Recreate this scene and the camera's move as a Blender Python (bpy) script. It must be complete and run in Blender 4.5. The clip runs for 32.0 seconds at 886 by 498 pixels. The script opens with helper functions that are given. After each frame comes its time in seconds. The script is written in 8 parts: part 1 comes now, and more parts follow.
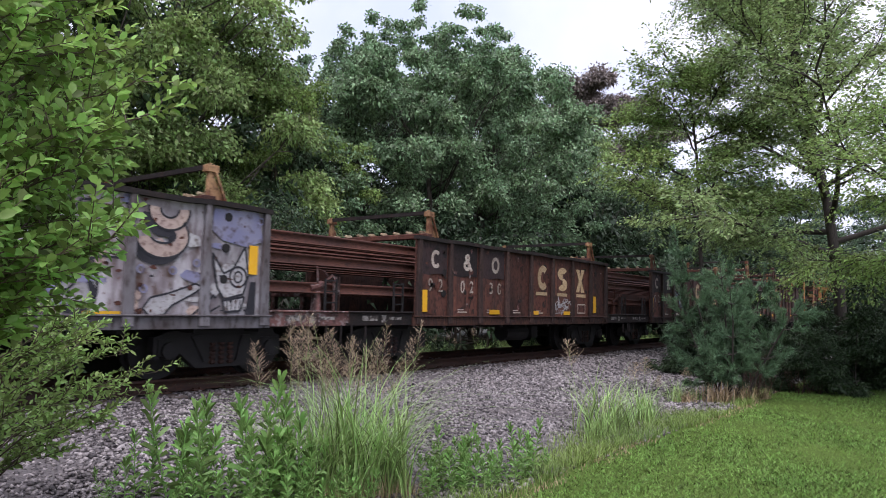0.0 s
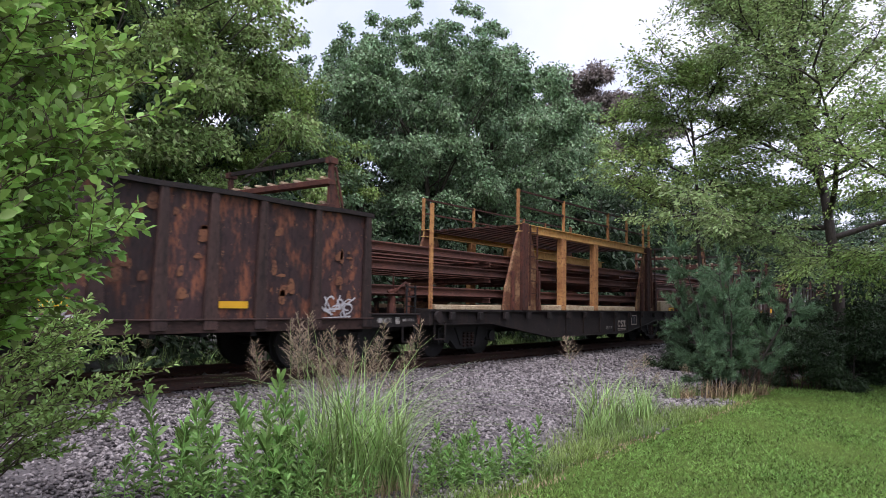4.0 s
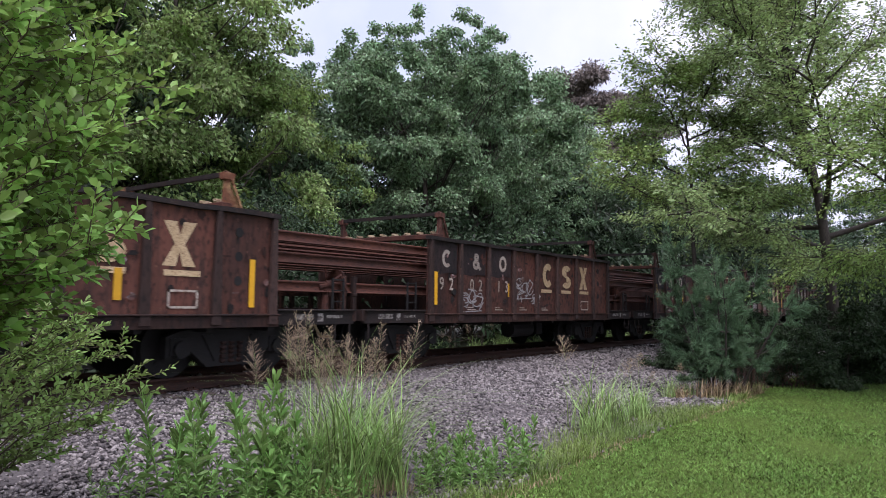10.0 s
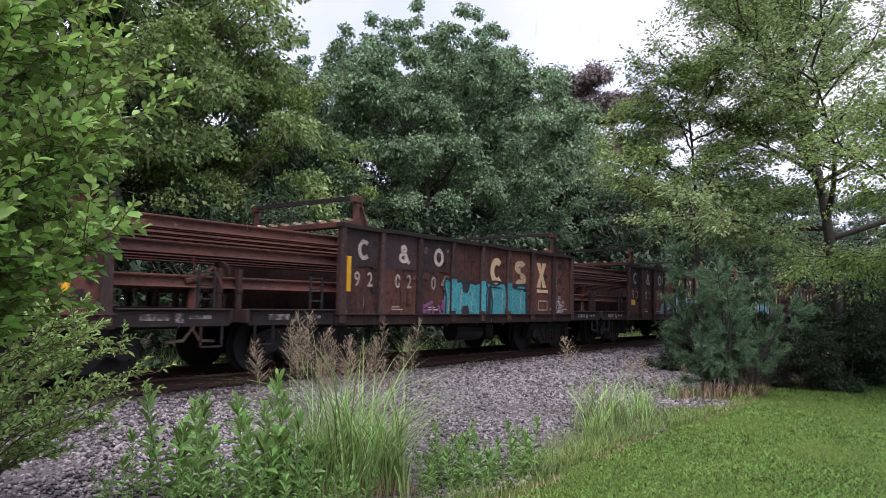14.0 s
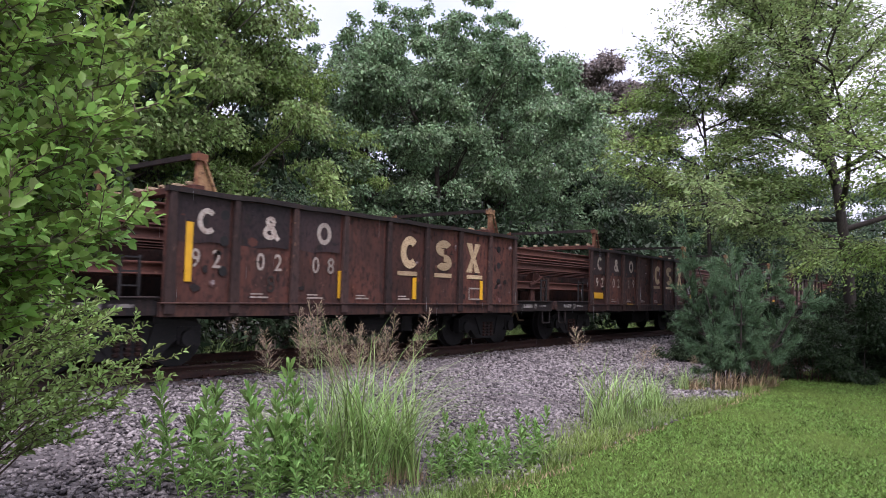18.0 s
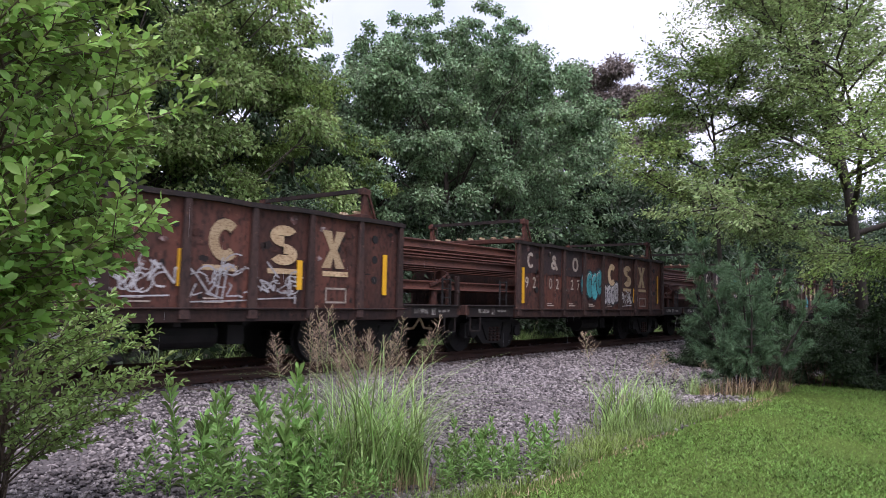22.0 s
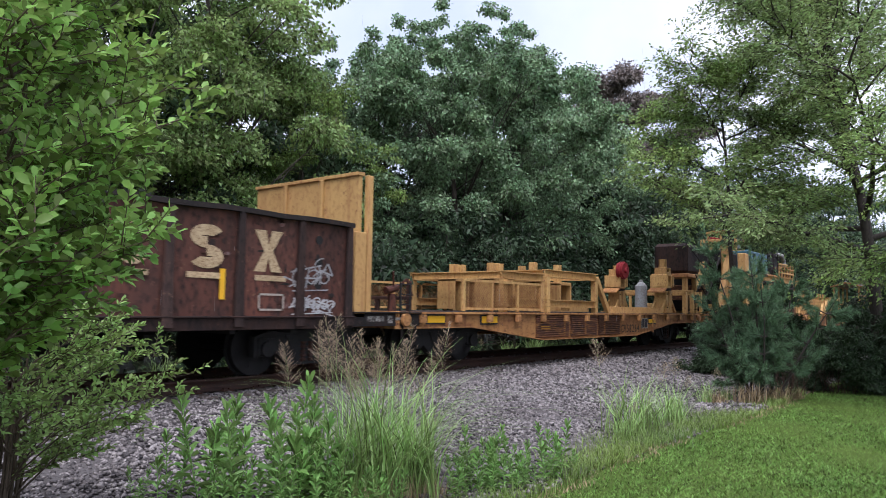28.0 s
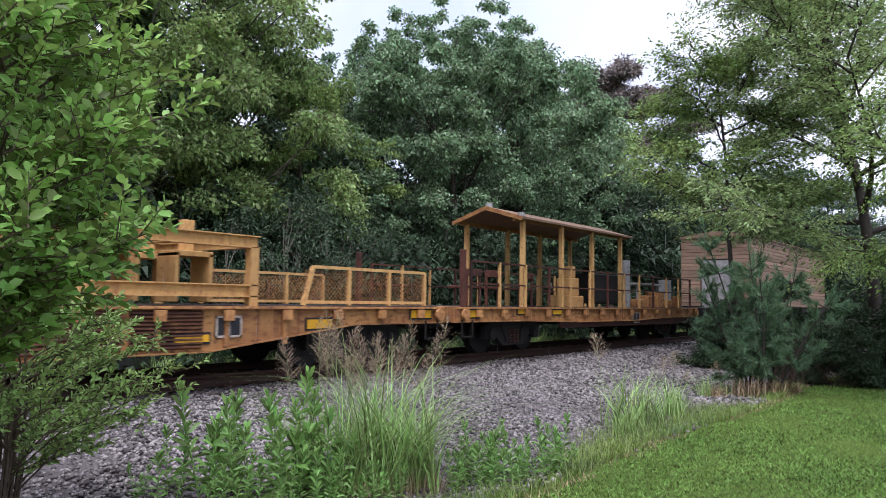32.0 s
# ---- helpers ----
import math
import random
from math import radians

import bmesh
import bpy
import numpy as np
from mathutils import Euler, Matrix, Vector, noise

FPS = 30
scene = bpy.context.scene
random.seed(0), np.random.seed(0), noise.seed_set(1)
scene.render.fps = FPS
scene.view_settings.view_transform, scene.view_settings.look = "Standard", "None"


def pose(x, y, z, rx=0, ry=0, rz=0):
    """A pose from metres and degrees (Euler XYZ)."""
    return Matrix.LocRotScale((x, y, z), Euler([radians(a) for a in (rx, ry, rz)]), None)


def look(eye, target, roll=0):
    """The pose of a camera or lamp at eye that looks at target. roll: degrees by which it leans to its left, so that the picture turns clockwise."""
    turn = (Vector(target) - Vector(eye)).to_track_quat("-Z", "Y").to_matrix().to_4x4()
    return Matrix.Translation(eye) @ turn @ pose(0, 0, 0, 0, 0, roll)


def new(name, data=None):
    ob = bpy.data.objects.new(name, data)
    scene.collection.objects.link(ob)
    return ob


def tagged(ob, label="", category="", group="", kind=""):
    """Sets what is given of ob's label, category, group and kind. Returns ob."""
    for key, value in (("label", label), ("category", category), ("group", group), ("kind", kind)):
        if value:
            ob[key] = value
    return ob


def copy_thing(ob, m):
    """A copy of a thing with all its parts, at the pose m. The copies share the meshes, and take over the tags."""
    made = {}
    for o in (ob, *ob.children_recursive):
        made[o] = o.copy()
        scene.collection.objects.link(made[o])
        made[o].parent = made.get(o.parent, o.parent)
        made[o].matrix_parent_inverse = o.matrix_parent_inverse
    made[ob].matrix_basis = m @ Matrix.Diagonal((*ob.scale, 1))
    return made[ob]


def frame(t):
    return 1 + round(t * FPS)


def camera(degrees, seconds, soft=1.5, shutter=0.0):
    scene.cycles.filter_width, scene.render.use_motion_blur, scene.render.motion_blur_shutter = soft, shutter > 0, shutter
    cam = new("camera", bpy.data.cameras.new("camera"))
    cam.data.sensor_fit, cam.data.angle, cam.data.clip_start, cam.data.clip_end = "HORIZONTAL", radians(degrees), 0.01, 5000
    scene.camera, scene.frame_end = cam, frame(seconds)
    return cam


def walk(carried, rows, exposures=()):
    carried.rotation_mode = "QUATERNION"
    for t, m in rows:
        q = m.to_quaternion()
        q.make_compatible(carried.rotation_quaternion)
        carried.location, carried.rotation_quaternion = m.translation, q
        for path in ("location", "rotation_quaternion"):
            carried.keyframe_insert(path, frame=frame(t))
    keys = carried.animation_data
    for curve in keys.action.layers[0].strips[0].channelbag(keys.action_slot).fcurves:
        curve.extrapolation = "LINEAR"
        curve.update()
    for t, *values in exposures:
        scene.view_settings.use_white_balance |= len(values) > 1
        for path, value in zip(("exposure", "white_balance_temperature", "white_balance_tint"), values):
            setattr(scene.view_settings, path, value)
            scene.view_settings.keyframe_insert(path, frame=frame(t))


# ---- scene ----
cam = camera(64.05, 32.0, soft=0.45, shutter=0.12)
EYE = Vector((0, 0, 1.10))  # the track runs along x, 10 m off; z = 0 is the top of the rails
VIEWS = [  # seconds, heading, rise and lean in degrees
    (0.0, 52.98, 4.67, 1.24), (0.5, 52.98, 4.67, 1.22), (1.0, 53.01, 4.73, 1.17), (1.5, 53.05, 4.73, 1.13),
    (2.0, 53.09, 4.70, 1.09), (2.5, 53.16, 4.68, 1.08), (3.0, 53.19, 4.64, 1.01), (3.5, 53.16, 4.57, 0.97),
    (5.5, 53.04, 4.32, 0.78), (6.0, 53.06, 4.30, 0.78), (6.5, 53.05, 4.32, 0.74), (7.0, 53.07, 4.31, 0.74),
    (7.5, 53.16, 4.31, 0.76), (8.0, 53.22, 4.34, 0.73), (8.5, 53.34, 4.37, 0.74), (9.0, 53.43, 4.38, 0.75),
    (9.5, 53.48, 4.41, 0.75), (10.0, 53.48, 4.49, 0.80), (10.5, 53.48, 4.52, 0.80), (11.0, 53.47, 4.51, 0.84),
    (11.5, 53.43, 4.54, 0.89), (12.0, 53.37, 4.57, 0.97), (12.5, 53.26, 4.55, 0.99), (13.0, 53.28, 4.58, 0.93),
    (13.5, 53.26, 4.63, 0.92), (14.0, 53.22, 4.51, 0.97), (14.5, 53.13, 4.45, 0.97), (16.5, 52.81, 3.91, 1.16),
    (17.0, 52.62, 3.71, 1.20), (17.5, 52.46, 3.65, 1.22), (18.0, 52.39, 3.67, 1.22), (18.5, 52.37, 3.69, 1.18),
    (19.0, 52.35, 3.77, 1.19), (19.5, 52.30, 3.85, 1.19), (20.0, 52.23, 3.93, 1.15), (20.5, 52.14, 4.01, 1.11),
    (21.0, 52.01, 4.04, 1.15), (21.5, 51.87, 4.07, 1.15), (22.0, 51.68, 4.06, 1.15), (22.5, 51.49, 4.05, 1.14),
    (23.0, 51.31, 4.06, 1.13), (23.5, 51.24, 4.04, 1.12), (24.0, 51.11, 4.08, 1.12), (24.5, 51.00, 4.19, 1.14),
    (25.0, 50.99, 4.36, 1.10), (25.5, 50.93, 4.48, 1.05), (27.5, 50.84, 4.71, 0.96), (28.0, 50.87, 4.66, 0.95),
    (28.5, 50.87, 4.64, 0.94), (29.0, 50.91, 4.53, 0.94), (29.5, 51.05, 4.46, 0.84), (30.0, 51.08, 4.38, 0.78),
    (30.5, 51.08, 4.32, 0.80), (31.0, 51.03, 4.28, 0.74), (31.5, 50.95, 4.26, 0.75), (32.0, 50.94, 4.26, 0.75),
]


def heading(yaw, rise, lean):
    """The camera's pose: yaw from the track's square towards +x, rise above level, lean."""
    a, b = radians(yaw), radians(rise)
    way = Vector((math.sin(a) * math.cos(b), math.cos(a) * math.cos(b), math.sin(b)))
    return look(EYE, EYE + way, lean)


walk(cam, [(t, heading(a, b, c)) for t, a, b, c in VIEWS], exposures=[
    (0.0, 0.91, 6260, 25), (6.0, 0.91, 6260, 25), (8.5, 0.81, 6240, 27), (11.0, 0.83, 6240, 27), (13.5, 0.91, 6260, 29), (17.0, 1.05, 6290, 32), (20.0, 1.01, 6280, 30), (24.0, 0.95, 6260, 28), (28.0, 0.89, 6110, 21), (30.0, 0.97, 6110, 23), (32.0, 0.97, 6110, 23)])

# ---- light: an overcast, rainy summer day ----
world = bpy.data.worlds.new("overcast_sky")
scene.world = world
world.use_nodes = True
nt = world.node_tree
nt.nodes.clear()
sky = nt.nodes.new("ShaderNodeTexSky")
sky.sky_type, sky.sun_disc = "NISHITA", False
sky.sun_elevation, sky.sun_rotation = radians(66), radians(234)
geo = nt.nodes.new("ShaderNodeTexCoord")
cloud = nt.nodes.new("ShaderNodeTexNoise")
cloud.inputs["Scale"].default_value, cloud.inputs["Detail"].default_value = 2.2, 6
ramp = nt.nodes.new("ShaderNodeValToRGB")
ramp.color_ramp.elements[0].position, ramp.color_ramp.elements[0].color = 0.36, (5.7, 6.6, 8.0, 1)
ramp.color_ramp.elements[1].position, ramp.color_ramp.elements[1].color = 0.62, (8.6, 9.1, 9.8, 1)
mixer = nt.nodes.new("ShaderNodeMix")
mixer.data_type = "RGBA"
mixer.inputs[0].default_value = 0.88
back = nt.nodes.new("ShaderNodeBackground")
back.inputs["Strength"].default_value = 0.079
outw = nt.nodes.new("ShaderNodeOutputWorld")
nt.links.new(geo.outputs["Generated"], cloud.inputs["Vector"])
nt.links.new(cloud.outputs["Fac"], ramp.inputs[0])
nt.links.new(sky.outputs[0], mixer.inputs[6])
nt.links.new(ramp.outputs[0], mixer.inputs[7])
nt.links.new(mixer.outputs[2], back.inputs[0])
nt.links.new(back.outputs[0], outw.inputs[0])
sun = new("sun", bpy.data.lights.new("sun", "SUN"))
sun.data.energy, sun.data.angle, sun.data.color = 2.2, radians(50), (1.0, 0.98, 0.95)
sun.matrix_world = look((-8, -8, 50), (10, 5, 0))

# ---- materials ----


def material(name, a, b, c=None, scale=6.0, fine=60.0, rough=(0.6, 0.9), metal=0.0, bump=0.15, stretch=(1, 1, 1), split=(0.35, 0.65), vary=0.12, island=False, through_light=0.0, gloss=0.35, streak=None, chips=None):
    """A surface of colour a broken by stains of colour b (and c in the finest grain), at real-world size.
    streak: the colour of stains that run down the surface; chips: the colour of small flakes and scratches."""
    m = bpy.data.materials.new(name)
    m.use_nodes = True
    t = m.node_tree
    t.nodes.clear()
    n, ln = t.nodes.new, t.links.new
    co = n("ShaderNodeTexCoord")
    mp = n("ShaderNodeMapping")
    mp.inputs["Scale"].default_value = stretch
    ln(co.outputs["Object"], mp.inputs["Vector"])
    info = n("ShaderNodeObjectInfo")
    shift = n("ShaderNodeVectorMath")
    shift.operation = "ADD"
    ln(mp.outputs[0], shift.inputs[0])
    if not island:
        spread = n("ShaderNodeMath")
        spread.operation = "MULTIPLY"
        spread.inputs[1].default_value = 40
        ln(info.outputs["Random"], spread.inputs[0])
        ln(spread.outputs[0], shift.inputs[1])
    big = n("ShaderNodeTexNoise")
    big.inputs["Scale"].default_value, big.inputs["Detail"].default_value, big.inputs["Roughness"].default_value = scale, 6, 0.65
    ln(shift.outputs[0], big.inputs["Vector"])
    small = n("ShaderNodeTexNoise")
    small.inputs["Scale"].default_value, small.inputs["Detail"].default_value = fine, 3
    ln(shift.outputs[0], small.inputs["Vector"])
    r = n("ShaderNodeValToRGB")
    r.color_ramp.elements[0].position, r.color_ramp.elements[0].color = split[0], (*a, 1)
    r.color_ramp.elements[1].position, r.color_ramp.elements[1].color = split[1], (*b, 1)
    ln(big.outputs["Fac"], r.inputs[0])
    last = r.outputs[0]
    if c is not None:
        f = n("ShaderNodeMapRange")
        f.inputs[1].default_value, f.inputs[2].default_value = 0.5, 0.72
        ln(small.outputs["Fac"], f.inputs[0])
        mx = n("ShaderNodeMix")
        mx.data_type = "RGBA"
        ln(f.outputs[0], mx.inputs[0])
        ln(last, mx.inputs[6])
        mx.inputs[7].default_value = (*c, 1)
        last = mx.outputs[2]
    for colour, stretched, size, lo, hi in ((streak, (7.0, 7.0, 0.42), 1.0, 0.53, 0.70), (chips, (1.0, 1.0, 0.6), 13.0, 0.615, 0.67)):
        if colour is None:
            continue
        run = n("ShaderNodeMapping")
        run.inputs["Scale"].default_value = stretched
        ln(co.outputs["Object"], run.inputs["Vector"])
        off = n("ShaderNodeVectorMath")
        off.operation = "ADD"
        ln(run.outputs[0], off.inputs[0])
        seed = n("ShaderNodeMath")
        seed.operation = "MULTIPLY"
        seed.inputs[1].default_value = 23
        ln(info.outputs["Random"], seed.inputs[0])
        ln(seed.outputs[0], off.inputs[1])
        tex = n("ShaderNodeTexNoise")
        tex.inputs["Scale"].default_value, tex.inputs["Detail"].default_value, tex.inputs["Roughness"].default_value = size, 7, 0.7
        ln(off.outputs[0], tex.inputs["Vector"])
        f = n("ShaderNodeMapRange")
        f.inputs[1].default_value, f.inputs[2].default_value = lo, hi
        ln(tex.outputs["Fac"], f.inputs[0])
        mx = n("ShaderNodeMix")
        mx.data_type = "RGBA"
        ln(f.outputs[0], mx.inputs[0])
        ln(last, mx.inputs[6])
        mx.inputs[7].default_value = (*colour, 1)
        last = mx.outputs[2]
    hsv = n("ShaderNodeHueSaturation")
    span = n("ShaderNodeMapRange")
    span.inputs[3].default_value, span.inputs[4].default_value = 1 - vary * 2, 1 + vary * 2
    if island:
        g = n("ShaderNodeNewGeometry")
        ln(g.outputs["Random Per Island"], span.inputs[0])
        hue = n("ShaderNodeMapRange")
        hue.inputs[3].default_value, hue.inputs[4].default_value = 0.5 - vary * 0.06, 0.5 + vary * 0.06
        ln(g.outputs["Random Per Island"], hue.inputs[0])
        ln(hue.outputs[0], hsv.inputs["Hue"])
    else:
        ln(info.outputs["Random"], span.inputs[0])
    ln(span.outputs[0], hsv.inputs["Value"])
    ln(last, hsv.inputs["Color"])
    p = n("ShaderNodeBsdfPrincipled")
    ln(hsv.outputs[0], p.inputs["Base Color"])
    rr = n("ShaderNodeMapRange")
    rr.inputs[3].default_value, rr.inputs[4].default_value = rough
    ln(small.outputs["Fac"], rr.inputs[0])
    ln(rr.outputs[0], p.inputs["Roughness"])
    p.inputs["Metallic"].default_value = metal
    p.inputs["Specular IOR Level"].default_value = gloss
    if bump:
        bp = n("ShaderNodeBump")
        bp.inputs["Strength"].default_value, bp.inputs["Distance"].default_value = bump, 0.02
        ln(small.outputs["Fac"], bp.inputs["Height"])
        ln(bp.outputs[0], p.inputs["Normal"])
    o = n("ShaderNodeOutputMaterial")
    if through_light:
        tr = n("ShaderNodeBsdfTranslucent")
        ln(hsv.outputs[0], tr.inputs["Color"])
        ms = n("ShaderNodeMixShader")
        ms.inputs[0].default_value = through_light
        ln(p.outputs[0], ms.inputs[1])
        ln(tr.outputs[0], ms.inputs[2])
        ln(ms.outputs[0], o.inputs[0])
    else:
        ln(p.outputs[0], o.inputs[0])
    return m


M = {}
M["brown_steel"] = material("brown_steel", (0.022, 0.0125, 0.011), (0.060, 0.025, 0.016), (0.010, 0.007, 0.0065), 1.7, 24, stretch=(1, 1, 0.4), bump=0.4, split=(0.36, 0.62), vary=0.2, streak=(0.012, 0.008, 0.0075), chips=(0.095, 0.042, 0.026))
M["brown_red"] = material("brown_red", (0.105, 0.038, 0.025), (0.050, 0.022, 0.016), (0.018, 0.010, 0.009), 1.6, 18, stretch=(1, 1, 0.5), bump=0.4, split=(0.4, 0.66), vary=0.2, streak=(0.022, 0.013, 0.011), chips=(0.15, 0.07, 0.045))
M["red_steel"] = material("red_steel", (0.092, 0.030, 0.018), (0.040, 0.016, 0.012), (0.015, 0.009, 0.007), 2.3, 22, stretch=(1, 1, 0.4), bump=0.4, vary=0.2, streak=(0.02, 0.011, 0.009), chips=(0.14, 0.06, 0.035))
M["dark_steel"] = material("dark_steel", (0.011, 0.009, 0.0085), (0.021, 0.014, 0.012), (0.007, 0.006, 0.006), 3, 40, bump=0.3, streak=(0.035, 0.018, 0.013), chips=(0.06, 0.04, 0.033))
M["black_steel"] = material("black_steel", (0.008, 0.008, 0.008), (0.015, 0.014, 0.014), (0.021, 0.017, 0.015), 2.5, 40, bump=0.2)
M["rail_rust"] = material("rail_rust", (0.098, 0.034, 0.021), (0.048, 0.019, 0.014), (0.022, 0.011, 0.009), 3, 40, stretch=(0.3, 1, 1), bump=0.2, chips=(0.15, 0.075, 0.05))
M["track_rust"] = material("track_rust", (0.050, 0.022, 0.015), (0.030, 0.016, 0.012), (0.073, 0.030, 0.017), 4, 50, stretch=(0.4, 1, 1), bump=0.3)
M["rust_peel"] = material("rust_peel", (0.036, 0.019, 0.018), (0.165, 0.058, 0.029), (0.017, 0.011, 0.012), 2.7, 11, stretch=(1.5, 1, 0.7), split=(0.5, 0.62), bump=0.45, vary=0.2, streak=(0.016, 0.011, 0.010), chips=(0.19, 0.09, 0.045))
M["band_rust"] = material("band_rust", (0.085, 0.042, 0.030), (0.058, 0.028, 0.021), (0.028, 0.016, 0.013), 1.8, 20, stretch=(0.5, 1, 1), bump=0.3, vary=0.25, streak=(0.03, 0.016, 0.013), chips=(0.15, 0.075, 0.045))
M["flake_rust"] = material("flake_rust", (0.20, 0.088, 0.042), (0.13, 0.05, 0.026), (0.05, 0.023, 0.016), 6, 24, bump=0.3, vary=0.3, chips=(0.30, 0.17, 0.09))
M["silver_paint"] = material("silver_paint", (0.40, 0.385, 0.395), (0.20, 0.17, 0.18), (0.085, 0.05, 0.036), 2.6, 7, stretch=(1, 1, 0.6), split=(0.4, 0.62), bump=0.35, vary=0.14, streak=(0.12, 0.095, 0.095), chips=(0.10, 0.045, 0.03))
M["yellow_paint"] = material("yellow_paint", (0.54, 0.335, 0.12), (0.44, 0.25, 0.09), (0.34, 0.175, 0.066), 1.3, 22, stretch=(1, 1, 0.45), split=(0.38, 0.7), bump=0.1, gloss=0.4, streak=(0.33, 0.155, 0.06), chips=(0.16, 0.06, 0.03), vary=0.08)
M["worn_yellow"] = material("worn_yellow", (0.41, 0.205, 0.07), (0.25, 0.105, 0.04), (0.17, 0.07, 0.033), 1.6, 14, stretch=(0.6, 1, 1), split=(0.45, 0.68), bump=0.25, streak=(0.13, 0.05, 0.026), chips=(0.075, 0.032, 0.02))
M["pale_yellow"] = material("pale_yellow", (0.484, 0.406, 0.265), (0.351, 0.257, 0.156), (0.195, 0.101, 0.055), 3, 30, bump=0.2)
M["reflector_yellow"] = material("reflector_yellow", (0.702, 0.390, 0.016), (0.624, 0.328, 0.016), None, 6, 60, rough=(0.35, 0.5), bump=0.0)
M["white_letters"] = material("white_letters", (0.437, 0.390, 0.328), (0.312, 0.257, 0.211), (0.125, 0.070, 0.055), 5, 40, bump=0.1)
M["cream_letters"] = material("cream_letters", (0.484, 0.367, 0.218), (0.390, 0.281, 0.156), (0.156, 0.086, 0.047), 5, 40, bump=0.1)
M["dark_letters"] = material("dark_letters", (0.012, 0.010, 0.009), (0.03, 0.02, 0.015), None, 6, 40, bump=0.1)
M["teal_spray"] = material("teal_spray", (0.030, 0.235, 0.255), (0.055, 0.315, 0.330), (0.018, 0.115, 0.135), 4, 18, bump=0.1, chips=(0.012, 0.07, 0.085))
M["blue_spray"] = material("blue_spray", (0.17, 0.285, 0.305), (0.27, 0.375, 0.385), (0.075, 0.155, 0.175), 3, 14, bump=0.1, chips=(0.05, 0.09, 0.10))
M["white_spray"] = material("white_spray", (0.43, 0.425, 0.42), (0.30, 0.295, 0.30), (0.15, 0.12, 0.11), 4, 18, bump=0.1)
M["black_spray"] = material("black_spray", (0.015, 0.015, 0.02), (0.03, 0.03, 0.035), None, 4, 40, bump=0.1)
M["pink_spray"] = material("pink_spray", (0.30, 0.12, 0.12), (0.22, 0.08, 0.08), None, 4, 40, bump=0.1)
M["blush_spray"] = material("blush_spray", (0.44, 0.34, 0.28), (0.33, 0.25, 0.22), (0.17, 0.11, 0.09), 4, 16, bump=0.1)
M["purple_spray"] = material("purple_spray", (0.16, 0.06, 0.14), (0.1, 0.05, 0.09), None, 4, 40, bump=0.1)
M["fresh_white"] = material("fresh_white", (0.562, 0.562, 0.546), (0.484, 0.484, 0.468), None, 6, 40, bump=0.0)
M["ochre_letters"] = material("ochre_letters", (0.374, 0.265, 0.109), (0.281, 0.172, 0.078), (0.101, 0.047, 0.027), 5, 30, bump=0.1)
M["plum_steel"] = material("plum_steel", (0.016, 0.012, 0.013), (0.036, 0.019, 0.018), (0.009, 0.007, 0.008), 1.9, 26, stretch=(1, 1, 0.45), bump=0.35, vary=0.18, streak=(0.026, 0.017, 0.016), chips=(0.05, 0.036, 0.036))
M["rust_yellow"] = material("rust_yellow", (0.312, 0.183, 0.090), (0.133, 0.051, 0.025), (0.070, 0.031, 0.020), 2.6, 16, split=(0.40, 0.54), bump=0.3, chips=(0.09, 0.035, 0.02))
M["teal_hood"] = material("teal_hood", (0.030, 0.118, 0.155), (0.025, 0.096, 0.125), (0.023, 0.070, 0.086), 1.5, 25, bump=0.15, gloss=0.5, rough=(0.4, 0.6), streak=(0.03, 0.085, 0.105), chips=(0.12, 0.08, 0.06))
M["red_hose"] = material("red_hose", (0.328, 0.023, 0.027), (0.234, 0.016, 0.023), None, 5, 30, bump=0.1)
M["grey_tank"] = material("grey_tank", (0.328, 0.343, 0.343), (0.234, 0.242, 0.242), (0.156, 0.117, 0.094), 3, 30, bump=0.1)
M["plank_wood"] = material("plank_wood", (0.328, 0.218, 0.148), (0.234, 0.148, 0.101), (0.140, 0.094, 0.070), 2.5, 30, stretch=(0.4, 0.4, 4), bump=0.3)
M["roof_tin"] = material("roof_tin", (0.20, 0.12, 0.075), (0.13, 0.08, 0.055), (0.3, 0.22, 0.15), 2.5, 30, bump=0.2)
M["rain_drop"] = material("rain_drop", (0.5, 0.52, 0.55), (0.6, 0.62, 0.64), None, 4, 40, rough=(0.1, 0.2), bump=0.0, through_light=0.6)
M["cab_glass"] = material("cab_glass", (0.03, 0.04, 0.045), (0.04, 0.05, 0.055), None, 3, 30, rough=(0.05, 0.12), bump=0.0, gloss=0.9)
M["gravel"] = material("gravel", (0.10, 0.092, 0.09), (0.07, 0.063, 0.062), (0.035, 0.03, 0.03), 1.2, 40, bump=0.4)
M["stones"] = material("stones", (0.212, 0.194, 0.190), (0.128, 0.114, 0.112), (0.05, 0.043, 0.042), 0.5, 60, rough=(0.45, 0.8), island=True, vary=0.42, bump=0.2)
M["lawn_soil"] = material("lawn_soil", (0.055, 0.088, 0.018), (0.068, 0.106, 0.021), (0.042, 0.07, 0.015), 0.5, 70, bump=0.5, gloss=0.08, rough=(0.85, 1.0))
M["woods_soil"] = material("woods_soil", (0.045, 0.05, 0.025), (0.07, 0.06, 0.035), (0.03, 0.04, 0.02), 0.7, 12, bump=0.5)
M["tie_wood"] = material("tie_wood", (0.075, 0.058, 0.048), (0.05, 0.04, 0.035), (0.11, 0.09, 0.08), 3, 40, stretch=(4, 0.5, 4), bump=0.4)
M["red_twig"] = material("red_twig", (0.115, 0.06, 0.045), (0.07, 0.04, 0.032), None, 5, 30, bump=0.3)
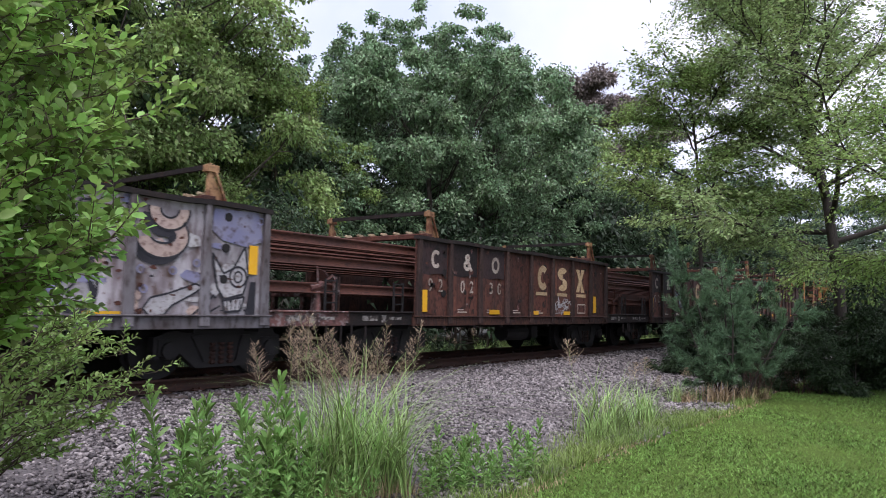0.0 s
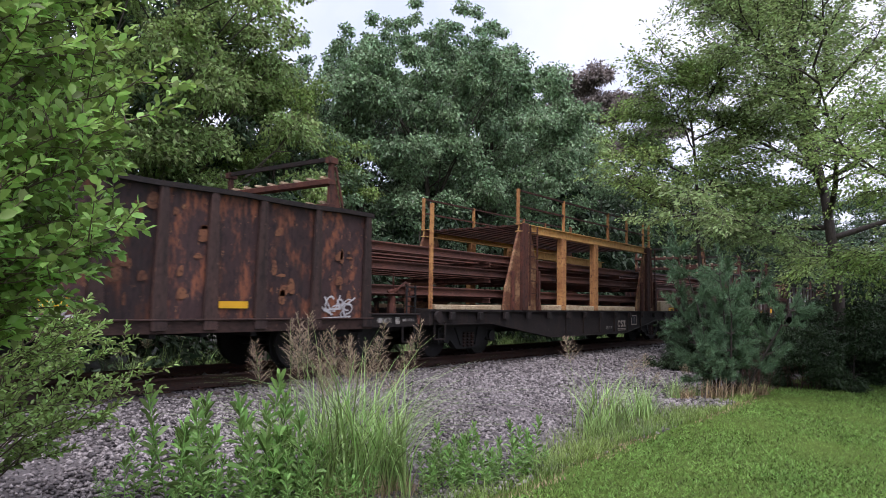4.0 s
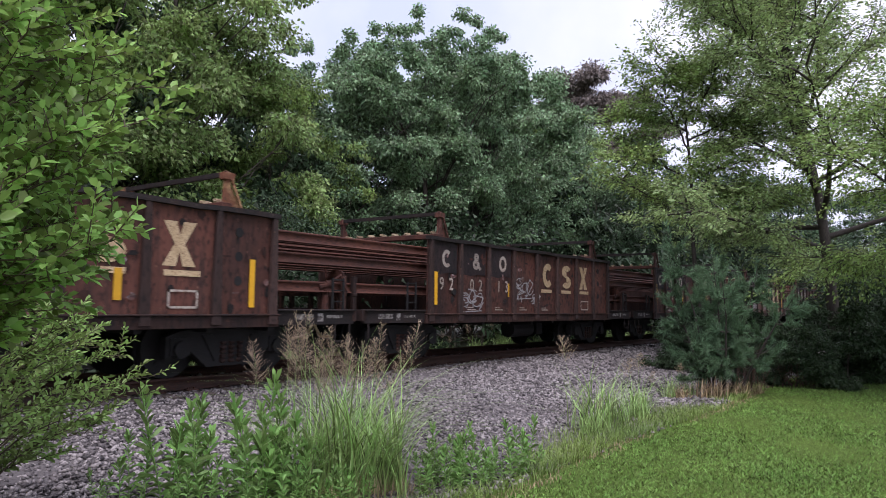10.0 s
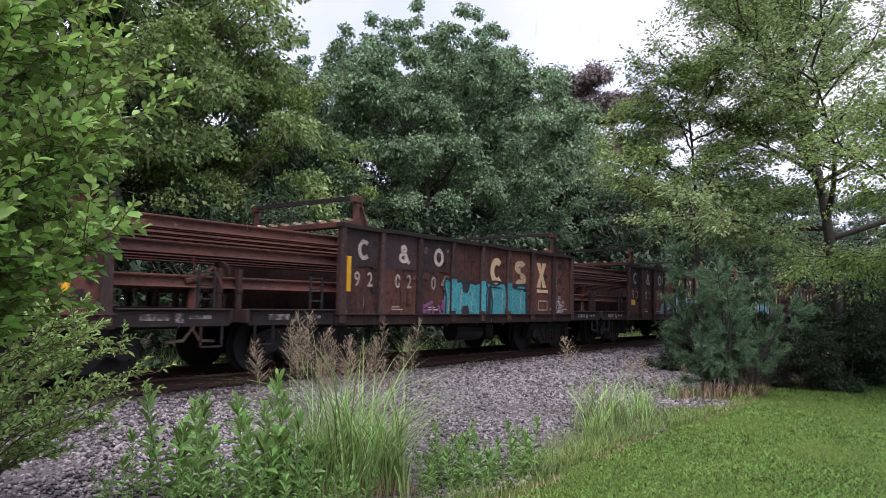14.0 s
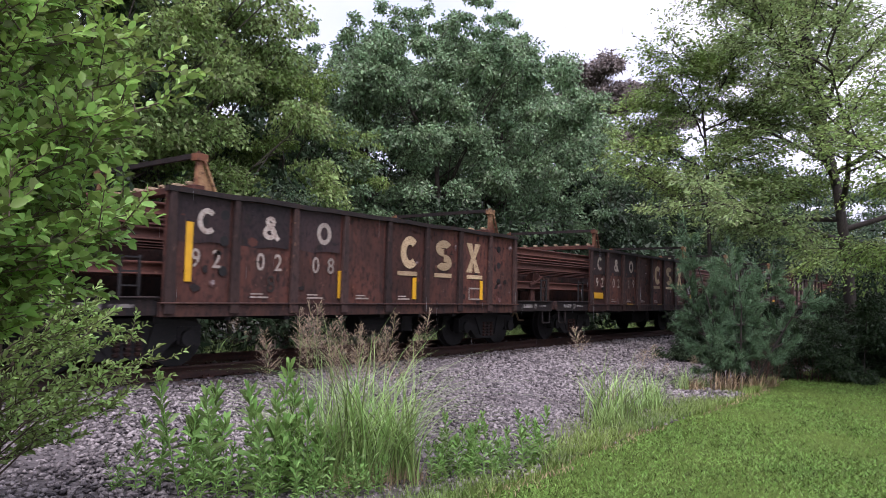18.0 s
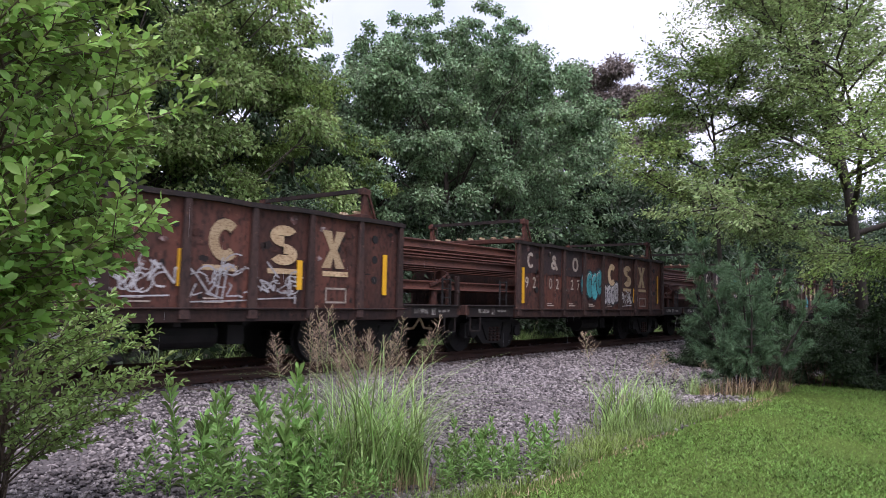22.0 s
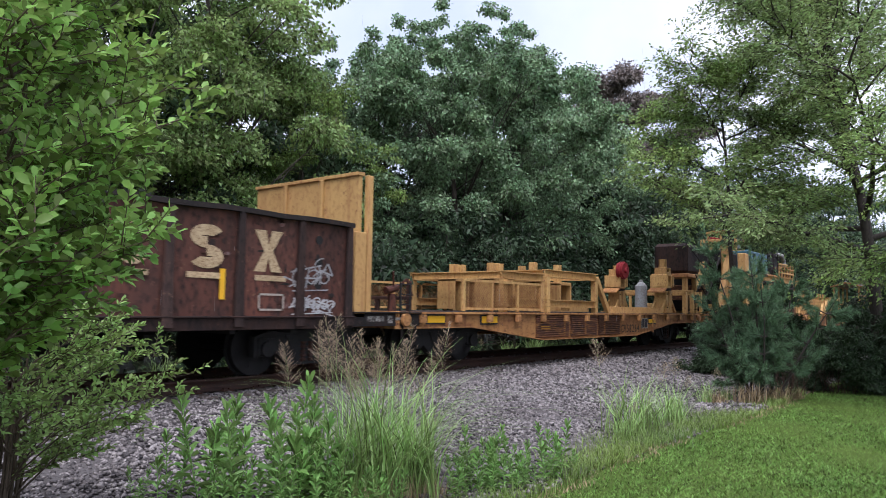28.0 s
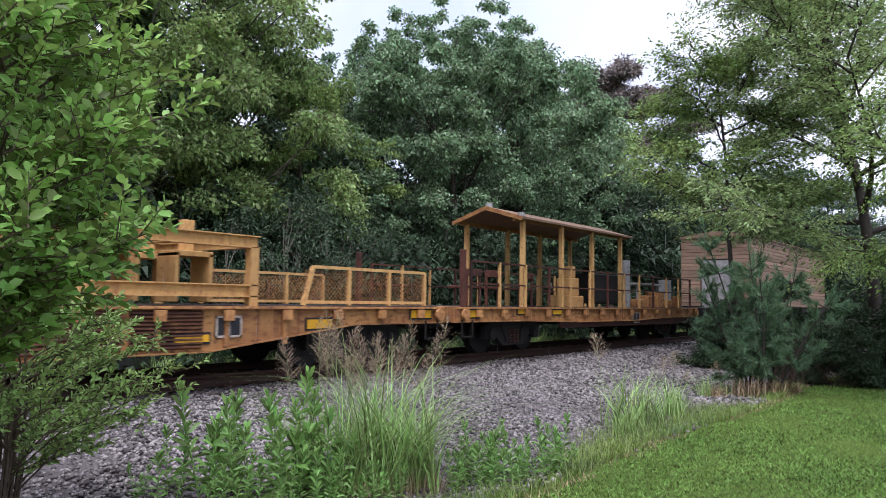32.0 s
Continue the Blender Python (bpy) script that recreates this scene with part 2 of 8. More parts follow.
M["bark"] = material("bark", (0.075, 0.058, 0.045), (0.045, 0.036, 0.03), (0.1, 0.085, 0.07), 5, 30, stretch=(1, 1, 0.3), bump=0.6)
M["twig"] = material("twig", (0.09, 0.065, 0.045), (0.06, 0.045, 0.03), None, 5, 30, bump=0.3)
leafy = dict(scale=0.8, fine=30, rough=(0.34, 0.55), island=True, bump=0.0, gloss=0.36)
M["leaf_wood"] = material("leaf_wood", (0.235, 0.335, 0.125), (0.325, 0.425, 0.152), vary=0.36, through_light=0.45, **leafy)
M["leaf_blue"] = material("leaf_blue", (0.16, 0.258, 0.142), (0.232, 0.335, 0.175), vary=0.36, through_light=0.3, **leafy)
M["leaf_lime"] = material("leaf_lime", (0.27, 0.37, 0.105), (0.19, 0.29, 0.095), vary=0.32, through_light=0.45, **leafy)
M["leaf_olive"] = material("leaf_olive", (0.275, 0.365, 0.135), (0.205, 0.295, 0.115), vary=0.32, through_light=0.5, **leafy)
M["leaf_bush"] = material("leaf_bush", (0.18, 0.315, 0.085), (0.315, 0.46, 0.115), vary=0.36, through_light=0.45, **leafy)
M["leaf_weed"] = material("leaf_weed", (0.23, 0.40, 0.105), (0.15, 0.28, 0.08), vary=0.3, through_light=0.3, **leafy)
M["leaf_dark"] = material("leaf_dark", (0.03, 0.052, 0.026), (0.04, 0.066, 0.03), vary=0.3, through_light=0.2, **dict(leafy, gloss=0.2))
M["leaf_plum"] = material("leaf_plum", (0.165, 0.138, 0.122), (0.195, 0.162, 0.145), vary=0.24, through_light=0.2, **leafy)
M["needles"] = material("needles", (0.128, 0.212, 0.112), (0.088, 0.156, 0.084), vary=0.4, through_light=0.15, **dict(leafy, gloss=0.12))
M["grass_blade"] = material("grass_blade", (0.185, 0.29, 0.07), (0.125, 0.21, 0.05), vary=0.42, through_light=0.3, **dict(leafy, gloss=0.15))
M["tall_grass"] = material("tall_grass", (0.31, 0.44, 0.145), (0.18, 0.30, 0.09), vary=0.34, through_light=0.22, **leafy)
M["dry_grass"] = material("dry_grass", (0.390, 0.299, 0.169), (0.286, 0.208, 0.130), vary=0.2, through_light=0.2, **leafy)
M["seed_head"] = material("seed_head", (0.36, 0.275, 0.185), (0.21, 0.14, 0.11), vary=0.4, through_light=0.1, **leafy)
# darker copy of the woodland leaf, with the woods' shade put into the colour
M["leaf_wood_shaded"] = material("leaf_wood_shaded", (0.06, 0.1, 0.055), (0.085, 0.13, 0.07), vary=0.36, through_light=0.25, **dict(leafy, gloss=0.2))
# undergrowth leaves: the shade below the canopy is put into this dark colour
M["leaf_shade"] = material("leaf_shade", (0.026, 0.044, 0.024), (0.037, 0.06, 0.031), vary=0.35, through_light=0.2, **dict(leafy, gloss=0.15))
M["pale_bark"] = material("pale_bark", (0.2, 0.18, 0.15), (0.14, 0.125, 0.105), (0.26, 0.24, 0.2), 5, 30, stretch=(1, 1, 0.3), bump=0.3)
M["dark_bark"] = material("dark_bark", (0.030, 0.024, 0.02), (0.05, 0.04, 0.033), (0.02, 0.017, 0.015), 5, 30, stretch=(1, 1, 0.3), bump=0.5)
M["lilac_spray"] = material("lilac_spray", (0.155, 0.160, 0.27), (0.23, 0.23, 0.30), (0.09, 0.07, 0.09), 3, 12, bump=0.1)
M["faded_white"] = material("faded_white", (0.46, 0.43, 0.40), (0.30, 0.26, 0.23), (0.10, 0.06, 0.045), 7, 30, split=(0.45, 0.62), bump=0.1)
M["worn_white"] = material("worn_white", (0.30, 0.28, 0.25), (0.06, 0.05, 0.045), (0.03, 0.022, 0.02), 9, 40, split=(0.45, 0.55), bump=0.1)
M["pink_rust"] = material("pink_rust", (0.16, 0.075, 0.065), (0.05, 0.026, 0.022), (0.3, 0.26, 0.25), 5, 14, split=(0.42, 0.58), bump=0.35)
M["grey_steel"] = material("grey_steel", (0.075, 0.06, 0.058), (0.16, 0.155, 0.165), (0.04, 0.03, 0.027), 3, 16, stretch=(1, 1, 0.4), bump=0.3)
M["rusty_plate"] = material("rusty_plate", (0.115, 0.045, 0.024), (0.055, 0.025, 0.018), (0.24, 0.115, 0.04), 2.2, 9, stretch=(0.5, 1, 1.2), split=(0.4, 0.65), bump=0.3)
M["verge_blade"] = material("verge_blade", (0.21, 0.29, 0.07), (0.14, 0.215, 0.055), vary=0.3, through_light=0.3, **leafy)
M["leaf_fresh"] = material("leaf_fresh", (0.18, 0.29, 0.085), (0.27, 0.38, 0.11), vary=0.3, through_light=0.4, **leafy)
M["stake_steel"] = material("stake_steel", (0.034, 0.020, 0.017), (0.058, 0.030, 0.023), (0.016, 0.010, 0.009), 2.5, 24, stretch=(1, 1, 0.4), bump=0.3, vary=0.2, streak=(0.012, 0.009, 0.008), chips=(0.12, 0.065, 0.045))

# ---- building helpers ----


def mesh_from(name, verts, faces, mats):
    """A mesh from arrays: faces all of one length."""
    verts, faces = np.asarray(verts, np.float32), np.asarray(faces, np.int32)
    me = bpy.data.meshes.new(name)
    k = faces.shape[1]
    me.vertices.add(len(verts))
    me.vertices.foreach_set("co", verts.ravel())
    me.loops.add(faces.size)
    me.loops.foreach_set("vertex_index", faces.ravel())
    me.polygons.add(len(faces))
    me.polygons.foreach_set("loop_start", np.arange(0, faces.size, k, dtype=np.int32))
    me.update(calc_edges=True)
    for m in mats if isinstance(mats, (list, tuple)) else [mats]:
        me.materials.append(m)
    return me


def box(bm, x0, x1, y0, y1, z0, z1, m=None):
    """An axis-aligned block, turned by m if given."""
    mat = Matrix.Translation(((x0 + x1) / 2, (y0 + y1) / 2, (z0 + z1) / 2)) @ Matrix.Diagonal((abs(x1 - x0), abs(y1 - y0), abs(z1 - z0), 1))
    return bmesh.ops.create_cube(bm, size=1, matrix=m @ mat if m else mat)["verts"]


def beam(bm, a, b, w, h=None, up=(0, 0, 1)):
    """A square bar from a to b, w wide and h high."""
    a, b = Vector(a), Vector(b)
    z = (b - a).normalized()
    s = z.cross(Vector(up))
    s = s.normalized() if s.length > 1e-4 else Vector((1, 0, 0))
    u = s.cross(z)
    m = Matrix((s, u, z)).transposed().to_4x4()
    m.translation = (a + b) / 2
    bmesh.ops.create_cube(bm, size=1, matrix=m @ Matrix.Diagonal((w, h or w, (b - a).length, 1)))


def rod(bm, a, b, r, r2=None, seg=8):
    """A round bar from a to b."""
    a, b = Vector(a), Vector(b)
    m = (b - a).to_track_quat("Z", "Y").to_matrix().to_4x4()
    m.translation = (a + b) / 2
    bmesh.ops.create_cone(bm, cap_ends=True, segments=seg, radius1=r, radius2=r if r2 is None else r2, depth=(b - a).length, matrix=m)


def prism(bm, outline, y0, y1):
    """A plate with an outline of (x, z) corners, between y0 and y1."""
    a = [bm.verts.new((x, y0, z)) for x, z in outline]
    b = [bm.verts.new((x, y1, z)) for x, z in outline]
    k = len(a)
    bm.faces.new(a)
    bm.faces.new(b[::-1])
    for i in range(k):
        bm.faces.new((a[i], b[i], b[(i + 1) % k], a[(i + 1) % k]))


def finish(bm, name, mat, bevel=0.0, smooth=False):
    """Turns a bmesh into a mesh."""
    if bevel:
        bmesh.ops.bevel(bm, geom=bm.edges[:], offset=bevel, segments=1, affect="EDGES", clamp_overlap=True)
    bmesh.ops.recalc_face_normals(bm, faces=bm.faces[:])
    me = bpy.data.meshes.new(name)
    bm.to_mesh(me)
    bm.free()
    me.materials.append(mat)
    if smooth:
        me.shade_smooth()
    return me


def part(name, bm, mat, parent, label="", at=None, bevel=0.0, smooth=False):
    """Links a bmesh (or a ready mesh) as one part of a thing."""
    me = finish(bm, name, mat, bevel, smooth) if isinstance(bm, bmesh.types.BMesh) else bm
    ob = new(name, me)
    ob.parent = parent
    if at is not None:
        ob.matrix_basis = at if isinstance(at, Matrix) else Matrix.Translation(at)
    if label:
        ob["label"] = label
    return ob


def thing(name, label, category, m=None, group="", kind="", mesh=None):
    ob = new(name, mesh)
    if m is not None:
        ob.matrix_basis = m if isinstance(m, Matrix) else Matrix.Translation(m)
    return tagged(ob, label, category, group, kind)


def rand_unit(rng, k):
    v = rng.normal(size=(k, 3))
    return v / np.linalg.norm(v, axis=1, keepdims=True)


def leaf_cloud(name, pts, ways, length, width, mat, rng, fold=0.25, droop=0.0, oval=False, flat=0.0, simple=False):
    """Folded pointed leaves at pts, each growing along its way; flat turns their upper sides to the sky."""
    k = len(pts)
    ways = ways / np.linalg.norm(ways, axis=1, keepdims=True)
    side = np.cross(ways, rand_unit(rng, k) + np.array([0, 0, flat]))
    side /= np.linalg.norm(side, axis=1, keepdims=True)
    up = np.cross(side, ways)
    s = rng.uniform(0.7, 1.25, (k, 1))
    ln, wd = length * s, width * s
    mid = pts + ways * ln * 0.45
    tip = pts + ways * ln - np.array([0, 0, 1]) * ln * droop
    if simple:
        base = pts - ways * ln * 0.1
        v = np.stack([base + side * wd * 0.5, tip, base - side * wd * 0.5], 1).reshape(-1, 3)
        return mesh_from(name, v, np.arange(3 * k).reshape(-1, 3), mat)
    if oval:
        v = [pts]
        for f, w in ((0.28, 0.42), (0.66, 0.46)):
            c = pts + ways * ln * f
            v += [c + side * wd * w + up * wd * fold, c - side * wd * w + up * wd * fold]
        v = np.stack(v + [tip], 1).reshape(-1, 3)
        i = np.arange(k)[:, None] * 6
        f = np.concatenate([i + np.array([q]) for q in ((0, 1, 5), (1, 3, 5), (0, 5, 2), (2, 5, 4))], 1).reshape(-1, 3)
        return mesh_from(name, v, f, mat)
    v = np.stack([pts, mid + side * wd * 0.5 + up * wd * fold, tip, mid - side * wd * 0.5 + up * wd * fold], 1).reshape(-1, 3)
    i = np.arange(k)[:, None] * 4
    f = np.concatenate([i + np.array([[0, 1, 2]]), i + np.array([[0, 2, 3]])], 1).reshape(-1, 3)
    return mesh_from(name, v, f, mat)

# ---- ground and track ----
TRACK_Y = 9.94


def ground_height(y):
    ys = [-600, 3.2, 3.7, 4.4, 8.2, 8.7, 11.2, 11.8, 13.6, 16, 30, 600]
    zs = [-0.5, -0.5, -0.5, -0.53, -0.27, -0.21, -0.21, -0.3, -0.75, -0.7, -0.6, -0.6]
    return np.interp(y, ys, zs)


def build_ground():
    xs = np.concatenate([np.linspace(-600, -30, 8), np.arange(-26, 92, 1.6), np.linspace(110, 900, 10)])
    ys = np.concatenate([np.linspace(-600, -10, 8), np.arange(-7, 18, 0.5), np.linspace(20, 600, 14)])
    gx, gy = np.meshgrid(xs, ys)
    gz = ground_height(gy) + 0.02 * np.sin(gx * 1.7 + gy) * np.cos(gy * 2.3) * (gy < 18)
    k, w = len(ys), len(xs)
    i = (np.arange(k - 1)[:, None] * w + np.arange(w - 1)[None]).ravel()
    f = np.stack([i, i + 1, i + w + 1, i + w], 1)
    me = mesh_from("ground", np.stack([gx, gy, gz], -1).reshape(-1, 3), f, [M["lawn_soil"], M["gravel"], M["woods_soil"]])
    cy = gy[:-1, :-1].ravel() + 0.25
    me.polygons.foreach_set("material_index", np.where(cy < 3.4, 0, np.where(cy < 12.6, 1, 2)).astype(np.int32))
    me.shade_smooth()
    thing("ground", "mown lawn, pale gravel bed and dark woodland soil", "ground", kind="structure", mesh=me)


def build_gravel(rng):
    """Crushed stone lying on the track bed."""
    pts = []
    for x0, x1, y0, y1, gap in ((1, 12, 3.3, 9.1, 0.043), (12, 20, 3.35, 9.1, 0.06), (20, 30, 4.2, 9.1, 0.08), (-3, 34, 10.9, 12.2, 0.1), (30, 60, 5.5, 9.1, 0.12), (-3, 20, 9.3, 10.8, 0.09)):
        k = int((x1 - x0) * (y1 - y0) / gap ** 2)
        x, y = rng.uniform(x0, x1, k), rng.uniform(y0, y1, k)
        keep = (x * 0.6 + y * 0.8 > 4.6) & ((y > 4.0) | (rng.random(k) < (y - 3.0)))
        pts.append(np.stack([x, y, np.full(k, gap)], 1)[keep])
    pts = np.concatenate(pts)
    k = len(pts)
    base = np.array([[1, 0, 0], [-1, 0, 0], [0, 1, 0], [0, -1, 0], [0, 0, 1], [0, 0, -1]], float)
    tri = np.array([[0, 2, 4], [2, 1, 4], [1, 3, 4], [3, 0, 4], [2, 0, 5], [1, 2, 5], [3, 1, 5], [0, 3, 5]])
    size = pts[:, 2] * rng.uniform(0.4, 0.9, k)
    v = base[None] * rng.uniform(0.6, 1.25, (k, 6, 1)) + rng.normal(0, 0.18, (k, 6, 3))
    a, b = rng.uniform(0, 6.28, k), rng.normal(0, 0.6, k)
    ca, sa, cb, sb = np.cos(a), np.sin(a), np.cos(b), np.sin(b)
    rot = np.stack([np.stack([ca, -sa * cb, sa * sb], -1), np.stack([sa, ca * cb, -ca * sb], -1), np.stack([0 * a, sb, cb], -1)], 1)
    v = np.einsum("kij,kvj->kvi", rot, v) * size[:, None, None] * np.array([1.1, 1.0, 0.75])
    z = ground_height(pts[:, 1]) + size * rng.uniform(-0.1, 0.45, k)
    v += np.stack([pts[:, 0], pts[:, 1], z], -1)[:, None]
    f = (np.arange(k)[:, None, None] * 6 + tri[None]).reshape(-1, 3)
    thing("ballast_stones", "grey crushed stone ballast beside the track", "gravel", kind="stuff", mesh=mesh_from("ballast_stones", v.reshape(-1, 3), f, M["stones"]))


RAIL_OUTLINE = [(-0.07, 0), (0.07, 0), (0.07, 0.012), (0.012, 0.03), (0.010, 0.13), (0.036, 0.142), (0.036, 0.168), (0.028, 0.178), (-0.028, 0.178), (-0.036, 0.168), (-0.036, 0.142), (-0.010, 0.13), (-0.012, 0.03), (-0.07, 0.012)]


def rail_mesh(name, x0, x1, mat):
    """A rail along x with its real section, its foot at z = 0."""
    k = len(RAIL_OUTLINE)
    cuts = np.linspace(x0, x1, 12)
    v = [(x, y, z) for x in cuts for y, z in RAIL_OUTLINE]
    f = [(c * k + i, c * k + (i + 1) % k, (c + 1) * k + (i + 1) % k, (c + 1) * k + i) for c in range(len(cuts) - 1) for i in range(k)]
    return mesh_from(name, v, f, mat)


def build_track():
    track = thing("railway_track", "single railway track with rusty rails on worn timber ties", "railway track", (0, TRACK_Y, 0), kind="structure")
    rail = rail_mesh("rail", -120, 420, M["track_rust"])
    for y in (-0.752, 0.752):
        part("rail", rail, None, track, at=(0, y, -0.178))
    bm = bmesh.new()
    box(bm, -0.11, 0.11, -1.3, 1.3, -0.36, -0.182)
    tie = finish(bm, "tie", M["tie_wood"], 0.012)
    bm = bmesh.new()
    box(bm, -0.09, 0.09, -0.17, 0.17, -0.182, -0.166)
    for x in (-0.05, 0.05):
        for y in (-0.1, 0.1):
            box(bm, x - 0.012, x + 0.012, y - 0.015, y + 0.015, -0.17, -0.14)
    plate = finish(bm, "tie_plate", M["track_rust"])
    for i in range(130):
        x = -6 + i * 0.53
        t = part("tie", tie, None, track, at=pose(x, random.uniform(-0.04, 0.04), random.uniform(-0.008, 0), 0, 0, random.uniform(-1, 1)))
        if i < 70:
            for y in (-0.752, 0.752):
                part("tie_plate", plate, None, track, at=(x, y, 0))


build_ground()
build_gravel(np.random.default_rng(5))
build_track()

# ---- trees and plants ----


def limb_tubes(name, segs, mat):
    """Tapered five-sided tubes: segs of (a, b, radius at a, radius at b)."""
    v, f = [], []
    for a, b, ra, rb in segs:
        a, b = np.asarray(a, float), np.asarray(b, float)
        z = (b - a) / max(np.linalg.norm(b - a), 1e-6)
        s = np.cross(z, [0.3, 0.2, 0.93])
        s /= max(np.linalg.norm(s), 1e-6)
        u = np.cross(s, z)
        k = len(v)
        for c, r in ((a, ra), (b, rb)):
            for j in range(5):
                w = j * 1.2566
                v.append(c + r * (math.cos(w) * s + math.sin(w) * u))
        f += [(k + j, k + (j + 1) % 5, k + 5 + (j + 1) % 5, k + 5 + j) for j in range(5)]
    me = mesh_from(name, v, f, mat)
    me.shade_smooth()
    return me


def crown_points(rng, h, r, low, clumps, per, spread, boughs=30, shoots=0, peak=0.42):
    """Places and ways of leaves in an uneven crown of boughs between the heights low and h, and the clumps' centres.
    Shoots are thin upright sprays that stick out of the crown's top, each ending in tufts."""
    u = rng.uniform(0.02, 0.97, boughs)
    a = np.arange(boughs) * 2.4 + rng.normal(0, 0.35, boughs)
    broad = np.sqrt(np.maximum(1 - ((u - peak) / np.where(u > peak, 1.08 - peak, peak + 0.17)) ** 2, 0.05))
    lump = 1 + 0.2 * np.sin(a * 2 + rng.uniform(0, 6)) + 0.14 * np.sin(a * 3 + u * 7)
    rad = r * broad * lump * (0.25 + 0.75 * rng.uniform(0, 1, boughs) ** 0.45)
    b = np.stack([np.cos(a) * rad, np.sin(a) * rad, low + u * (h - low)], 1)
    size = r * rng.uniform(0.6, 1.35, boughs) / math.sqrt(boughs) * 1.28
    own = rng.choice(boughs, clumps, p=size ** 2 / np.sum(size ** 2))
    q = rand_unit(rng, clumps)
    q[:, 2] = np.abs(q[:, 2]) * 1.2 - 0.45
    q[:, :2] += 0.3 * np.stack([np.cos(a), np.sin(a)], 1)[own]
    c = b[own] + q * (size[own] * rng.uniform(0.25, 1.2, clumps) ** 0.7)[:, None] * np.array([1.0, 1.0, 0.85])
    out = c - b[own]
    if shoots:
        extra = []
        for i in range(shoots):
            w, f = i * 2.4 + rng.uniform(-0.4, 0.4), 0.9 * (i / shoots) ** 0.5
            z = low + (h - low) * (0.5 + 0.5 * math.sqrt(1 - f * f)) - 0.7
            tall = rng.uniform(1.2, 3.4) * (1 - 0.3 * f)
            tufts = 4
            for k in range(tufts):
                g = 0.25 + 0.75 * k / (tufts - 1)
                o = np.array([math.cos(w) * f * r + 0.14 * tall * g * math.cos(w), math.sin(w) * f * r, z + tall * g])
                if k < tufts - 1:
                    o[:2] += rng.normal(0, 0.38, 2)
                for _ in range(6):
                    extra.append(o + rand_unit(rng, 1)[0] * rng.uniform(0.08, 0.36) * np.array([1, 1, 0.8]))
        c = np.concatenate([c, extra])
        out = np.concatenate([out, rng.normal(0, 0.5, (len(extra), 3)) + np.array([0, 0, 0.3])])
    out = out / np.maximum(np.linalg.norm(out, axis=1, keepdims=True), 1e-6)
    n = len(c)
    ball = rand_unit(rng, n * per) * rng.random((n * per, 1)) ** 0.45 * 1.75
    reach = spread * rng.uniform(0.6, 1.3, n)
    reach[clumps:] = spread * 0.62
    pts = np.repeat(c, per, 0) + ball * np.repeat(reach, per)[:, None] * np.array([1, 1, 0.55])
    ways = np.repeat(out, per, 0) * 0.7 + rng.normal(0, 0.55, (n * per, 3)) + np.array([0, 0, -0.3])
    return pts, ways, c


def make_tree(name, label, rng, h, r, low, clumps, per, spread, leaf, mat, trunk_r, boughs=30, shoots=0, limbs=26, bark="bark", category="tree", group="", flat=0.7, simple=False, peak=0.42):
    root = thing(name, label, category, group=group)
    pts, ways, c = crown_points(rng, h, r, low, clumps, per, spread, boughs, shoots, peak)
    part("crown", leaf_cloud("crown", pts, ways, leaf[0], leaf[1], M[mat], rng, droop=0.15, flat=flat, simple=simple), None, root)
    segs = []
    lean = rng.normal(0, 0.03, 2)
    spine = [np.array([lean[0] * z + 0.012 * h * math.sin(z), lean[1] * z + 0.012 * h * math.cos(z * 1.3), z]) for z in np.linspace(0, h * 0.86, 9)]
    for i in range(8):
        segs.append((spine[i], spine[i + 1], trunk_r * (1 - i / 9) ** 0.8, trunk_r * (1 - (i + 1) / 9) ** 0.8))
    for j in rng.choice(len(c), min(limbs, len(c)), replace=False):
        e = c[j]
        flatness = np.linalg.norm(e[:2])
        z0 = min(max(low * 0.8, e[2] - flatness * rng.uniform(0.7, 1.3), h * 0.12), h * 0.7)
        a = spine[min(int(z0 / (h * 0.86) * 8), 8)]
        rr = trunk_r * 0.36 * (1 - z0 / h) + 0.012
        bend = (a + e) / 2 + np.array([0, 0, rng.uniform(-0.3, 0.22) * flatness]) + rng.normal(0, 0.12, 3) * flatness
        last, path = a, []
        for g in (0.22, 0.45, 0.68, 0.86, 1.0):
            p = (1 - g) ** 2 * a + 2 * g * (1 - g) * bend + g * g * e + rng.normal(0, 0.035, 3) * flatness * (g < 1)
            segs.append((last, p, rr * (1.08 - g + 0.2) * 0.8, rr * (1.0 - g + 0.1) * 0.8))
            path.append(p)
            last = p
        for p in path[1:4]:
            tip = p + (e - a) / max(np.linalg.norm(e - a), 0.1) * rng.uniform(0.2, 0.7) * r * 0.25 + rng.normal(0, 0.12, 3) * r * 0.5
            segs.append((p, tip, rr * 0.3, rr * 0.08))
    part("trunk", limb_tubes("trunk", segs, M[bark]), None, root)
    return root


def bent(a, way, length, steps, wander, lift, rng):
    """A wandering line of points from a, that slowly lifts (or droops)."""
    p, d, out = np.array(a, float), np.array(way, float), [np.array(a, float)]
    for _ in range(steps):
        d = d + rng.normal(0, wander, 3) + np.array([0, 0, lift])
        d /= np.linalg.norm(d)
        p = p + d * length / steps
        out.append(p)
    return out


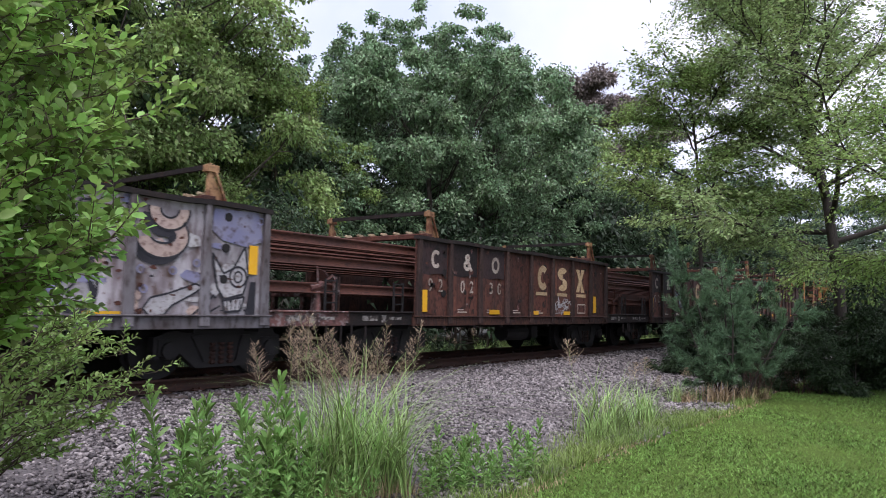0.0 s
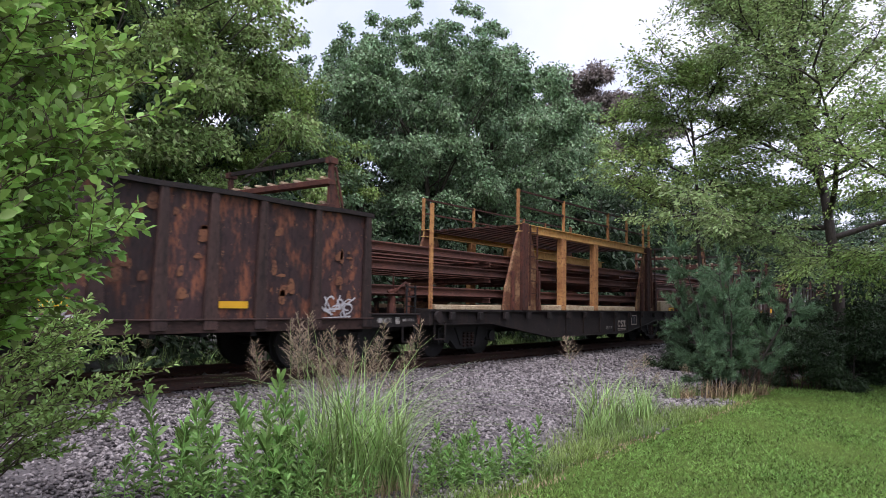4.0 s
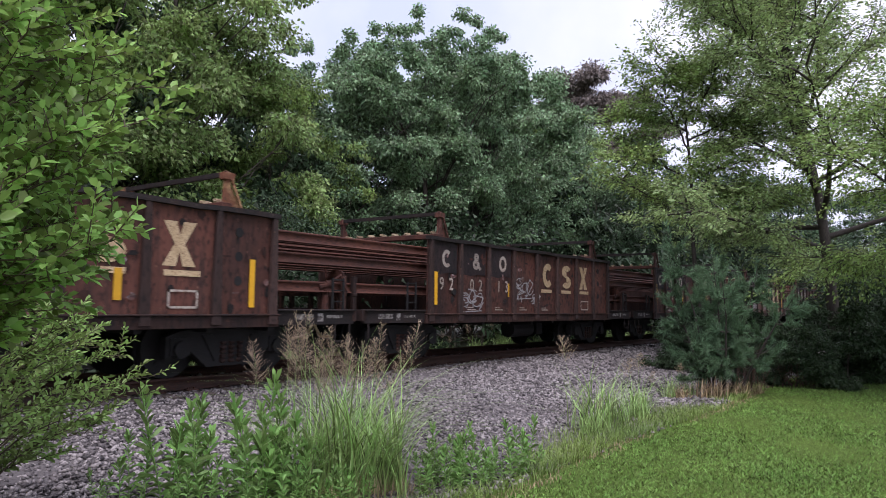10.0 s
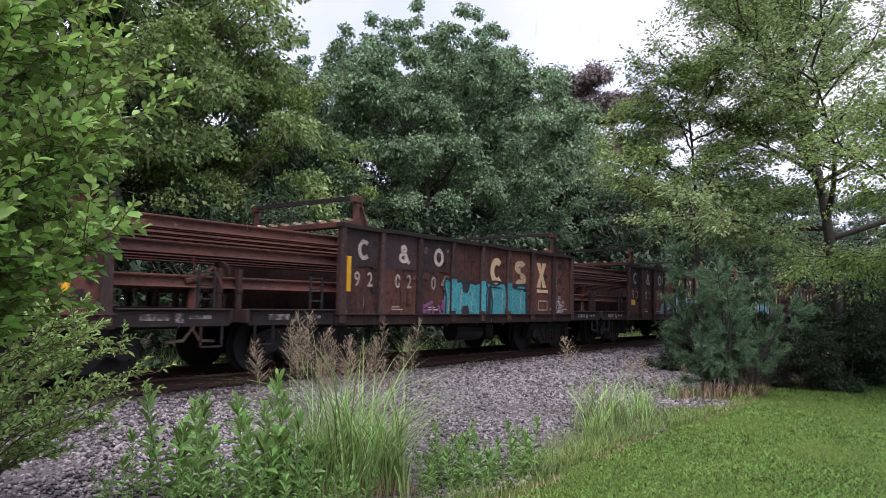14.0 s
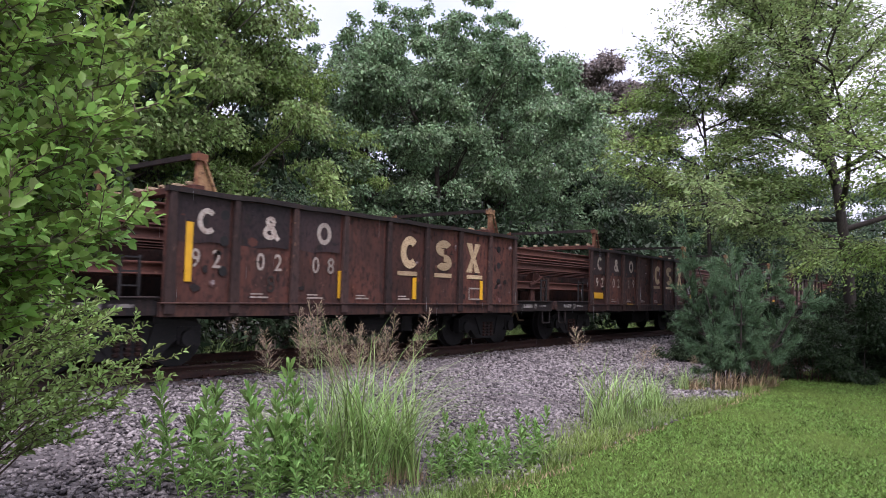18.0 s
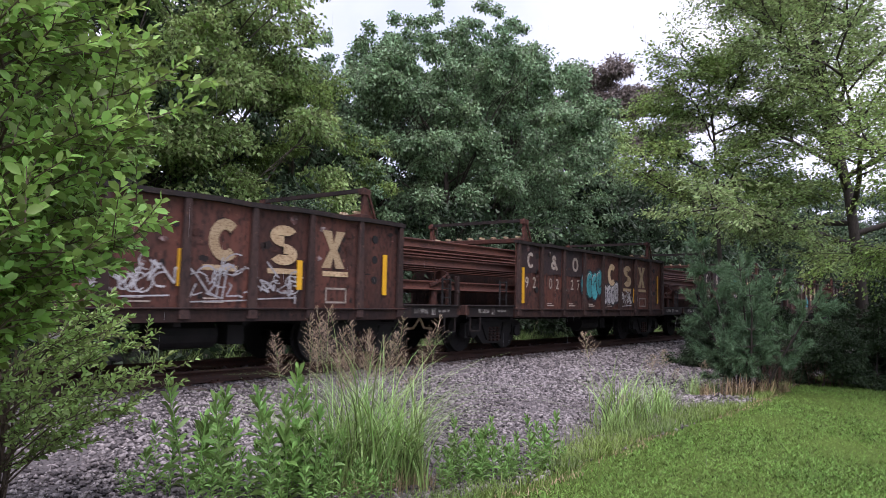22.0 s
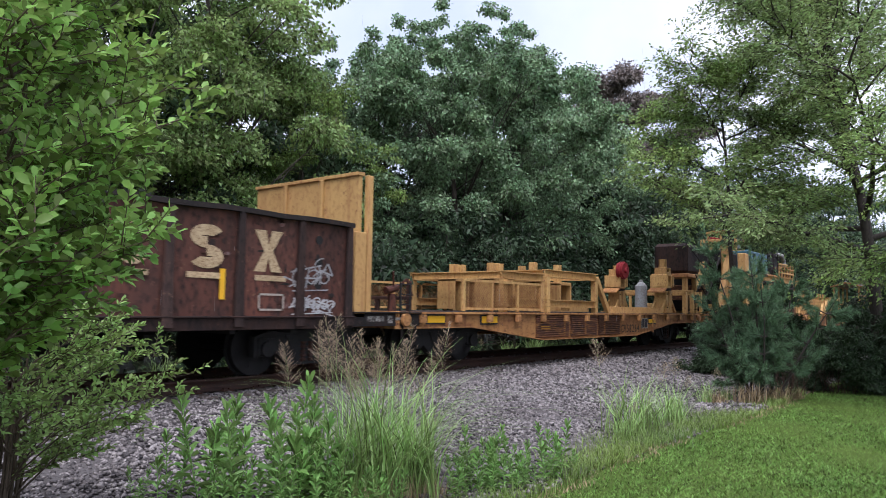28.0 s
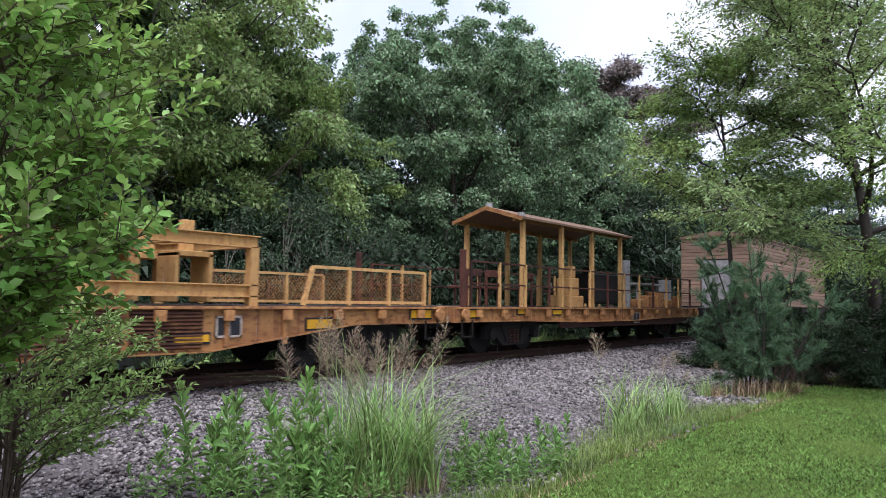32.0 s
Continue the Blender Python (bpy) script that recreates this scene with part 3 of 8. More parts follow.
def branching_tree(name, label, rng, h, reach, fork, limbs, leaf, mat, trunk_r, per=44, twigs=7, bark="dark_bark", group="", category="tree", droop=-0.02, rise=55):
    """An open tree grown limb by limb: trunk, limbs, branches, twigs, and flat sprays of small leaves on the twigs alone."""
    root = thing(name, label, category, group=group)
    segs, pts, ways = [], [], []

    def line(path, r0, r1):
        k = len(path) - 1
        for i in range(k):
            segs.append((path[i], path[i + 1], r0 + (r1 - r0) * i / k, r0 + (r1 - r0) * (i + 1) / k))

    trunk = bent((0, 0, 0), (0.02, 0.03, 1), h * 0.72, 9, 0.05, 0.03, rng)
    line(trunk, trunk_r, trunk_r * 0.25)
    for i in range(limbs):
        f = (i + 0.5) / limbs
        z = fork + (h * 0.72 - fork) * f
        k = min(int(z / (h * 0.72) * 9), 8)
        o = trunk[k] + (trunk[k + 1] - trunk[k]) * (z / (h * 0.72) * 9 - k)
        az, el = i * 2.4 + rng.normal(0, 0.3), radians(12 + rise * f + rng.normal(0, 7))
        length = reach * (1.02 - 0.42 * f) * rng.uniform(0.85, 1.12)
        limb = bent(o, (math.cos(az) * math.cos(el), math.sin(az) * math.cos(el), math.sin(el)), length, 8, 0.11, 0.02, rng)
        r0 = trunk_r * (0.5 - 0.25 * f)
        line(limb, r0, 0.012)
        for j in range(9):
            g = 0.28 + 0.72 * j / 8
            at = min(int(g * 8), 7)
            p, d = limb[at] + (limb[at + 1] - limb[at]) * (g * 8 - at), limb[at + 1] - limb[at]
            d /= np.linalg.norm(d)
            side = np.cross(d, [0, 0, 1]) * (1 if j % 2 else -1)
            way = d * 0.75 + side * rng.uniform(0.5, 1.0) + np.array([0, 0, rng.uniform(-0.15, 0.35)])
            branch = bent(p, way / np.linalg.norm(way), length * rng.uniform(0.24, 0.42), 5, 0.14, droop, rng)
            line(branch, r0 * 0.3 + 0.006, 0.005)
            for m in range(twigs):
                q = branch[1 + m % 5]
                w = branch[-1] - branch[0]
                w = w / np.linalg.norm(w) + rng.normal(0, 0.62, 3) * np.array([1, 1, 0.55])
                w /= np.linalg.norm(w)
                ln = rng.uniform(0.45, 0.95)
                e = q + w * ln + np.array([0, 0, droop * 4 * ln])
                segs.append((q, e, 0.006, 0.002))
                f2 = rng.uniform(0.1, 1.1, per)[:, None]
                s = np.cross(w, [0, 0, 1.0])
                s /= max(np.linalg.norm(s), 1e-3)
                off = rng.normal(0, 0.15, (per, 1)) * s + rng.normal(0, 0.05, (per, 3))
                pts.append(q + (e - q) * f2 + off)
                ways.append(w * 0.6 + np.sign(off @ s)[:, None] * s * 0.8 + rng.normal(0, 0.35, (per, 3)) + np.array([0, 0, -0.25]))
    part("crown", leaf_cloud("crown", np.concatenate(pts), np.concatenate(ways), leaf[0], leaf[1], M[mat], rng, fold=0.1, droop=0.12, flat=1.0), None, root)
    part("trunk", limb_tubes("trunk", segs, M[bark]), None, root)
    return root


def plant(root, x, y, turn, size=1.0, z=None, squash=1.0):
    root.matrix_basis = pose(x, y, float(ground_height(y)) - 0.05 if z is None else z, 0, 0, turn) @ Matrix.Diagonal((size, size, size * squash, 1))


def again(root, x, y, turn, size=1.0, squash=1.0):
    made = copy_thing(root, Matrix())
    plant(made, x, y, turn, size, None, squash)
    return made


def build_woods():
    rng = np.random.default_rng(11)
    row = "trees behind the track"
    kinds = [
        make_tree("woodland_tree", "tall broadleaf woodland tree in full green leaf", rng, 13.5, 4.3, 3.6, 1250, 42, 0.27, (0.135, 0.078), "leaf_wood", 0.2, 90, group=row, peak=0.55, flat=0.5),
        make_tree("woodland_tree", "tall sweetgum tree with blue-green leaves and spiky top shoots", rng, 11.6, 4.2, 3.8, 1000, 42, 0.27, (0.15, 0.085), "leaf_blue", 0.2, 80, 15, group=row, peak=0.58, flat=0.5),
        make_tree("woodland_tree", "hickory tree with light yellow-green leaves", rng, 12.0, 3.4, 2.2, 700, 42, 0.26, (0.13, 0.075), "leaf_lime", 0.16, 70, group=row, peak=0.5, flat=0.5),
        make_tree("undergrowth_bush", "dense bush under the trees, shade put into dark leaves", rng, 3.0, 1.7, 0.1, 130, 36, 0.24, (0.13, 0.07), "leaf_shade", 0.05, 14, limbs=8, category="bush", group="bushes behind the track", simple=True),
        make_tree("woodland_tree", "broadleaf tree deeper in the woods, shade put into its leaves", rng, 13.5, 4.4, 1.0, 330, 38, 0.46, (0.25, 0.15), "leaf_wood_shaded", 0.2, 50, limbs=14, group=row, simple=True),
    ]
    spots = [  # kind, x, y, turn, size
        (0, 3.5, 17.5, 0, 1.05), (0, 7.4, 18.2, 80, 1.08), (0, 11.5, 18.4, 200, 1.05), (2, 15.4, 19.0, 0, 0.8), (2, 8.6, 21.6, 60, 1.28),
        (1, 20.6, 19.8, 0, 0.98), (1, 24.4, 19.3, 120, 1.1), (1, 28.2, 19.6, 230, 1.15), (1, 32.2, 20.2, 60, 1.13), (1, 35.6, 20.6, 300, 1.04),
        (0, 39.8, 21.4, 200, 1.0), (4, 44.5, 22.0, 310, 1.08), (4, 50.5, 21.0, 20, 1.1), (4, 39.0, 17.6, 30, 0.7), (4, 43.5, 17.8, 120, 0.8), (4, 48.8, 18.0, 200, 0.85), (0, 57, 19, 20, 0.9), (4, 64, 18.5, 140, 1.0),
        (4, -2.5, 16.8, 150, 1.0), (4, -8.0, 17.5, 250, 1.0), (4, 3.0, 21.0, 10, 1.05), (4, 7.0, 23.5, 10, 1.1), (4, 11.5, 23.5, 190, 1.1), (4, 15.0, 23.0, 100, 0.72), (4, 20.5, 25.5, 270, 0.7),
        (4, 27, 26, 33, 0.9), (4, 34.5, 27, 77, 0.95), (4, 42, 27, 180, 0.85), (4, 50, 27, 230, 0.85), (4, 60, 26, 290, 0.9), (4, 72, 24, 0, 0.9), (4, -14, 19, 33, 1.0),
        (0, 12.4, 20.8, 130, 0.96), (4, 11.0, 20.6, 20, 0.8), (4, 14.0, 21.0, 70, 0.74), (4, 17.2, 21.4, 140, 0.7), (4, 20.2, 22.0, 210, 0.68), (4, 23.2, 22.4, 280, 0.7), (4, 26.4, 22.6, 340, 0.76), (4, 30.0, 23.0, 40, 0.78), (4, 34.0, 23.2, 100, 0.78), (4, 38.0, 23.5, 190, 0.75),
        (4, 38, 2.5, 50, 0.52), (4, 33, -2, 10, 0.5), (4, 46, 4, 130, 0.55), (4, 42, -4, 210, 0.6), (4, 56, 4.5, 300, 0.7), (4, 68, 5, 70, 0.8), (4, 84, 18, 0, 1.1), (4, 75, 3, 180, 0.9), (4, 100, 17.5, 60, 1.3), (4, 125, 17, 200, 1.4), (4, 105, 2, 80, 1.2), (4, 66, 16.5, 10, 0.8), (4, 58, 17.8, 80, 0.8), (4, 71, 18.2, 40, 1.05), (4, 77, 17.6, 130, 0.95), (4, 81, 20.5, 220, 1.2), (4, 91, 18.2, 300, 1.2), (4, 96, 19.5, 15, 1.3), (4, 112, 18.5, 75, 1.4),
    ]
    used = set()
    for k, x, y, turn, size in spots:
        if k in used:
            again(kinds[k], x, y, turn, size)
        else:
            plant(kinds[k], x, y, turn, size)
            used.add(k)
    # dark-toned bushes fill the low band where the woods lie in shade
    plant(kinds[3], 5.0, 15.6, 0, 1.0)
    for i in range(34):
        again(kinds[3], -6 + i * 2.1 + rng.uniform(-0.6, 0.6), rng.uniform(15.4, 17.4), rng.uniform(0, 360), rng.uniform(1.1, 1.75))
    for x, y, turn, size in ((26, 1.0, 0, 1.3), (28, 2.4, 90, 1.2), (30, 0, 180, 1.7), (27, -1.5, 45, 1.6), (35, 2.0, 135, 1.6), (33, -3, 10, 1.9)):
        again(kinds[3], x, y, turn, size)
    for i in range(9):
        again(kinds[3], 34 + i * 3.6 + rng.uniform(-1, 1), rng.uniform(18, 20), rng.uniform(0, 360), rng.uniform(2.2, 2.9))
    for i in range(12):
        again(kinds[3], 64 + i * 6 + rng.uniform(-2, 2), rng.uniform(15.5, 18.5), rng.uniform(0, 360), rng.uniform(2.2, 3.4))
    # sapling leaves take the same shade-darkened colour as the back trees
    s = make_tree("sapling", "young tree with several thin pale grey stems", rng, 4.4, 1.4, 1.9, 80, 20, 0.22, (0.085, 0.045), "leaf_wood_shaded", 0.035, 10, limbs=22, bark="pale_bark", category="tree", group="saplings before the woods")
    plant(s, 11.2, 14.4, 0, 1.0)
    for x, y, turn, size in ((12.0, 14.6, 100, 0.95), (12.9, 14.3, 200, 1.0), (13.8, 14.6, 300, 0.85), (9.6, 14.5, 30, 0.85), (16.5, 14.8, 160, 0.9), (21.0, 15.0, 250, 0.95)):
        again(s, x, y, turn, size)
    far = make_tree("plum_tree", "distant tall tree with brownish purple foliage", rng, 19.5, 4.2, 8, 1100, 40, 0.5, (0.26, 0.16), "leaf_plum", 0.3, 30, limbs=12, simple=True, peak=0.78)
    plant(far, 54.5, 25.5, 0, 1.08)


def build_right_side():
    rng = np.random.default_rng(23)
    t = branching_tree("locust_tree", "open-crowned tree with fine olive-green leaves and dark bare limbs", rng, 14.6, 5.5, 2.8, 26, (0.1, 0.047), "leaf_olive", 0.18, 58, 8)
    plant(t, 20.9, 2.75, 20)
    t = branching_tree("locust_tree", "leafy tree with fine yellow-green leaves", rng, 11.4, 2.8, 3.9, 15, (0.115, 0.055), "leaf_lime", 0.09, 32, 8, droop=0.0, rise=24)
    plant(t, 21.6, 6.2, 140)
    t = branching_tree("overhanging_tree", "tree with drooping sprays of yellow-green leaves beside the lawn", rng, 6.4, 2.7, 2.7, 15, (0.08, 0.04), "leaf_lime", 0.1, 56, 7, droop=-0.045)
    plant(t, 14.9, -0.1, 60)
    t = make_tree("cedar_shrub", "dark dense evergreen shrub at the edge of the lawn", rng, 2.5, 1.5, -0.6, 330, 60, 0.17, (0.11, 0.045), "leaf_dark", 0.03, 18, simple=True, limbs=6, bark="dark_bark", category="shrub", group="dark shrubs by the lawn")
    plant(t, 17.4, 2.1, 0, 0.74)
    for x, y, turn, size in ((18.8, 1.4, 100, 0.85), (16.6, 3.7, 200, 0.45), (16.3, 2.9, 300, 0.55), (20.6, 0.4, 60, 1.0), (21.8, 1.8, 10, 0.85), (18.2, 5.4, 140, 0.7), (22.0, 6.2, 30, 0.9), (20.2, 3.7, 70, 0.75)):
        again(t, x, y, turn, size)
    # thin reddish stems in the brush beside the pine
    b = thing("bare_brush", "thicket of thin bare reddish brown stems", "brush")
    segs = []
    for i in range(46):
        o = np.array([rng.uniform(-0.9, 0.9), rng.uniform(-0.5, 0.5), 0])
        way = rng.normal(0, 0.22, 3) + np.array([0, 0, 1.0])
        p = bent(o, way / np.linalg.norm(way), rng.uniform(0.4, 1.15), 4, 0.12, 0.0, rng)
        for k in range(4):
            segs.append((p[k], p[k + 1], 0.009 - 0.0018 * k, 0.0072 - 0.0018 * k))
        for k in (2, 3, 4):
            segs.append((p[k], p[k] + rng.normal(0, 0.14, 3), 0.004, 0.0015))
    tagged(part("stem", limb_tubes("stem", segs, M["red_twig"]), None, b), kind="stuff")
    plant(b, 15.0, 3.75, 0)
    again(b, 16.4, 3.3, 90, 0.8)


def build_pine(rng):
    """A bushy young pine: several leaning stems, whorls of upturned branches and brushes of needles."""
    root = thing("young_pine", "bushy young pine with soft blue-green needles", "pine tree")
    segs, pts, ways = [], [], []

    def brush(a, b, k):
        d = (b - a) / np.linalg.norm(b - a)
        g = rng.uniform(0.1, 1.03, k)[:, None]
        w = rng.normal(0, 1, (k, 3))
        w -= (w @ d)[:, None] * d
        w /= np.linalg.norm(w, axis=1, keepdims=True)
        pts.append(a + (b - a) * g)
        ways.append(d * rng.uniform(0.6, 1.5, (k, 1)) + w * 0.75 + np.array([0, 0, 0.1]))

    for j, (tx, ty, tz) in enumerate(((-0.38, 0.35, 2.6), (0.35, -0.45, 2.0), (-0.5, -0.35, 1.75), (0.6, 0.4, 2.15), (0.15, -0.95, 1.65), (0.05, 0.75, 1.9), (0.0, -0.1, 2.2))):
        stem = bent((tx * 0.3, ty * 0.3, 0), (tx * 0.3, ty * 0.3, 1.5), tz * 0.98, 7, 0.05, 0.0, rng)
        stem = [p + np.array([tx, ty, 0]) * 0.45 * (i / 7) for i, p in enumerate(stem)]
        for i in range(7):
            segs.append((stem[i], stem[i + 1], 0.026 - 0.003 * i, 0.023 - 0.003 * i))
        brush(stem[6], stem[7] + np.array([0, 0, 0.12]), 130)
        for i in range(24):
            f = rng.uniform(0.24, 0.98)
            o = stem[int(f * 7)]
            w, ln = rng.uniform(0, 6.28), 0.5 * (1.15 - f * 0.75) * rng.uniform(0.65, 1.15)
            e = o + np.array([math.cos(w) * ln, math.sin(w) * ln, ln * rng.uniform(-0.05, 0.55)])
            segs.append((o, e, 0.009, 0.004))
            brush(o + (e - o) * 0.2, e, 200)
            for _ in range(3):
                m = o + (e - o) * rng.uniform(0.3, 0.9)
                v = (e - o) / ln + rng.normal(0, 0.5, 3) + np.array([0, 0, 0.35])
                t = m + v / np.linalg.norm(v) * rng.uniform(0.16, 0.3)
                segs.append((m, t, 0.005, 0.003))
                brush(m, t, 120)
    part("needle_foliage", leaf_cloud("needle_foliage", np.concatenate(pts), np.concatenate(ways), 0.098, 0.0065, M["needles"], rng, droop=0.12, simple=True), None, root)
    part("trunk", limb_tubes("trunk", segs, M["dark_bark"]), None, root)
    plant(root, 13.75, 3.75, 0, 1.04, None, 1.2)


def leafy_bough(rng, o, e, pts, ways, segs, twigs, step, thick=0.008, spread=0.6):
    """A bough from o to e with side twigs, leaves close-set along them and in a rosette at each tip."""
    path = [o + (e - o) * f + np.array([0, 0, 0.1 * math.sin(f * 3.1) * np.linalg.norm(e - o)]) + rng.normal(0, 0.012, 3) * (0 < f < 1) for f in np.linspace(0, 1, 6)]
    for i in range(5):
        segs.append((path[i], path[i + 1], thick * (1.05 - i / 5), thick * (0.85 - i / 5) + 0.001))
    d0 = (e - o) / np.linalg.norm(e - o)
    for j in range(twigs):
        f = 0.3 + 0.7 * (j + rng.random()) / twigs
        k = min(int(f * 5), 4)
        p = path[k] + (path[k + 1] - path[k]) * (f * 5 - k)
        w = d0 + rng.normal(0, spread, 3) * np.array([1, 1, 0.7]) + np.array([0, 0, 0.18])
        w /= np.linalg.norm(w)
        ln = rng.uniform(0.09, 0.26)
        t = p + w * ln
        segs.append((p, t, 0.0035, 0.0015))
        n = max(3, int(ln / step))
        g = np.linspace(0.15, 1, n)[:, None]
        turn = np.arange(n) * 2.4 + rng.uniform(0, 6)
        u = np.cross(w, [0.2, 0.1, 0.97])
        u /= np.linalg.norm(u)
        v = np.cross(w, u)
        pts.append(p + (t - p) * g)
        ways.append(w * (0.45 + 0.7 * g ** 3) + np.cos(turn)[:, None] * u * 0.85 + np.sin(turn)[:, None] * v * 0.55 + rng.normal(0, 0.15, (n, 3)))


def build_left_bush(rng):
    """A leafy shrub close to the camera: tiers of arching boughs with broad leaves on their twigs."""
    root = thing("leafy_shrub", "large leafy shrub with green oval leaves on arching twigs", "shrub")
    segs, pts, ways = [], [], []
    stems = []
    for k in range(7):
        a = k * 0.9
        way = np.array([math.cos(a) * 0.1, math.sin(a) * 0.1, 1])
        stems.append(bent((0.1 * math.cos(a), 0.1 * math.sin(a), 0), way / np.linalg.norm(way), 3.4, 10, 0.03, 0.02, rng))
        for i in range(10):
            segs.append((stems[-1][i], stems[-1][i + 1], 0.02 - 0.0016 * i, 0.0184 - 0.0016 * i))
    for i in range(235):
        z = 1.4 + 2.3 * rng.random()
        reach = np.interp(z, (1.4, 1.6, 1.9, 2.15, 2.42, 2.65, 3.0, 3.3, 3.7), (0.45, 0.85, 1.08, 0.86, 1.16, 1.0, 0.86, 0.6, 0.35)) * (0.5 + 0.5 * rng.random() ** 0.4)
        a = rng.uniform(0, 6.283)
        stem = stems[i % 7]
        o = stem[min(max(int((z - rng.uniform(0.25, 0.6) * reach) / 3.4 * 10), 1), 10)]
        e = np.array([math.cos(a) * reach, math.sin(a) * reach, z])
        leafy_bough(rng, o, e, pts, ways, segs, 12, 0.0135)
    part("foliage", leaf_cloud("foliage", np.concatenate(pts), np.concatenate(ways), 0.052, 0.028, M["leaf_bush"], rng, fold=0.12, droop=0.1, oval=True, flat=1.1), None, root)
    part("woody_frame", limb_tubes("woody_frame", segs, M["twig"]), None, root)
    plant(root, 0.72, 3.35, 0)
    # a lower spreading shrub with smaller leaves, farther off over the gravel
    low = thing("low_shrub", "low spreading shrub with small light green leaves", "shrub")
    segs, pts, ways = [], [], []
    for i in range(76):
        z = 0.6 + 1.0 * rng.random()
        reach = np.interp(z, (0.5, 0.7, 0.9, 1.05, 1.25, 1.55), (0.6, 0.85, 1.0, 1.3, 1.05, 0.75)) * (0.45 + 0.55 * rng.random() ** 0.5)
        a = rng.uniform(0, 6.283)
        o = np.array([rng.normal(0, 0.1), rng.normal(0, 0.1), max(0.1, z - 0.55 * reach)])
        segs.append((np.array([o[0] * 0.6, o[1] * 0.6, 0.0]), o, 0.012, 0.008))
        leafy_bough(rng, o, np.array([math.cos(a) * reach, math.sin(a) * reach, z]), pts, ways, segs, 12, 0.0135, 0.006, 0.5)
    part("foliage", leaf_cloud("foliage", np.concatenate(pts), np.concatenate(ways), 0.048, 0.021, M["leaf_fresh"], rng, fold=0.12, droop=0.1, oval=True, flat=0.9), None, low)
    part("woody_frame", limb_tubes("woody_frame", segs, M["twig"]), None, low)
    plant(low, 1.75, 5.05, 0)


def blades(name, roots, height, width, mat, rng, bend=0.5, segs=3):
    """Arching grass blades of a few segments each."""
    k = len(roots)
    a = rng.uniform(0, 6.28, k)
    out = np.stack([np.cos(a), np.sin(a), np.zeros(k)], 1)
    side = np.stack([-np.sin(a), np.cos(a), np.zeros(k)], 1)
    hh = height * rng.uniform(0.55, 1.15, k)[:, None]
    bb = bend * rng.uniform(0.2, 1.3, k)[:, None]
    v = []
    for i in range(segs + 1):
        f = i / segs
        c = roots + np.array([0, 0, 1]) * hh * (f - 0.32 * bb * f ** 3) + out * hh * bb * f ** 2 * 0.75
        w = width * (1 - f ** 1.6) + 0.0005
        v += [c - side * w / 2, c + side * w / 2]
    v = np.stack(v, 1).reshape(-1, 3)
    i = np.arange(k)[:, None] * (2 * segs + 2)
    f = np.concatenate([i + np.array([[2 * s, 2 * s + 1, 2 * s + 3, 2 * s + 2]]) for s in range(segs)], 1).reshape(-1, 4)
    return mesh_from(name, v, f, mat)


def lawn_edge(x):
    return 3.2 + 0.07 * np.sin(x * 0.9 + 0.4) + 0.03 * np.sin(x * 4.1)


def build_lawn(rng):
    k = 230000
    d, a = rng.uniform(4.2 ** 0.5, 24 ** 0.5, k) ** 2, rng.uniform(radians(50), radians(92), k)
    x, y = d * np.sin(a), d * np.cos(a)
    keep = y < lawn_edge(x) + rng.normal(0, 0.03, k)
    r = np.stack([x, y, ground_height(y) - 0.004], 1)[keep]
    n = len(r)
    way = rng.normal(0, 1, (n, 3)) * np.array([1, 1, 0]) + np.array([0, 0, 0.8])
    thing("lawn_grass", "short mown green lawn grass", "grass", kind="stuff", mesh=leaf_cloud("lawn_grass", r, way, 0.048, 0.013, M["grass_blade"], rng, simple=True))
    k = 15000
    x = rng.uniform(3.6, 15.5, k)
    y = lawn_edge(x) + 0.05 + np.abs(rng.normal(0, 0.26, k)) * np.interp(x, (4, 6, 8, 10, 13), (1.0, 0.8, 1.5, 1.9, 0.9))
    keep = np.sin(x * 1.9) + np.sin(x * 0.83 + 1) + 2.2 * rng.random(k) > 0.2
    r = np.stack([x, y, ground_height(y) - 0.01], 1)[keep]
    thing("verge_grass", "taller unmown grass along the edge of the gravel", "grass", kind="stuff", mesh=blades("verge_grass", r, 0.16, 0.007, M["verge_blade"], rng, 1.1, 3))
    k = 1300
    x = rng.uniform(4.4, 16, k)
    y = lawn_edge(x) + rng.normal(0.04, 0.07, k)
    keep = np.sin(x * 2.3 + 2) + np.sin(x * 1.1) > -0.9 + 1.2 * rng.random(k)
    r = np.stack([x, y, ground_height(y) + 0.004], 1)[keep]
    thing("dry_thatch", "dead straw-coloured grass along the mown edge", "grass", kind="stuff", mesh=blades("dry_thatch", r, 0.07, 0.006, M["dry_grass"], rng, 1.6, 2))


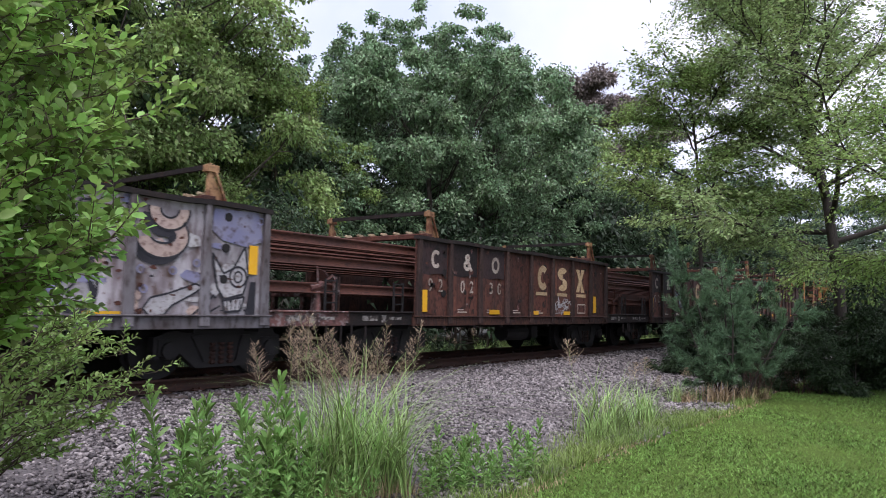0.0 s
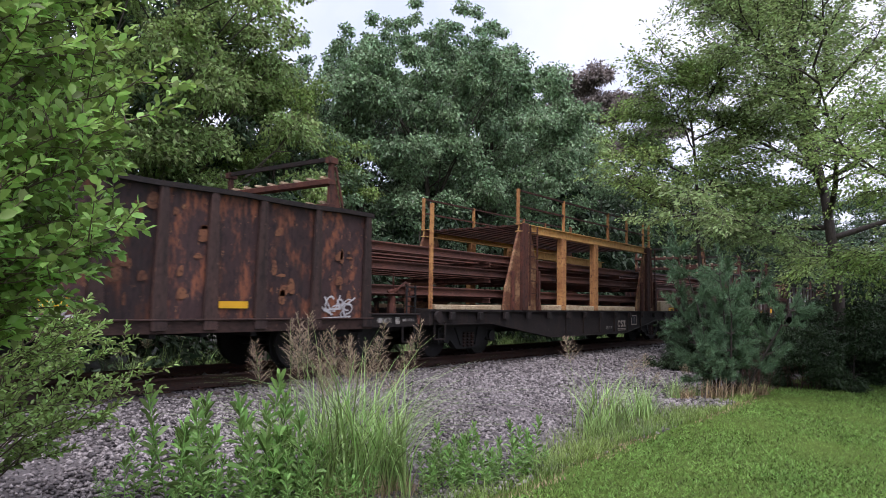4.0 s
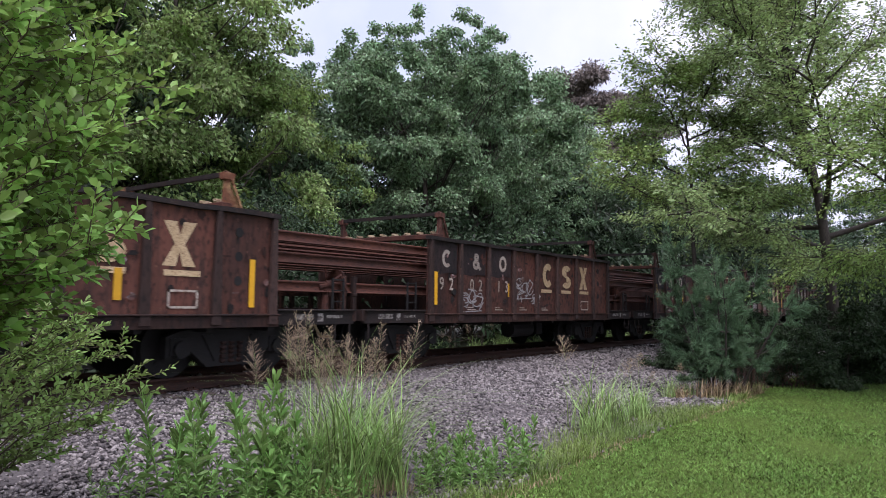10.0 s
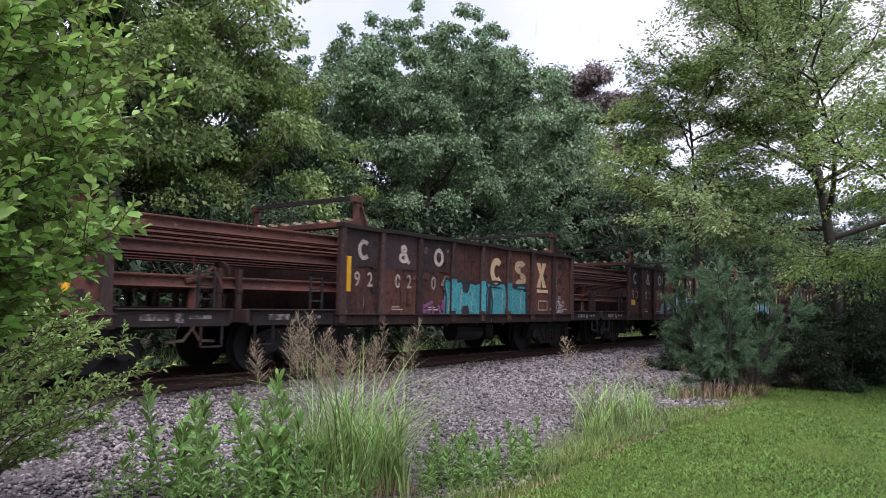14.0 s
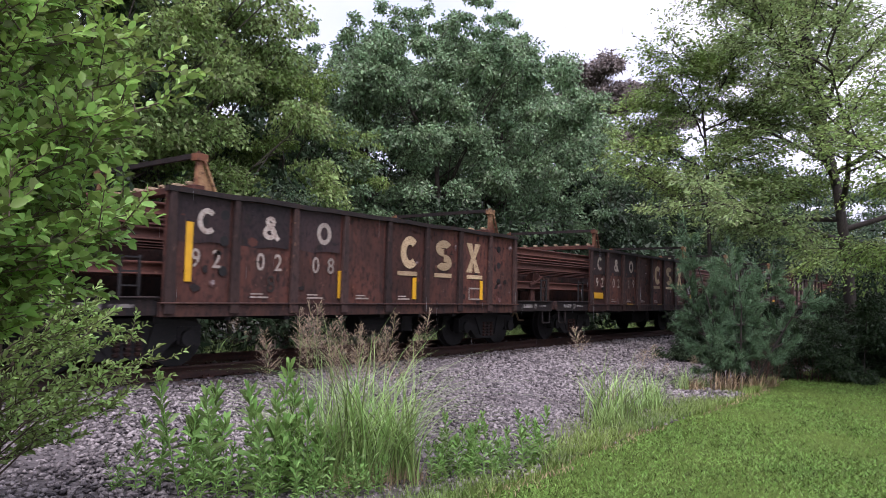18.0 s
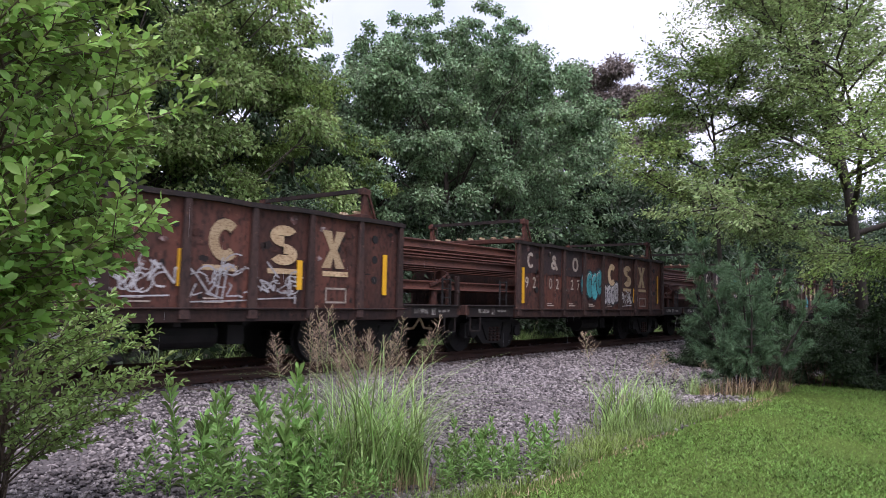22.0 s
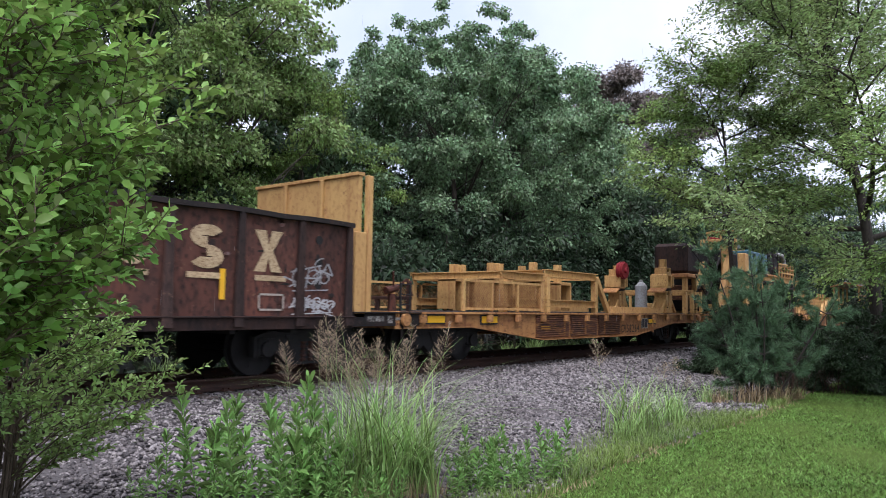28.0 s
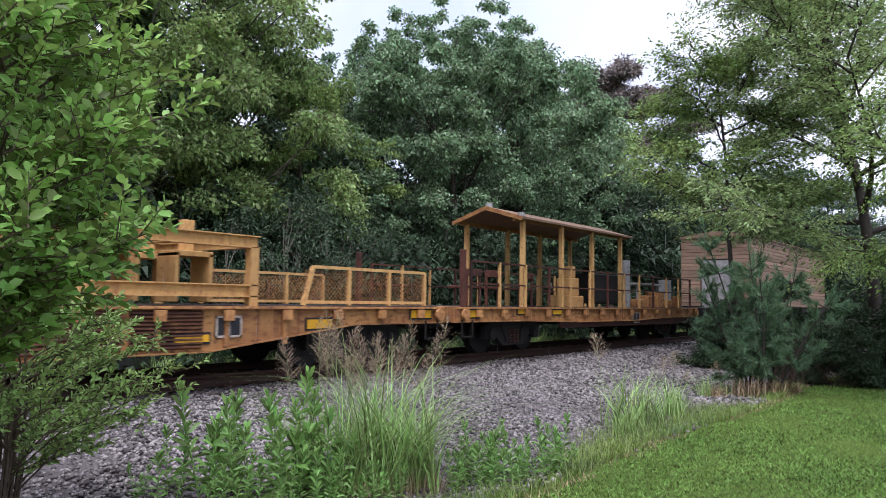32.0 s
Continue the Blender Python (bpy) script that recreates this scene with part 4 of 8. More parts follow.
def grass_clump(rng, h, r, count, heads, label, name="tall_grass_clump", mat="tall_grass", width=0.019, bend=1.15):
    root = thing(name, label, "grass")
    for k in range(3):
        n = count // 3
        a, d = rng.uniform(0, 6.28, n), r * 0.7 * rng.random(n) ** 0.7
        o = np.array([math.cos(k * 2.1) * r * 0.4, math.sin(k * 2.1) * r * 0.4, 0])
        roots = np.stack([np.cos(a) * d, np.sin(a) * d, np.zeros(n)], 1) + o
        part("grass_tuft", blades("grass_tuft", roots, h, width, M[mat], rng, bend, 6), None, root)
    if heads:
        segs, twigs, pts, ways = [], [], [], []
        for _ in range(heads):
            w, q = rng.uniform(0, 6.28), r * rng.random() ** 0.5
            o = np.array([math.cos(w) * q, math.sin(w) * q, 0])
            top = o * 1.5 + np.array([rng.normal(0, 0.08), rng.normal(0, 0.08), h * rng.uniform(0.98, 1.4)])
            path = [o + (top - o) * f + np.array([math.cos(w), math.sin(w), 0]) * 0.05 * f * f for f in np.linspace(0, 1, 6)]
            for i in range(5):
                segs.append((path[i], path[i + 1], 0.0026 - 0.0004 * i, 0.0022 - 0.0004 * i))
            plume, tip = path[5] - path[3], rng.uniform(0.8, 1.2)
            for f in np.linspace(0.38, 0.99, 17):
                c = path[3] + plume * f
                for _ in range(3):
                    u = rand_unit(rng, 1)[0] * np.array([1, 1, 0.2])
                    u = u / np.linalg.norm(u) + np.array([0, 0, 0.5 + 0.7 * f * f])
                    ln = 0.15 * tip * (1.25 - f * 1.05) * rng.uniform(0.6, 1.2)
                    e = c + u * ln
                    twigs.append((c, e, 0.0007, 0.0004))
                    g = np.linspace(0.25, 1.05, 7)[:, None]
                    pts.append(c + (e - c) * g + rng.normal(0, 0.0025, (7, 3)))
                    ways.append(np.repeat(u[None], 7, 0) + rng.normal(0, 0.35, (7, 3)))
        part("seed_plume", leaf_cloud("seed_plume", np.concatenate(pts), np.concatenate(ways), 0.017, 0.0046, M["seed_head"], rng), None, root)
        part("plume_branches", limb_tubes("plume_branches", twigs, M["seed_head"]), None, root)
        part("stalk_bundle", limb_tubes("stalk_bundle", segs, M[mat]), None, root)
    return root


def leafy_weed(rng, h, label):
    """An upright weed with narrow leaves whorled round its stems."""
    root = thing("leafy_weed", label, "weed", group="weeds along the gravel")
    segs, pts, ways = [], [], []
    for s in range(4):
        o = np.array([rng.normal(0, 0.08), rng.normal(0, 0.08), 0])
        hh = h * rng.uniform(0.5, 1.05)
        e = o + np.array([rng.normal(0, 0.08), rng.normal(0, 0.08), hh])
        segs.append((o, e, 0.006, 0.003))
        k = int(hh * 40)
        f = np.concatenate([np.linspace(0.12, 0.86, k), np.linspace(0.88, 1.0, 11)])
        a = np.arange(len(f)) * 2.4
        pts.append(o + (e - o) * f[:, None])
        ways.append(np.stack([np.cos(a), np.sin(a), 0.55 + f ** 6 * 2.2], 1) + rng.normal(0, 0.2, (len(f), 3)))
    pts, ways = np.concatenate(pts), np.concatenate(ways)
    part("foliage", leaf_cloud("foliage", pts, ways, 0.12, 0.027, M["leaf_weed"], rng, fold=0.16, droop=0.18, oval=True, flat=0.6), None, root)
    part("woody_frame", limb_tubes("woody_frame", segs, M["leaf_weed"]), None, root)
    return root


def build_plants():
    rng = np.random.default_rng(31)
    build_pine(rng)
    build_left_bush(rng)
    build_lawn(rng)
    w = leafy_weed(rng, 0.85, "upright bright green leafy weed with narrow leaves")
    plant(w, 3.25, 5.05, 0, 1.18)
    for x, y, t, s in ((3.42, 4.95, 50, 1.05), (3.1, 5.2, 90, 0.8), (3.5, 5.08, 70, 0.8), (3.8, 4.65, 200, 1.28), (3.98, 4.5, 250, 1.1), (3.7, 4.5, 10, 0.85),
                       (4.0, 4.75, 33, 1.0), (3.9, 4.3, 99, 0.62), (4.1, 4.4, 133, 0.7), (5.2, 3.95, 30, 0.55), (5.35, 3.8, 60, 0.6), (5.5, 3.7, 110, 0.5), (5.05, 3.8, 160, 0.5),
                       (5.65, 3.55, 220, 0.45), (5.97, 3.5, 20, 0.62), (5.1, 3.6, 77, 0.45), (5.45, 3.5, 140, 0.42), (2.9, 5.4, 0, 0.4), (6.5, 3.55, 40, 0.3), (4.8, 3.75, 10, 0.5),
                       (3.35, 4.7, 15, 0.62), (3.55, 4.55, 75, 0.7), (3.62, 4.8, 140, 0.62), (3.5, 4.3, 210, 0.5), (3.75, 4.2, 260, 0.62), (3.95, 4.1, 310, 0.55), (4.1, 4.0, 35, 0.5),
                       (3.2, 4.75, 80, 0.5), (4.25, 3.9, 120, 0.45), (5.3, 3.65, 200, 0.7), (5.15, 3.75, 290, 0.72), (5.5, 3.6, 340, 0.6), (5.95, 3.45, 100, 0.75)):
        again(w, x, y, t, s)
    g = grass_clump(rng, 1.6, 0.3, 108, 0, "dense clump of tall arching green grass at the gravel edge", width=0.015, bend=1.35)
    plant(g, 4.42, 4.22, 0)
    for x, y, t, z in ((4.7, 4.05, 120, 0.82), (4.18, 4.42, 220, 0.8), (4.55, 4.5, 40, 0.9), (4.9, 4.25, 300, 0.7)):
        again(g, x, y, t, z)
    s = grass_clump(rng, 1.16, 0.27, 60, 9, "tall grass with reddish brown feathery seed heads", "seeding_grass", width=0.011)
    plant(s, 4.5, 4.5, 0)
    again(s, 4.22, 4.75, 80, 1.0)
    again(s, 4.78, 4.3, 160, 0.97)
    b = grass_clump(rng, 0.34, 0.3, 150, 0, "dead straw at the foot of the tall grass", "dry_grass_clump", "dry_grass", width=0.006)
    plant(b, 4.5, 4.1, 0)
    again(b, 4.3, 4.25, 100, 0.9)
    again(b, 4.75, 3.95, 200, 0.8)
    v = grass_clump(rng, 0.8, 0.25, 84, 1, "light green weedy grass growing out of the gravel", "weedy_grass", width=0.012)
    plant(v, 9.4, 4.0, 0)
    for x, y, t, z in ((10.1, 3.95, 120, 1.0), (8.75, 4.0, 220, 1.3), (8.3, 3.85, 20, 0.55), (10.7, 4.1, 70, 0.7), (12.9, 4.4, 70, 0.7), (13.4, 4.2, 170, 0.6)):
        again(v, x, y, t, z)
    for i in range(34):
        again(v, 2 + i * 1.0 + rng.uniform(-0.3, 0.3), rng.uniform(12.3, 13.3), rng.uniform(0, 360), rng.uniform(0.8, 1.35))
    d = grass_clump(rng, 0.5, 0.28, 120, 0, "clump of dry straw-coloured grass under the pine", "dry_grass_clump", "dry_grass")
    plant(d, 13.2, 3.75, 0)
    again(d, 13.7, 3.45, 80, 0.9)
    again(d, 14.4, 3.3, 200, 0.7)
    again(d, 12.9, 4.2, 100, 0.7)



def build_rain(rng):
    """A tall curtain of falling drops, drawn out into streaks, that reaches the place as the shower sets in."""
    k = 2600
    z = rng.uniform(0, 132, k)
    x, y = rng.uniform(1.5, 15, k), rng.uniform(2.2, 8.2, k)
    long, thick = rng.uniform(0.06, 0.2, k), rng.uniform(0.0007, 0.0016, k)
    v = []
    for dz, w in ((0, 0.2), (0.25, 1.0), (1, 0.15)):
        for a in (0.2, 2.3, 4.4):
            v.append(np.stack([x + thick * w * math.cos(a), y + thick * w * math.sin(a), z + long * dz], 1))
    v = np.stack(v, 1).reshape(-1, 3)
    quads = [(r * 3 + j, r * 3 + (j + 1) % 3, r * 3 + 3 + (j + 1) % 3, r * 3 + 3 + j) for r in (0, 1) for j in range(3)]
    f = (np.arange(k)[:, None, None] * 9 + np.array(quads)[None]).reshape(-1, 4)
    return thing("falling_rain", "streaks of falling rain over the gravel", "rain", (0, 0, RAIN_SPEED * 13.5), kind="stuff", mesh=mesh_from("falling_rain", v, f, M["rain_drop"]))


RAIN_SPEED = 7.0
build_woods()
build_right_side()
build_plants()
RAIN = build_rain(np.random.default_rng(77))

# ---- the rail train ----
HW = 1.5  # half the width of the cars


def glyphs(chars):
    """Flat meshes of single characters in the built-in font, one unit high."""
    made = {}
    for ch in chars:
        cu = bpy.data.curves.new("glyph", "FONT")
        cu.body, cu.size, cu.align_x, cu.offset = ch, 1.42, "CENTER", 0.012
        ob = bpy.data.objects.new("glyph", cu)
        scene.collection.objects.link(ob)
        bpy.context.view_layer.update()
        made[ch] = bpy.data.meshes.new_from_object(ob.evaluated_get(bpy.context.evaluated_depsgraph_get()))
        bpy.data.objects.remove(ob)
    return made


GLYPH = glyphs("0123456789CRMW")
PAINTED = {}


def write(text, parent, x, z, size, mat, y=-HW, step=0.72, squeeze=0.85):
    """Numbers painted on the near side of a car; x, z is the middle of the first character's foot."""
    for i, ch in enumerate(text):
        if ch == " ":
            continue
        key = (ch, mat)
        if key not in PAINTED:
            me = GLYPH[ch].copy()
            me.materials.clear()
            me.materials.append(M[mat])
            PAINTED[key] = me
        m = Matrix.Translation((x + i * size * step, y - 0.004, z)) @ pose(0, 0, 0, 90, 0, 0) @ Matrix.Diagonal((size * squeeze, size, size, 1))
        part("painted_number", PAINTED[key], None, parent, at=m)


def flat_shape(name, quads, parent, mat, y=-HW, label=""):
    """Thin paint: quads of (x, z) corners on the near side."""
    bm = bmesh.new()
    step = 0.0001 if name in ("graffiti", "painted_outline") else 0.0
    for i, q in enumerate(quads):
        bm.faces.new([bm.verts.new((x, y - 0.005 - step * (i % 40) - (0.0004 * ((i > 9) + (i > 21)) if len(quads) == 23 else 0.0), z)) for x, z in q])
    made = part(name, bm, M[mat], parent, label)
    return tagged(made, kind="stuff") if name in ("rust_patch", "paint_patch", "sprayed_outline") else made


def arc(cx, cz, rx, rz, a0, a1, w, k=16):
    """A band of paint along an ellipse, w wide."""
    out = []
    for i in range(k):
        p, q = (radians(a0 + (a1 - a0) * (i + j) / k) for j in (0, 1))
        out.append([(cx + (rx - w) * math.cos(p), cz + (rz - w) * math.sin(p)), (cx + rx * math.cos(p), cz + rz * math.sin(p)),
                    (cx + rx * math.cos(q), cz + rz * math.sin(q)), (cx + (rx - w) * math.cos(q), cz + (rz - w) * math.sin(q))])
    return out


def stripe(x0, z0, x1, z1, w):
    d = math.hypot(x1 - x0, z1 - z0)
    a, b = -(z1 - z0) / d * w / 2, (x1 - x0) / d * w / 2
    return [[(x0 - a, z0 - b), (x1 - a, z1 - b), (x1 + a, z1 + b), (x0 + a, z0 + b)]]


def rect(x0, x1, z0, z1):
    return [[(x0, z0), (x1, z0), (x1, z1), (x0, z1)]]


def emblem(kind, cx, cz, w, h, t):
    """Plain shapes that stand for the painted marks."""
    if kind == "ring":
        return arc(cx, cz, w / 2, h / 2, 0, 360, t, 20)
    if kind == "open_ring":
        return arc(cx, cz, w / 2, h / 2, 45, 315, t, 18)
    if kind == "double_bend":
        q = h * 0.27
        return arc(cx, cz + h / 2 - q, w / 2, q, 30, 270, t, 12) + arc(cx, cz - h / 2 + q, w / 2, q, -150, 90, t, 12)
    if kind == "cross":
        a, d, e, g = w * 0.29, w * 0.19, w * 0.15, h * 0.17
        half = [(-a - d, h / 2), (-a + d, h / 2), (0, g), (a - d, h / 2), (a + d, h / 2), (e, 0)]
        return [[(cx + x, cz + z) for x, z in half + [(-x, -z) for x, z in half]]]
    return arc(cx, cz + h * 0.24, w * 0.3, h * 0.25, 0, 360, t, 10) + arc(cx - w * 0.04, cz - h * 0.2, w * 0.42, h * 0.3, 0, 360, t, 12) + stripe(cx + w * 0.1, cz - h * 0.1, cx + w * 0.5, cz - h * 0.48, t)


def rounded(corners, closed=True, steps=5):
    """The corners of an outline smoothed into a curve."""
    k, out = len(corners), []
    for i in range(k if closed else k - 1):
        p = [corners[(i + j) % k] if closed else corners[min(max(i + j, 0), k - 1)] for j in (-1, 0, 1, 2)]
        for q in range(steps):
            t = q / steps
            out.append(tuple(0.5 * (2 * p[1][a] + (p[2][a] - p[0][a]) * t + (2 * p[0][a] - 5 * p[1][a] + 4 * p[2][a] - p[3][a]) * t * t + (3 * p[1][a] - p[0][a] - 3 * p[2][a] + p[3][a]) * t ** 3) for a in (0, 1)))
    return out if closed else out + [corners[-1]]


def spray(parent, x0, x1, z0, z1, mat, rng, strokes=14, w=0.035, fill=None, name="graffiti"):
    """Sprayed scrawl: looping strokes, over rounded blocks of colour if fill is given."""
    if fill:
        k = max(3, round((x1 - x0) / 0.55))
        step = (x1 - x0) / k
        for i in range(k):
            cx, t = x0 + step * (i + 0.5), rng.uniform(0.8, 1.02)
            n = 14
            pts = []
            for j in range(n):
                a = j / n * 6.283
                r = 1 / max(abs(math.cos(a)), abs(math.sin(a))) ** 0.9 * rng.uniform(0.93, 1.05)
                pts.append((cx + math.cos(a) * step * 0.56 * r, (z0 + z1) / 2 + math.sin(a) * (z1 - z0) * 0.46 * r * t))
            flat_shape(name, [pts], parent, fill, y=-HW - 0.001 * (i % 2))
    q = []
    for s in range(strokes):
        a = rng.uniform(0, 6.28)
        x, z = x0 + (x1 - x0) * (s + rng.uniform(0.1, 0.9)) / strokes, rng.uniform(z0, z1)
        turn = rng.normal(0, 0.5)
        for _ in range(rng.integers(6, 13)):
            l = 0.055 + 0.05 * (z1 - z0)
            nx, nz = x + math.cos(a) * l, z + math.sin(a) * l
            if not (z0 < nz < z1 and x0 < nx < x1):
                a += 2.2
                continue
            q += stripe(x, z, nx, nz, w)
            x, z, a = nx, nz, a + turn + rng.normal(0, 0.25)
    if q:
        flat_shape(name, q, parent, mat, y=-HW - 0.003)


def tag(parent, x0, x1, z0, z1, mat, rng, w=0.026, name="graffiti"):
    """A quick sprayed signature: slanting strokes and loops in a row, with a flourish under them."""
    q = []
    k = max(3, round((x1 - x0) / (0.42 * (z1 - z0) + 0.06)))
    step = (x1 - x0) / k
    for i in range(k):
        cx, h = x0 + step * (i + 0.5), (z1 - z0) * rng.uniform(0.75, 1.05)
        cz, a = z0 + h / 2 + rng.uniform(-0.04, 0.06), step * 0.8
        x, z = cx - a, z0 + h * rng.random()
        for _ in range(4):
            nx, nz = cx + a * rng.uniform(-1, 1), z0 + h * rng.uniform(-0.1, 1.1)
            q += stripe(x, z, nx, nz, w)
            x, z = nx, nz
        t = rng.uniform(0, 360)
        q += arc(cx, cz, a * rng.uniform(0.5, 1), h * rng.uniform(0.2, 0.45), t, t + rng.uniform(140, 280), w, 10)
    q += stripe(x0, z0 - 0.05, x1, z0 - 0.02, w * 0.8)
    for i in range(k):
        x, z = rng.uniform(x0, x1), rng.uniform(z0, z1)
        q += stripe(x, z, x + rng.normal(0, 0.2), z + rng.normal(0, 0.12), w) + arc(x, z, step * 0.6, (z1 - z0) * 0.3, rng.uniform(0, 180), rng.uniform(200, 360), w * 0.8, 8)
    q = [[(x + (z - z0) * 0.22, z) for x, z in s] for s in q]
    flat_shape(name, q, parent, mat, y=-HW - 0.003)


def shared():
    """Meshes that all the cars share."""
    s = {}
    bm = bmesh.new()
    for y in (-0.72, 0.72):
        sgn = 1 if y > 0 else -1
        for r, y0, y1 in ((0.42, y - 0.06, y + 0.06), (0.455, y - sgn * 0.075 - 0.014, y - sgn * 0.075 + 0.014), (0.13, y - 0.09, y + 0.11)):
            rod(bm, (0, y0, 0), (0, y1, 0), r, seg=24)
        for k in range(6):
            a = k * 1.047
            rod(bm, (0.27 * math.cos(a), y - 0.068, 0.27 * math.sin(a)), (0.27 * math.cos(a), y + 0.068, 0.27 * math.sin(a)), 0.035, seg=6)
    rod(bm, (0, -1.0, 0), (0, 1.0, 0), 0.075, seg=12)
    s["wheelset"] = finish(bm, "wheelset", M["black_steel"])
    bm = bmesh.new()
    for o in ([(-1.08, 0.30), (-1.08, 0.60), (-0.86, 0.68), (-0.40, 0.70), (0.40, 0.70), (0.86, 0.68), (1.08, 0.60), (1.08, 0.30), (0.98, 0.30), (0.98, 0.5), (0.74, 0.5), (0.70, 0.40), (0.42, 0.16), (-0.42, 0.16), (-0.70, 0.40), (-0.74, 0.5), (-0.98, 0.5), (-0.98, 0.30)],):
        prism(bm, o, -0.07, 0.07)
    prism(bm, [(-0.34, 0.62), (-0.52, 0.62), (-0.30, 0.24), (-0.24, 0.24)], -0.1, -0.07)
    prism(bm, [(0.34, 0.62), (0.24, 0.24), (0.30, 0.24), (0.52, 0.62)], -0.1, -0.07)
    for x in (-0.86, 0.86):
        rod(bm, (x, -0.14, 0.42), (x, 0.02, 0.42), 0.12, seg=12)
        box(bm, x - 0.16, x + 0.16, -0.09, 0.09, 0.34, 0.58)
    s["side_frame"] = finish(bm, "side_frame", M["black_steel"])
    bm = bmesh.new()
    last = None
    for i in range(15):
        rr, z = (0.066 if i % 3 else 0.04), 0.2 + i * 0.0225
        ring = [bm.verts.new((rr * math.cos(k * 1.0472), -0.05 + rr * math.sin(k * 1.0472), z)) for k in range(6)]
        if last:
            for k in range(6):
                bm.faces.new((last[k], last[(k + 1) % 6], ring[(k + 1) % 6], ring[k]))
        last = ring
    s["spring"] = finish(bm, "spring", M["brown_steel"])
    bm = bmesh.new()
    box(bm, -0.2, 0.2, -1.02, 1.02, 0.44, 0.66)
    box(bm, -0.35, 0.35, -0.3, 0.3, 0.6, 0.74)
    s["bolster"] = finish(bm, "truck", M["dark_steel"], 0.02)
    bm = bmesh.new()
    box(bm, -0.75, 0.1, -0.09, 0.09, 0.72, 0.88)
    box(bm, -0.98, -0.7, -0.14, 0.12, 0.68, 0.94)
    box(bm, -1.02, -0.88, -0.15, -0.03, 0.7, 0.92)
    s["coupler"] = finish(bm, "coupler", M["dark_steel"], 0.02)
    return s


SHARED = shared()
CLIP_BM = bmesh.new()
box(CLIP_BM, -0.05, 0.05, -0.02, 0.02, 0.05, 0.11)
rod(CLIP_BM, (-0.09, 0, 0.085), (0.09, 0, 0.085), 0.022, seg=6)
CLIP = finish(CLIP_BM, "roller_clip", M["pale_yellow"])


def add_truck(car, x):
    t = part("truck", SHARED["bolster"], None, car, at=(x, 0, 0))
    for y in (-1.0, 1.0):
        part("side_frame", SHARED["side_frame"], None, t, at=pose(0, y, 0, 0, 0, 0 if y < 0 else 180))
        for dx in (-0.15, 0, 0.15):
            part("spring", SHARED["spring"], None, t, at=pose(dx, y, 0, 0, 0, 0 if y < 0 else 180))
    for dx in (-0.86, 0.86):
        part("wheelset", SHARED["wheelset"], None, t, at=(dx, 0, 0.42))


def add_stirrup(car, x, z0, z1, w=0.34):
    bm = bmesh.new()
    for a, b in (((x - w / 2, z1), (x - w / 2, z0)), ((x - w / 2, z0), (x + w / 2, z0)), ((x + w / 2, z0), (x + w / 2, z1))):
        beam(bm, (a[0], -HW + 0.03, a[1]), (b[0], -HW + 0.03, b[1]), 0.026)
    part("stirrup_step", bm, M["dark_steel"], car)


def add_rack(car, x, top, height, mat="rail_rust", plate="brown_red", tiers=1):
    """A roller stand across the car: a gusseted post at each side, a pipe between their tops and a roller beam."""
    r = new("rail_rack")
    r.parent = car
    bm = bmesh.new()
    beam(bm, (x - 0.02, -HW + 0.1, top + height), (x - 0.02, HW - 0.1, top + height), 0.055, 0.07)
    part("top_bar", bm, M["dark_steel"], r)
    for y, sgn in ((-HW + 0.14, 1), (HW - 0.14, -1)):
        bm = bmesh.new()
        prism(bm, [(x - 0.06, top - 0.1), (x + 0.06, top - 0.1), (x + 0.04, top + height + 0.03), (x - 0.04, top + height + 0.05)], y - 0.035, y + 0.035)
        prism(bm, [(x + 0.06, top - 0.1), (x + 0.3, top - 0.1), (x + 0.24, top + 0.04), (x + 0.06, top + height * 0.72)], y - 0.01, y + 0.01)
        beam(bm, (x + 0.05, y - sgn * 0.05, top + height * 0.85), (x + 0.27, y - sgn * 0.05, top - 0.06), 0.035)
        box(bm, x - 0.09, x + 0.1, y - 0.06, y + 0.06, top + height - 0.08, top + height + 0.02)
        part("post", bm, M[plate], r, bevel=0.004)
    for k in range(tiers):
        z = top + 0.04 + k * 0.42
        bm = bmesh.new()
        box(bm, x - 0.1, x + 0.08, -HW + 0.1, HW - 0.1, z - 0.05, z + 0.05)
        part("roller_beam", bm, M[mat], r, bevel=0.01)
        for i in range(8):
            part("roller_clip", CLIP, None, r, at=(x, -1.2 + i * 0.34, z))


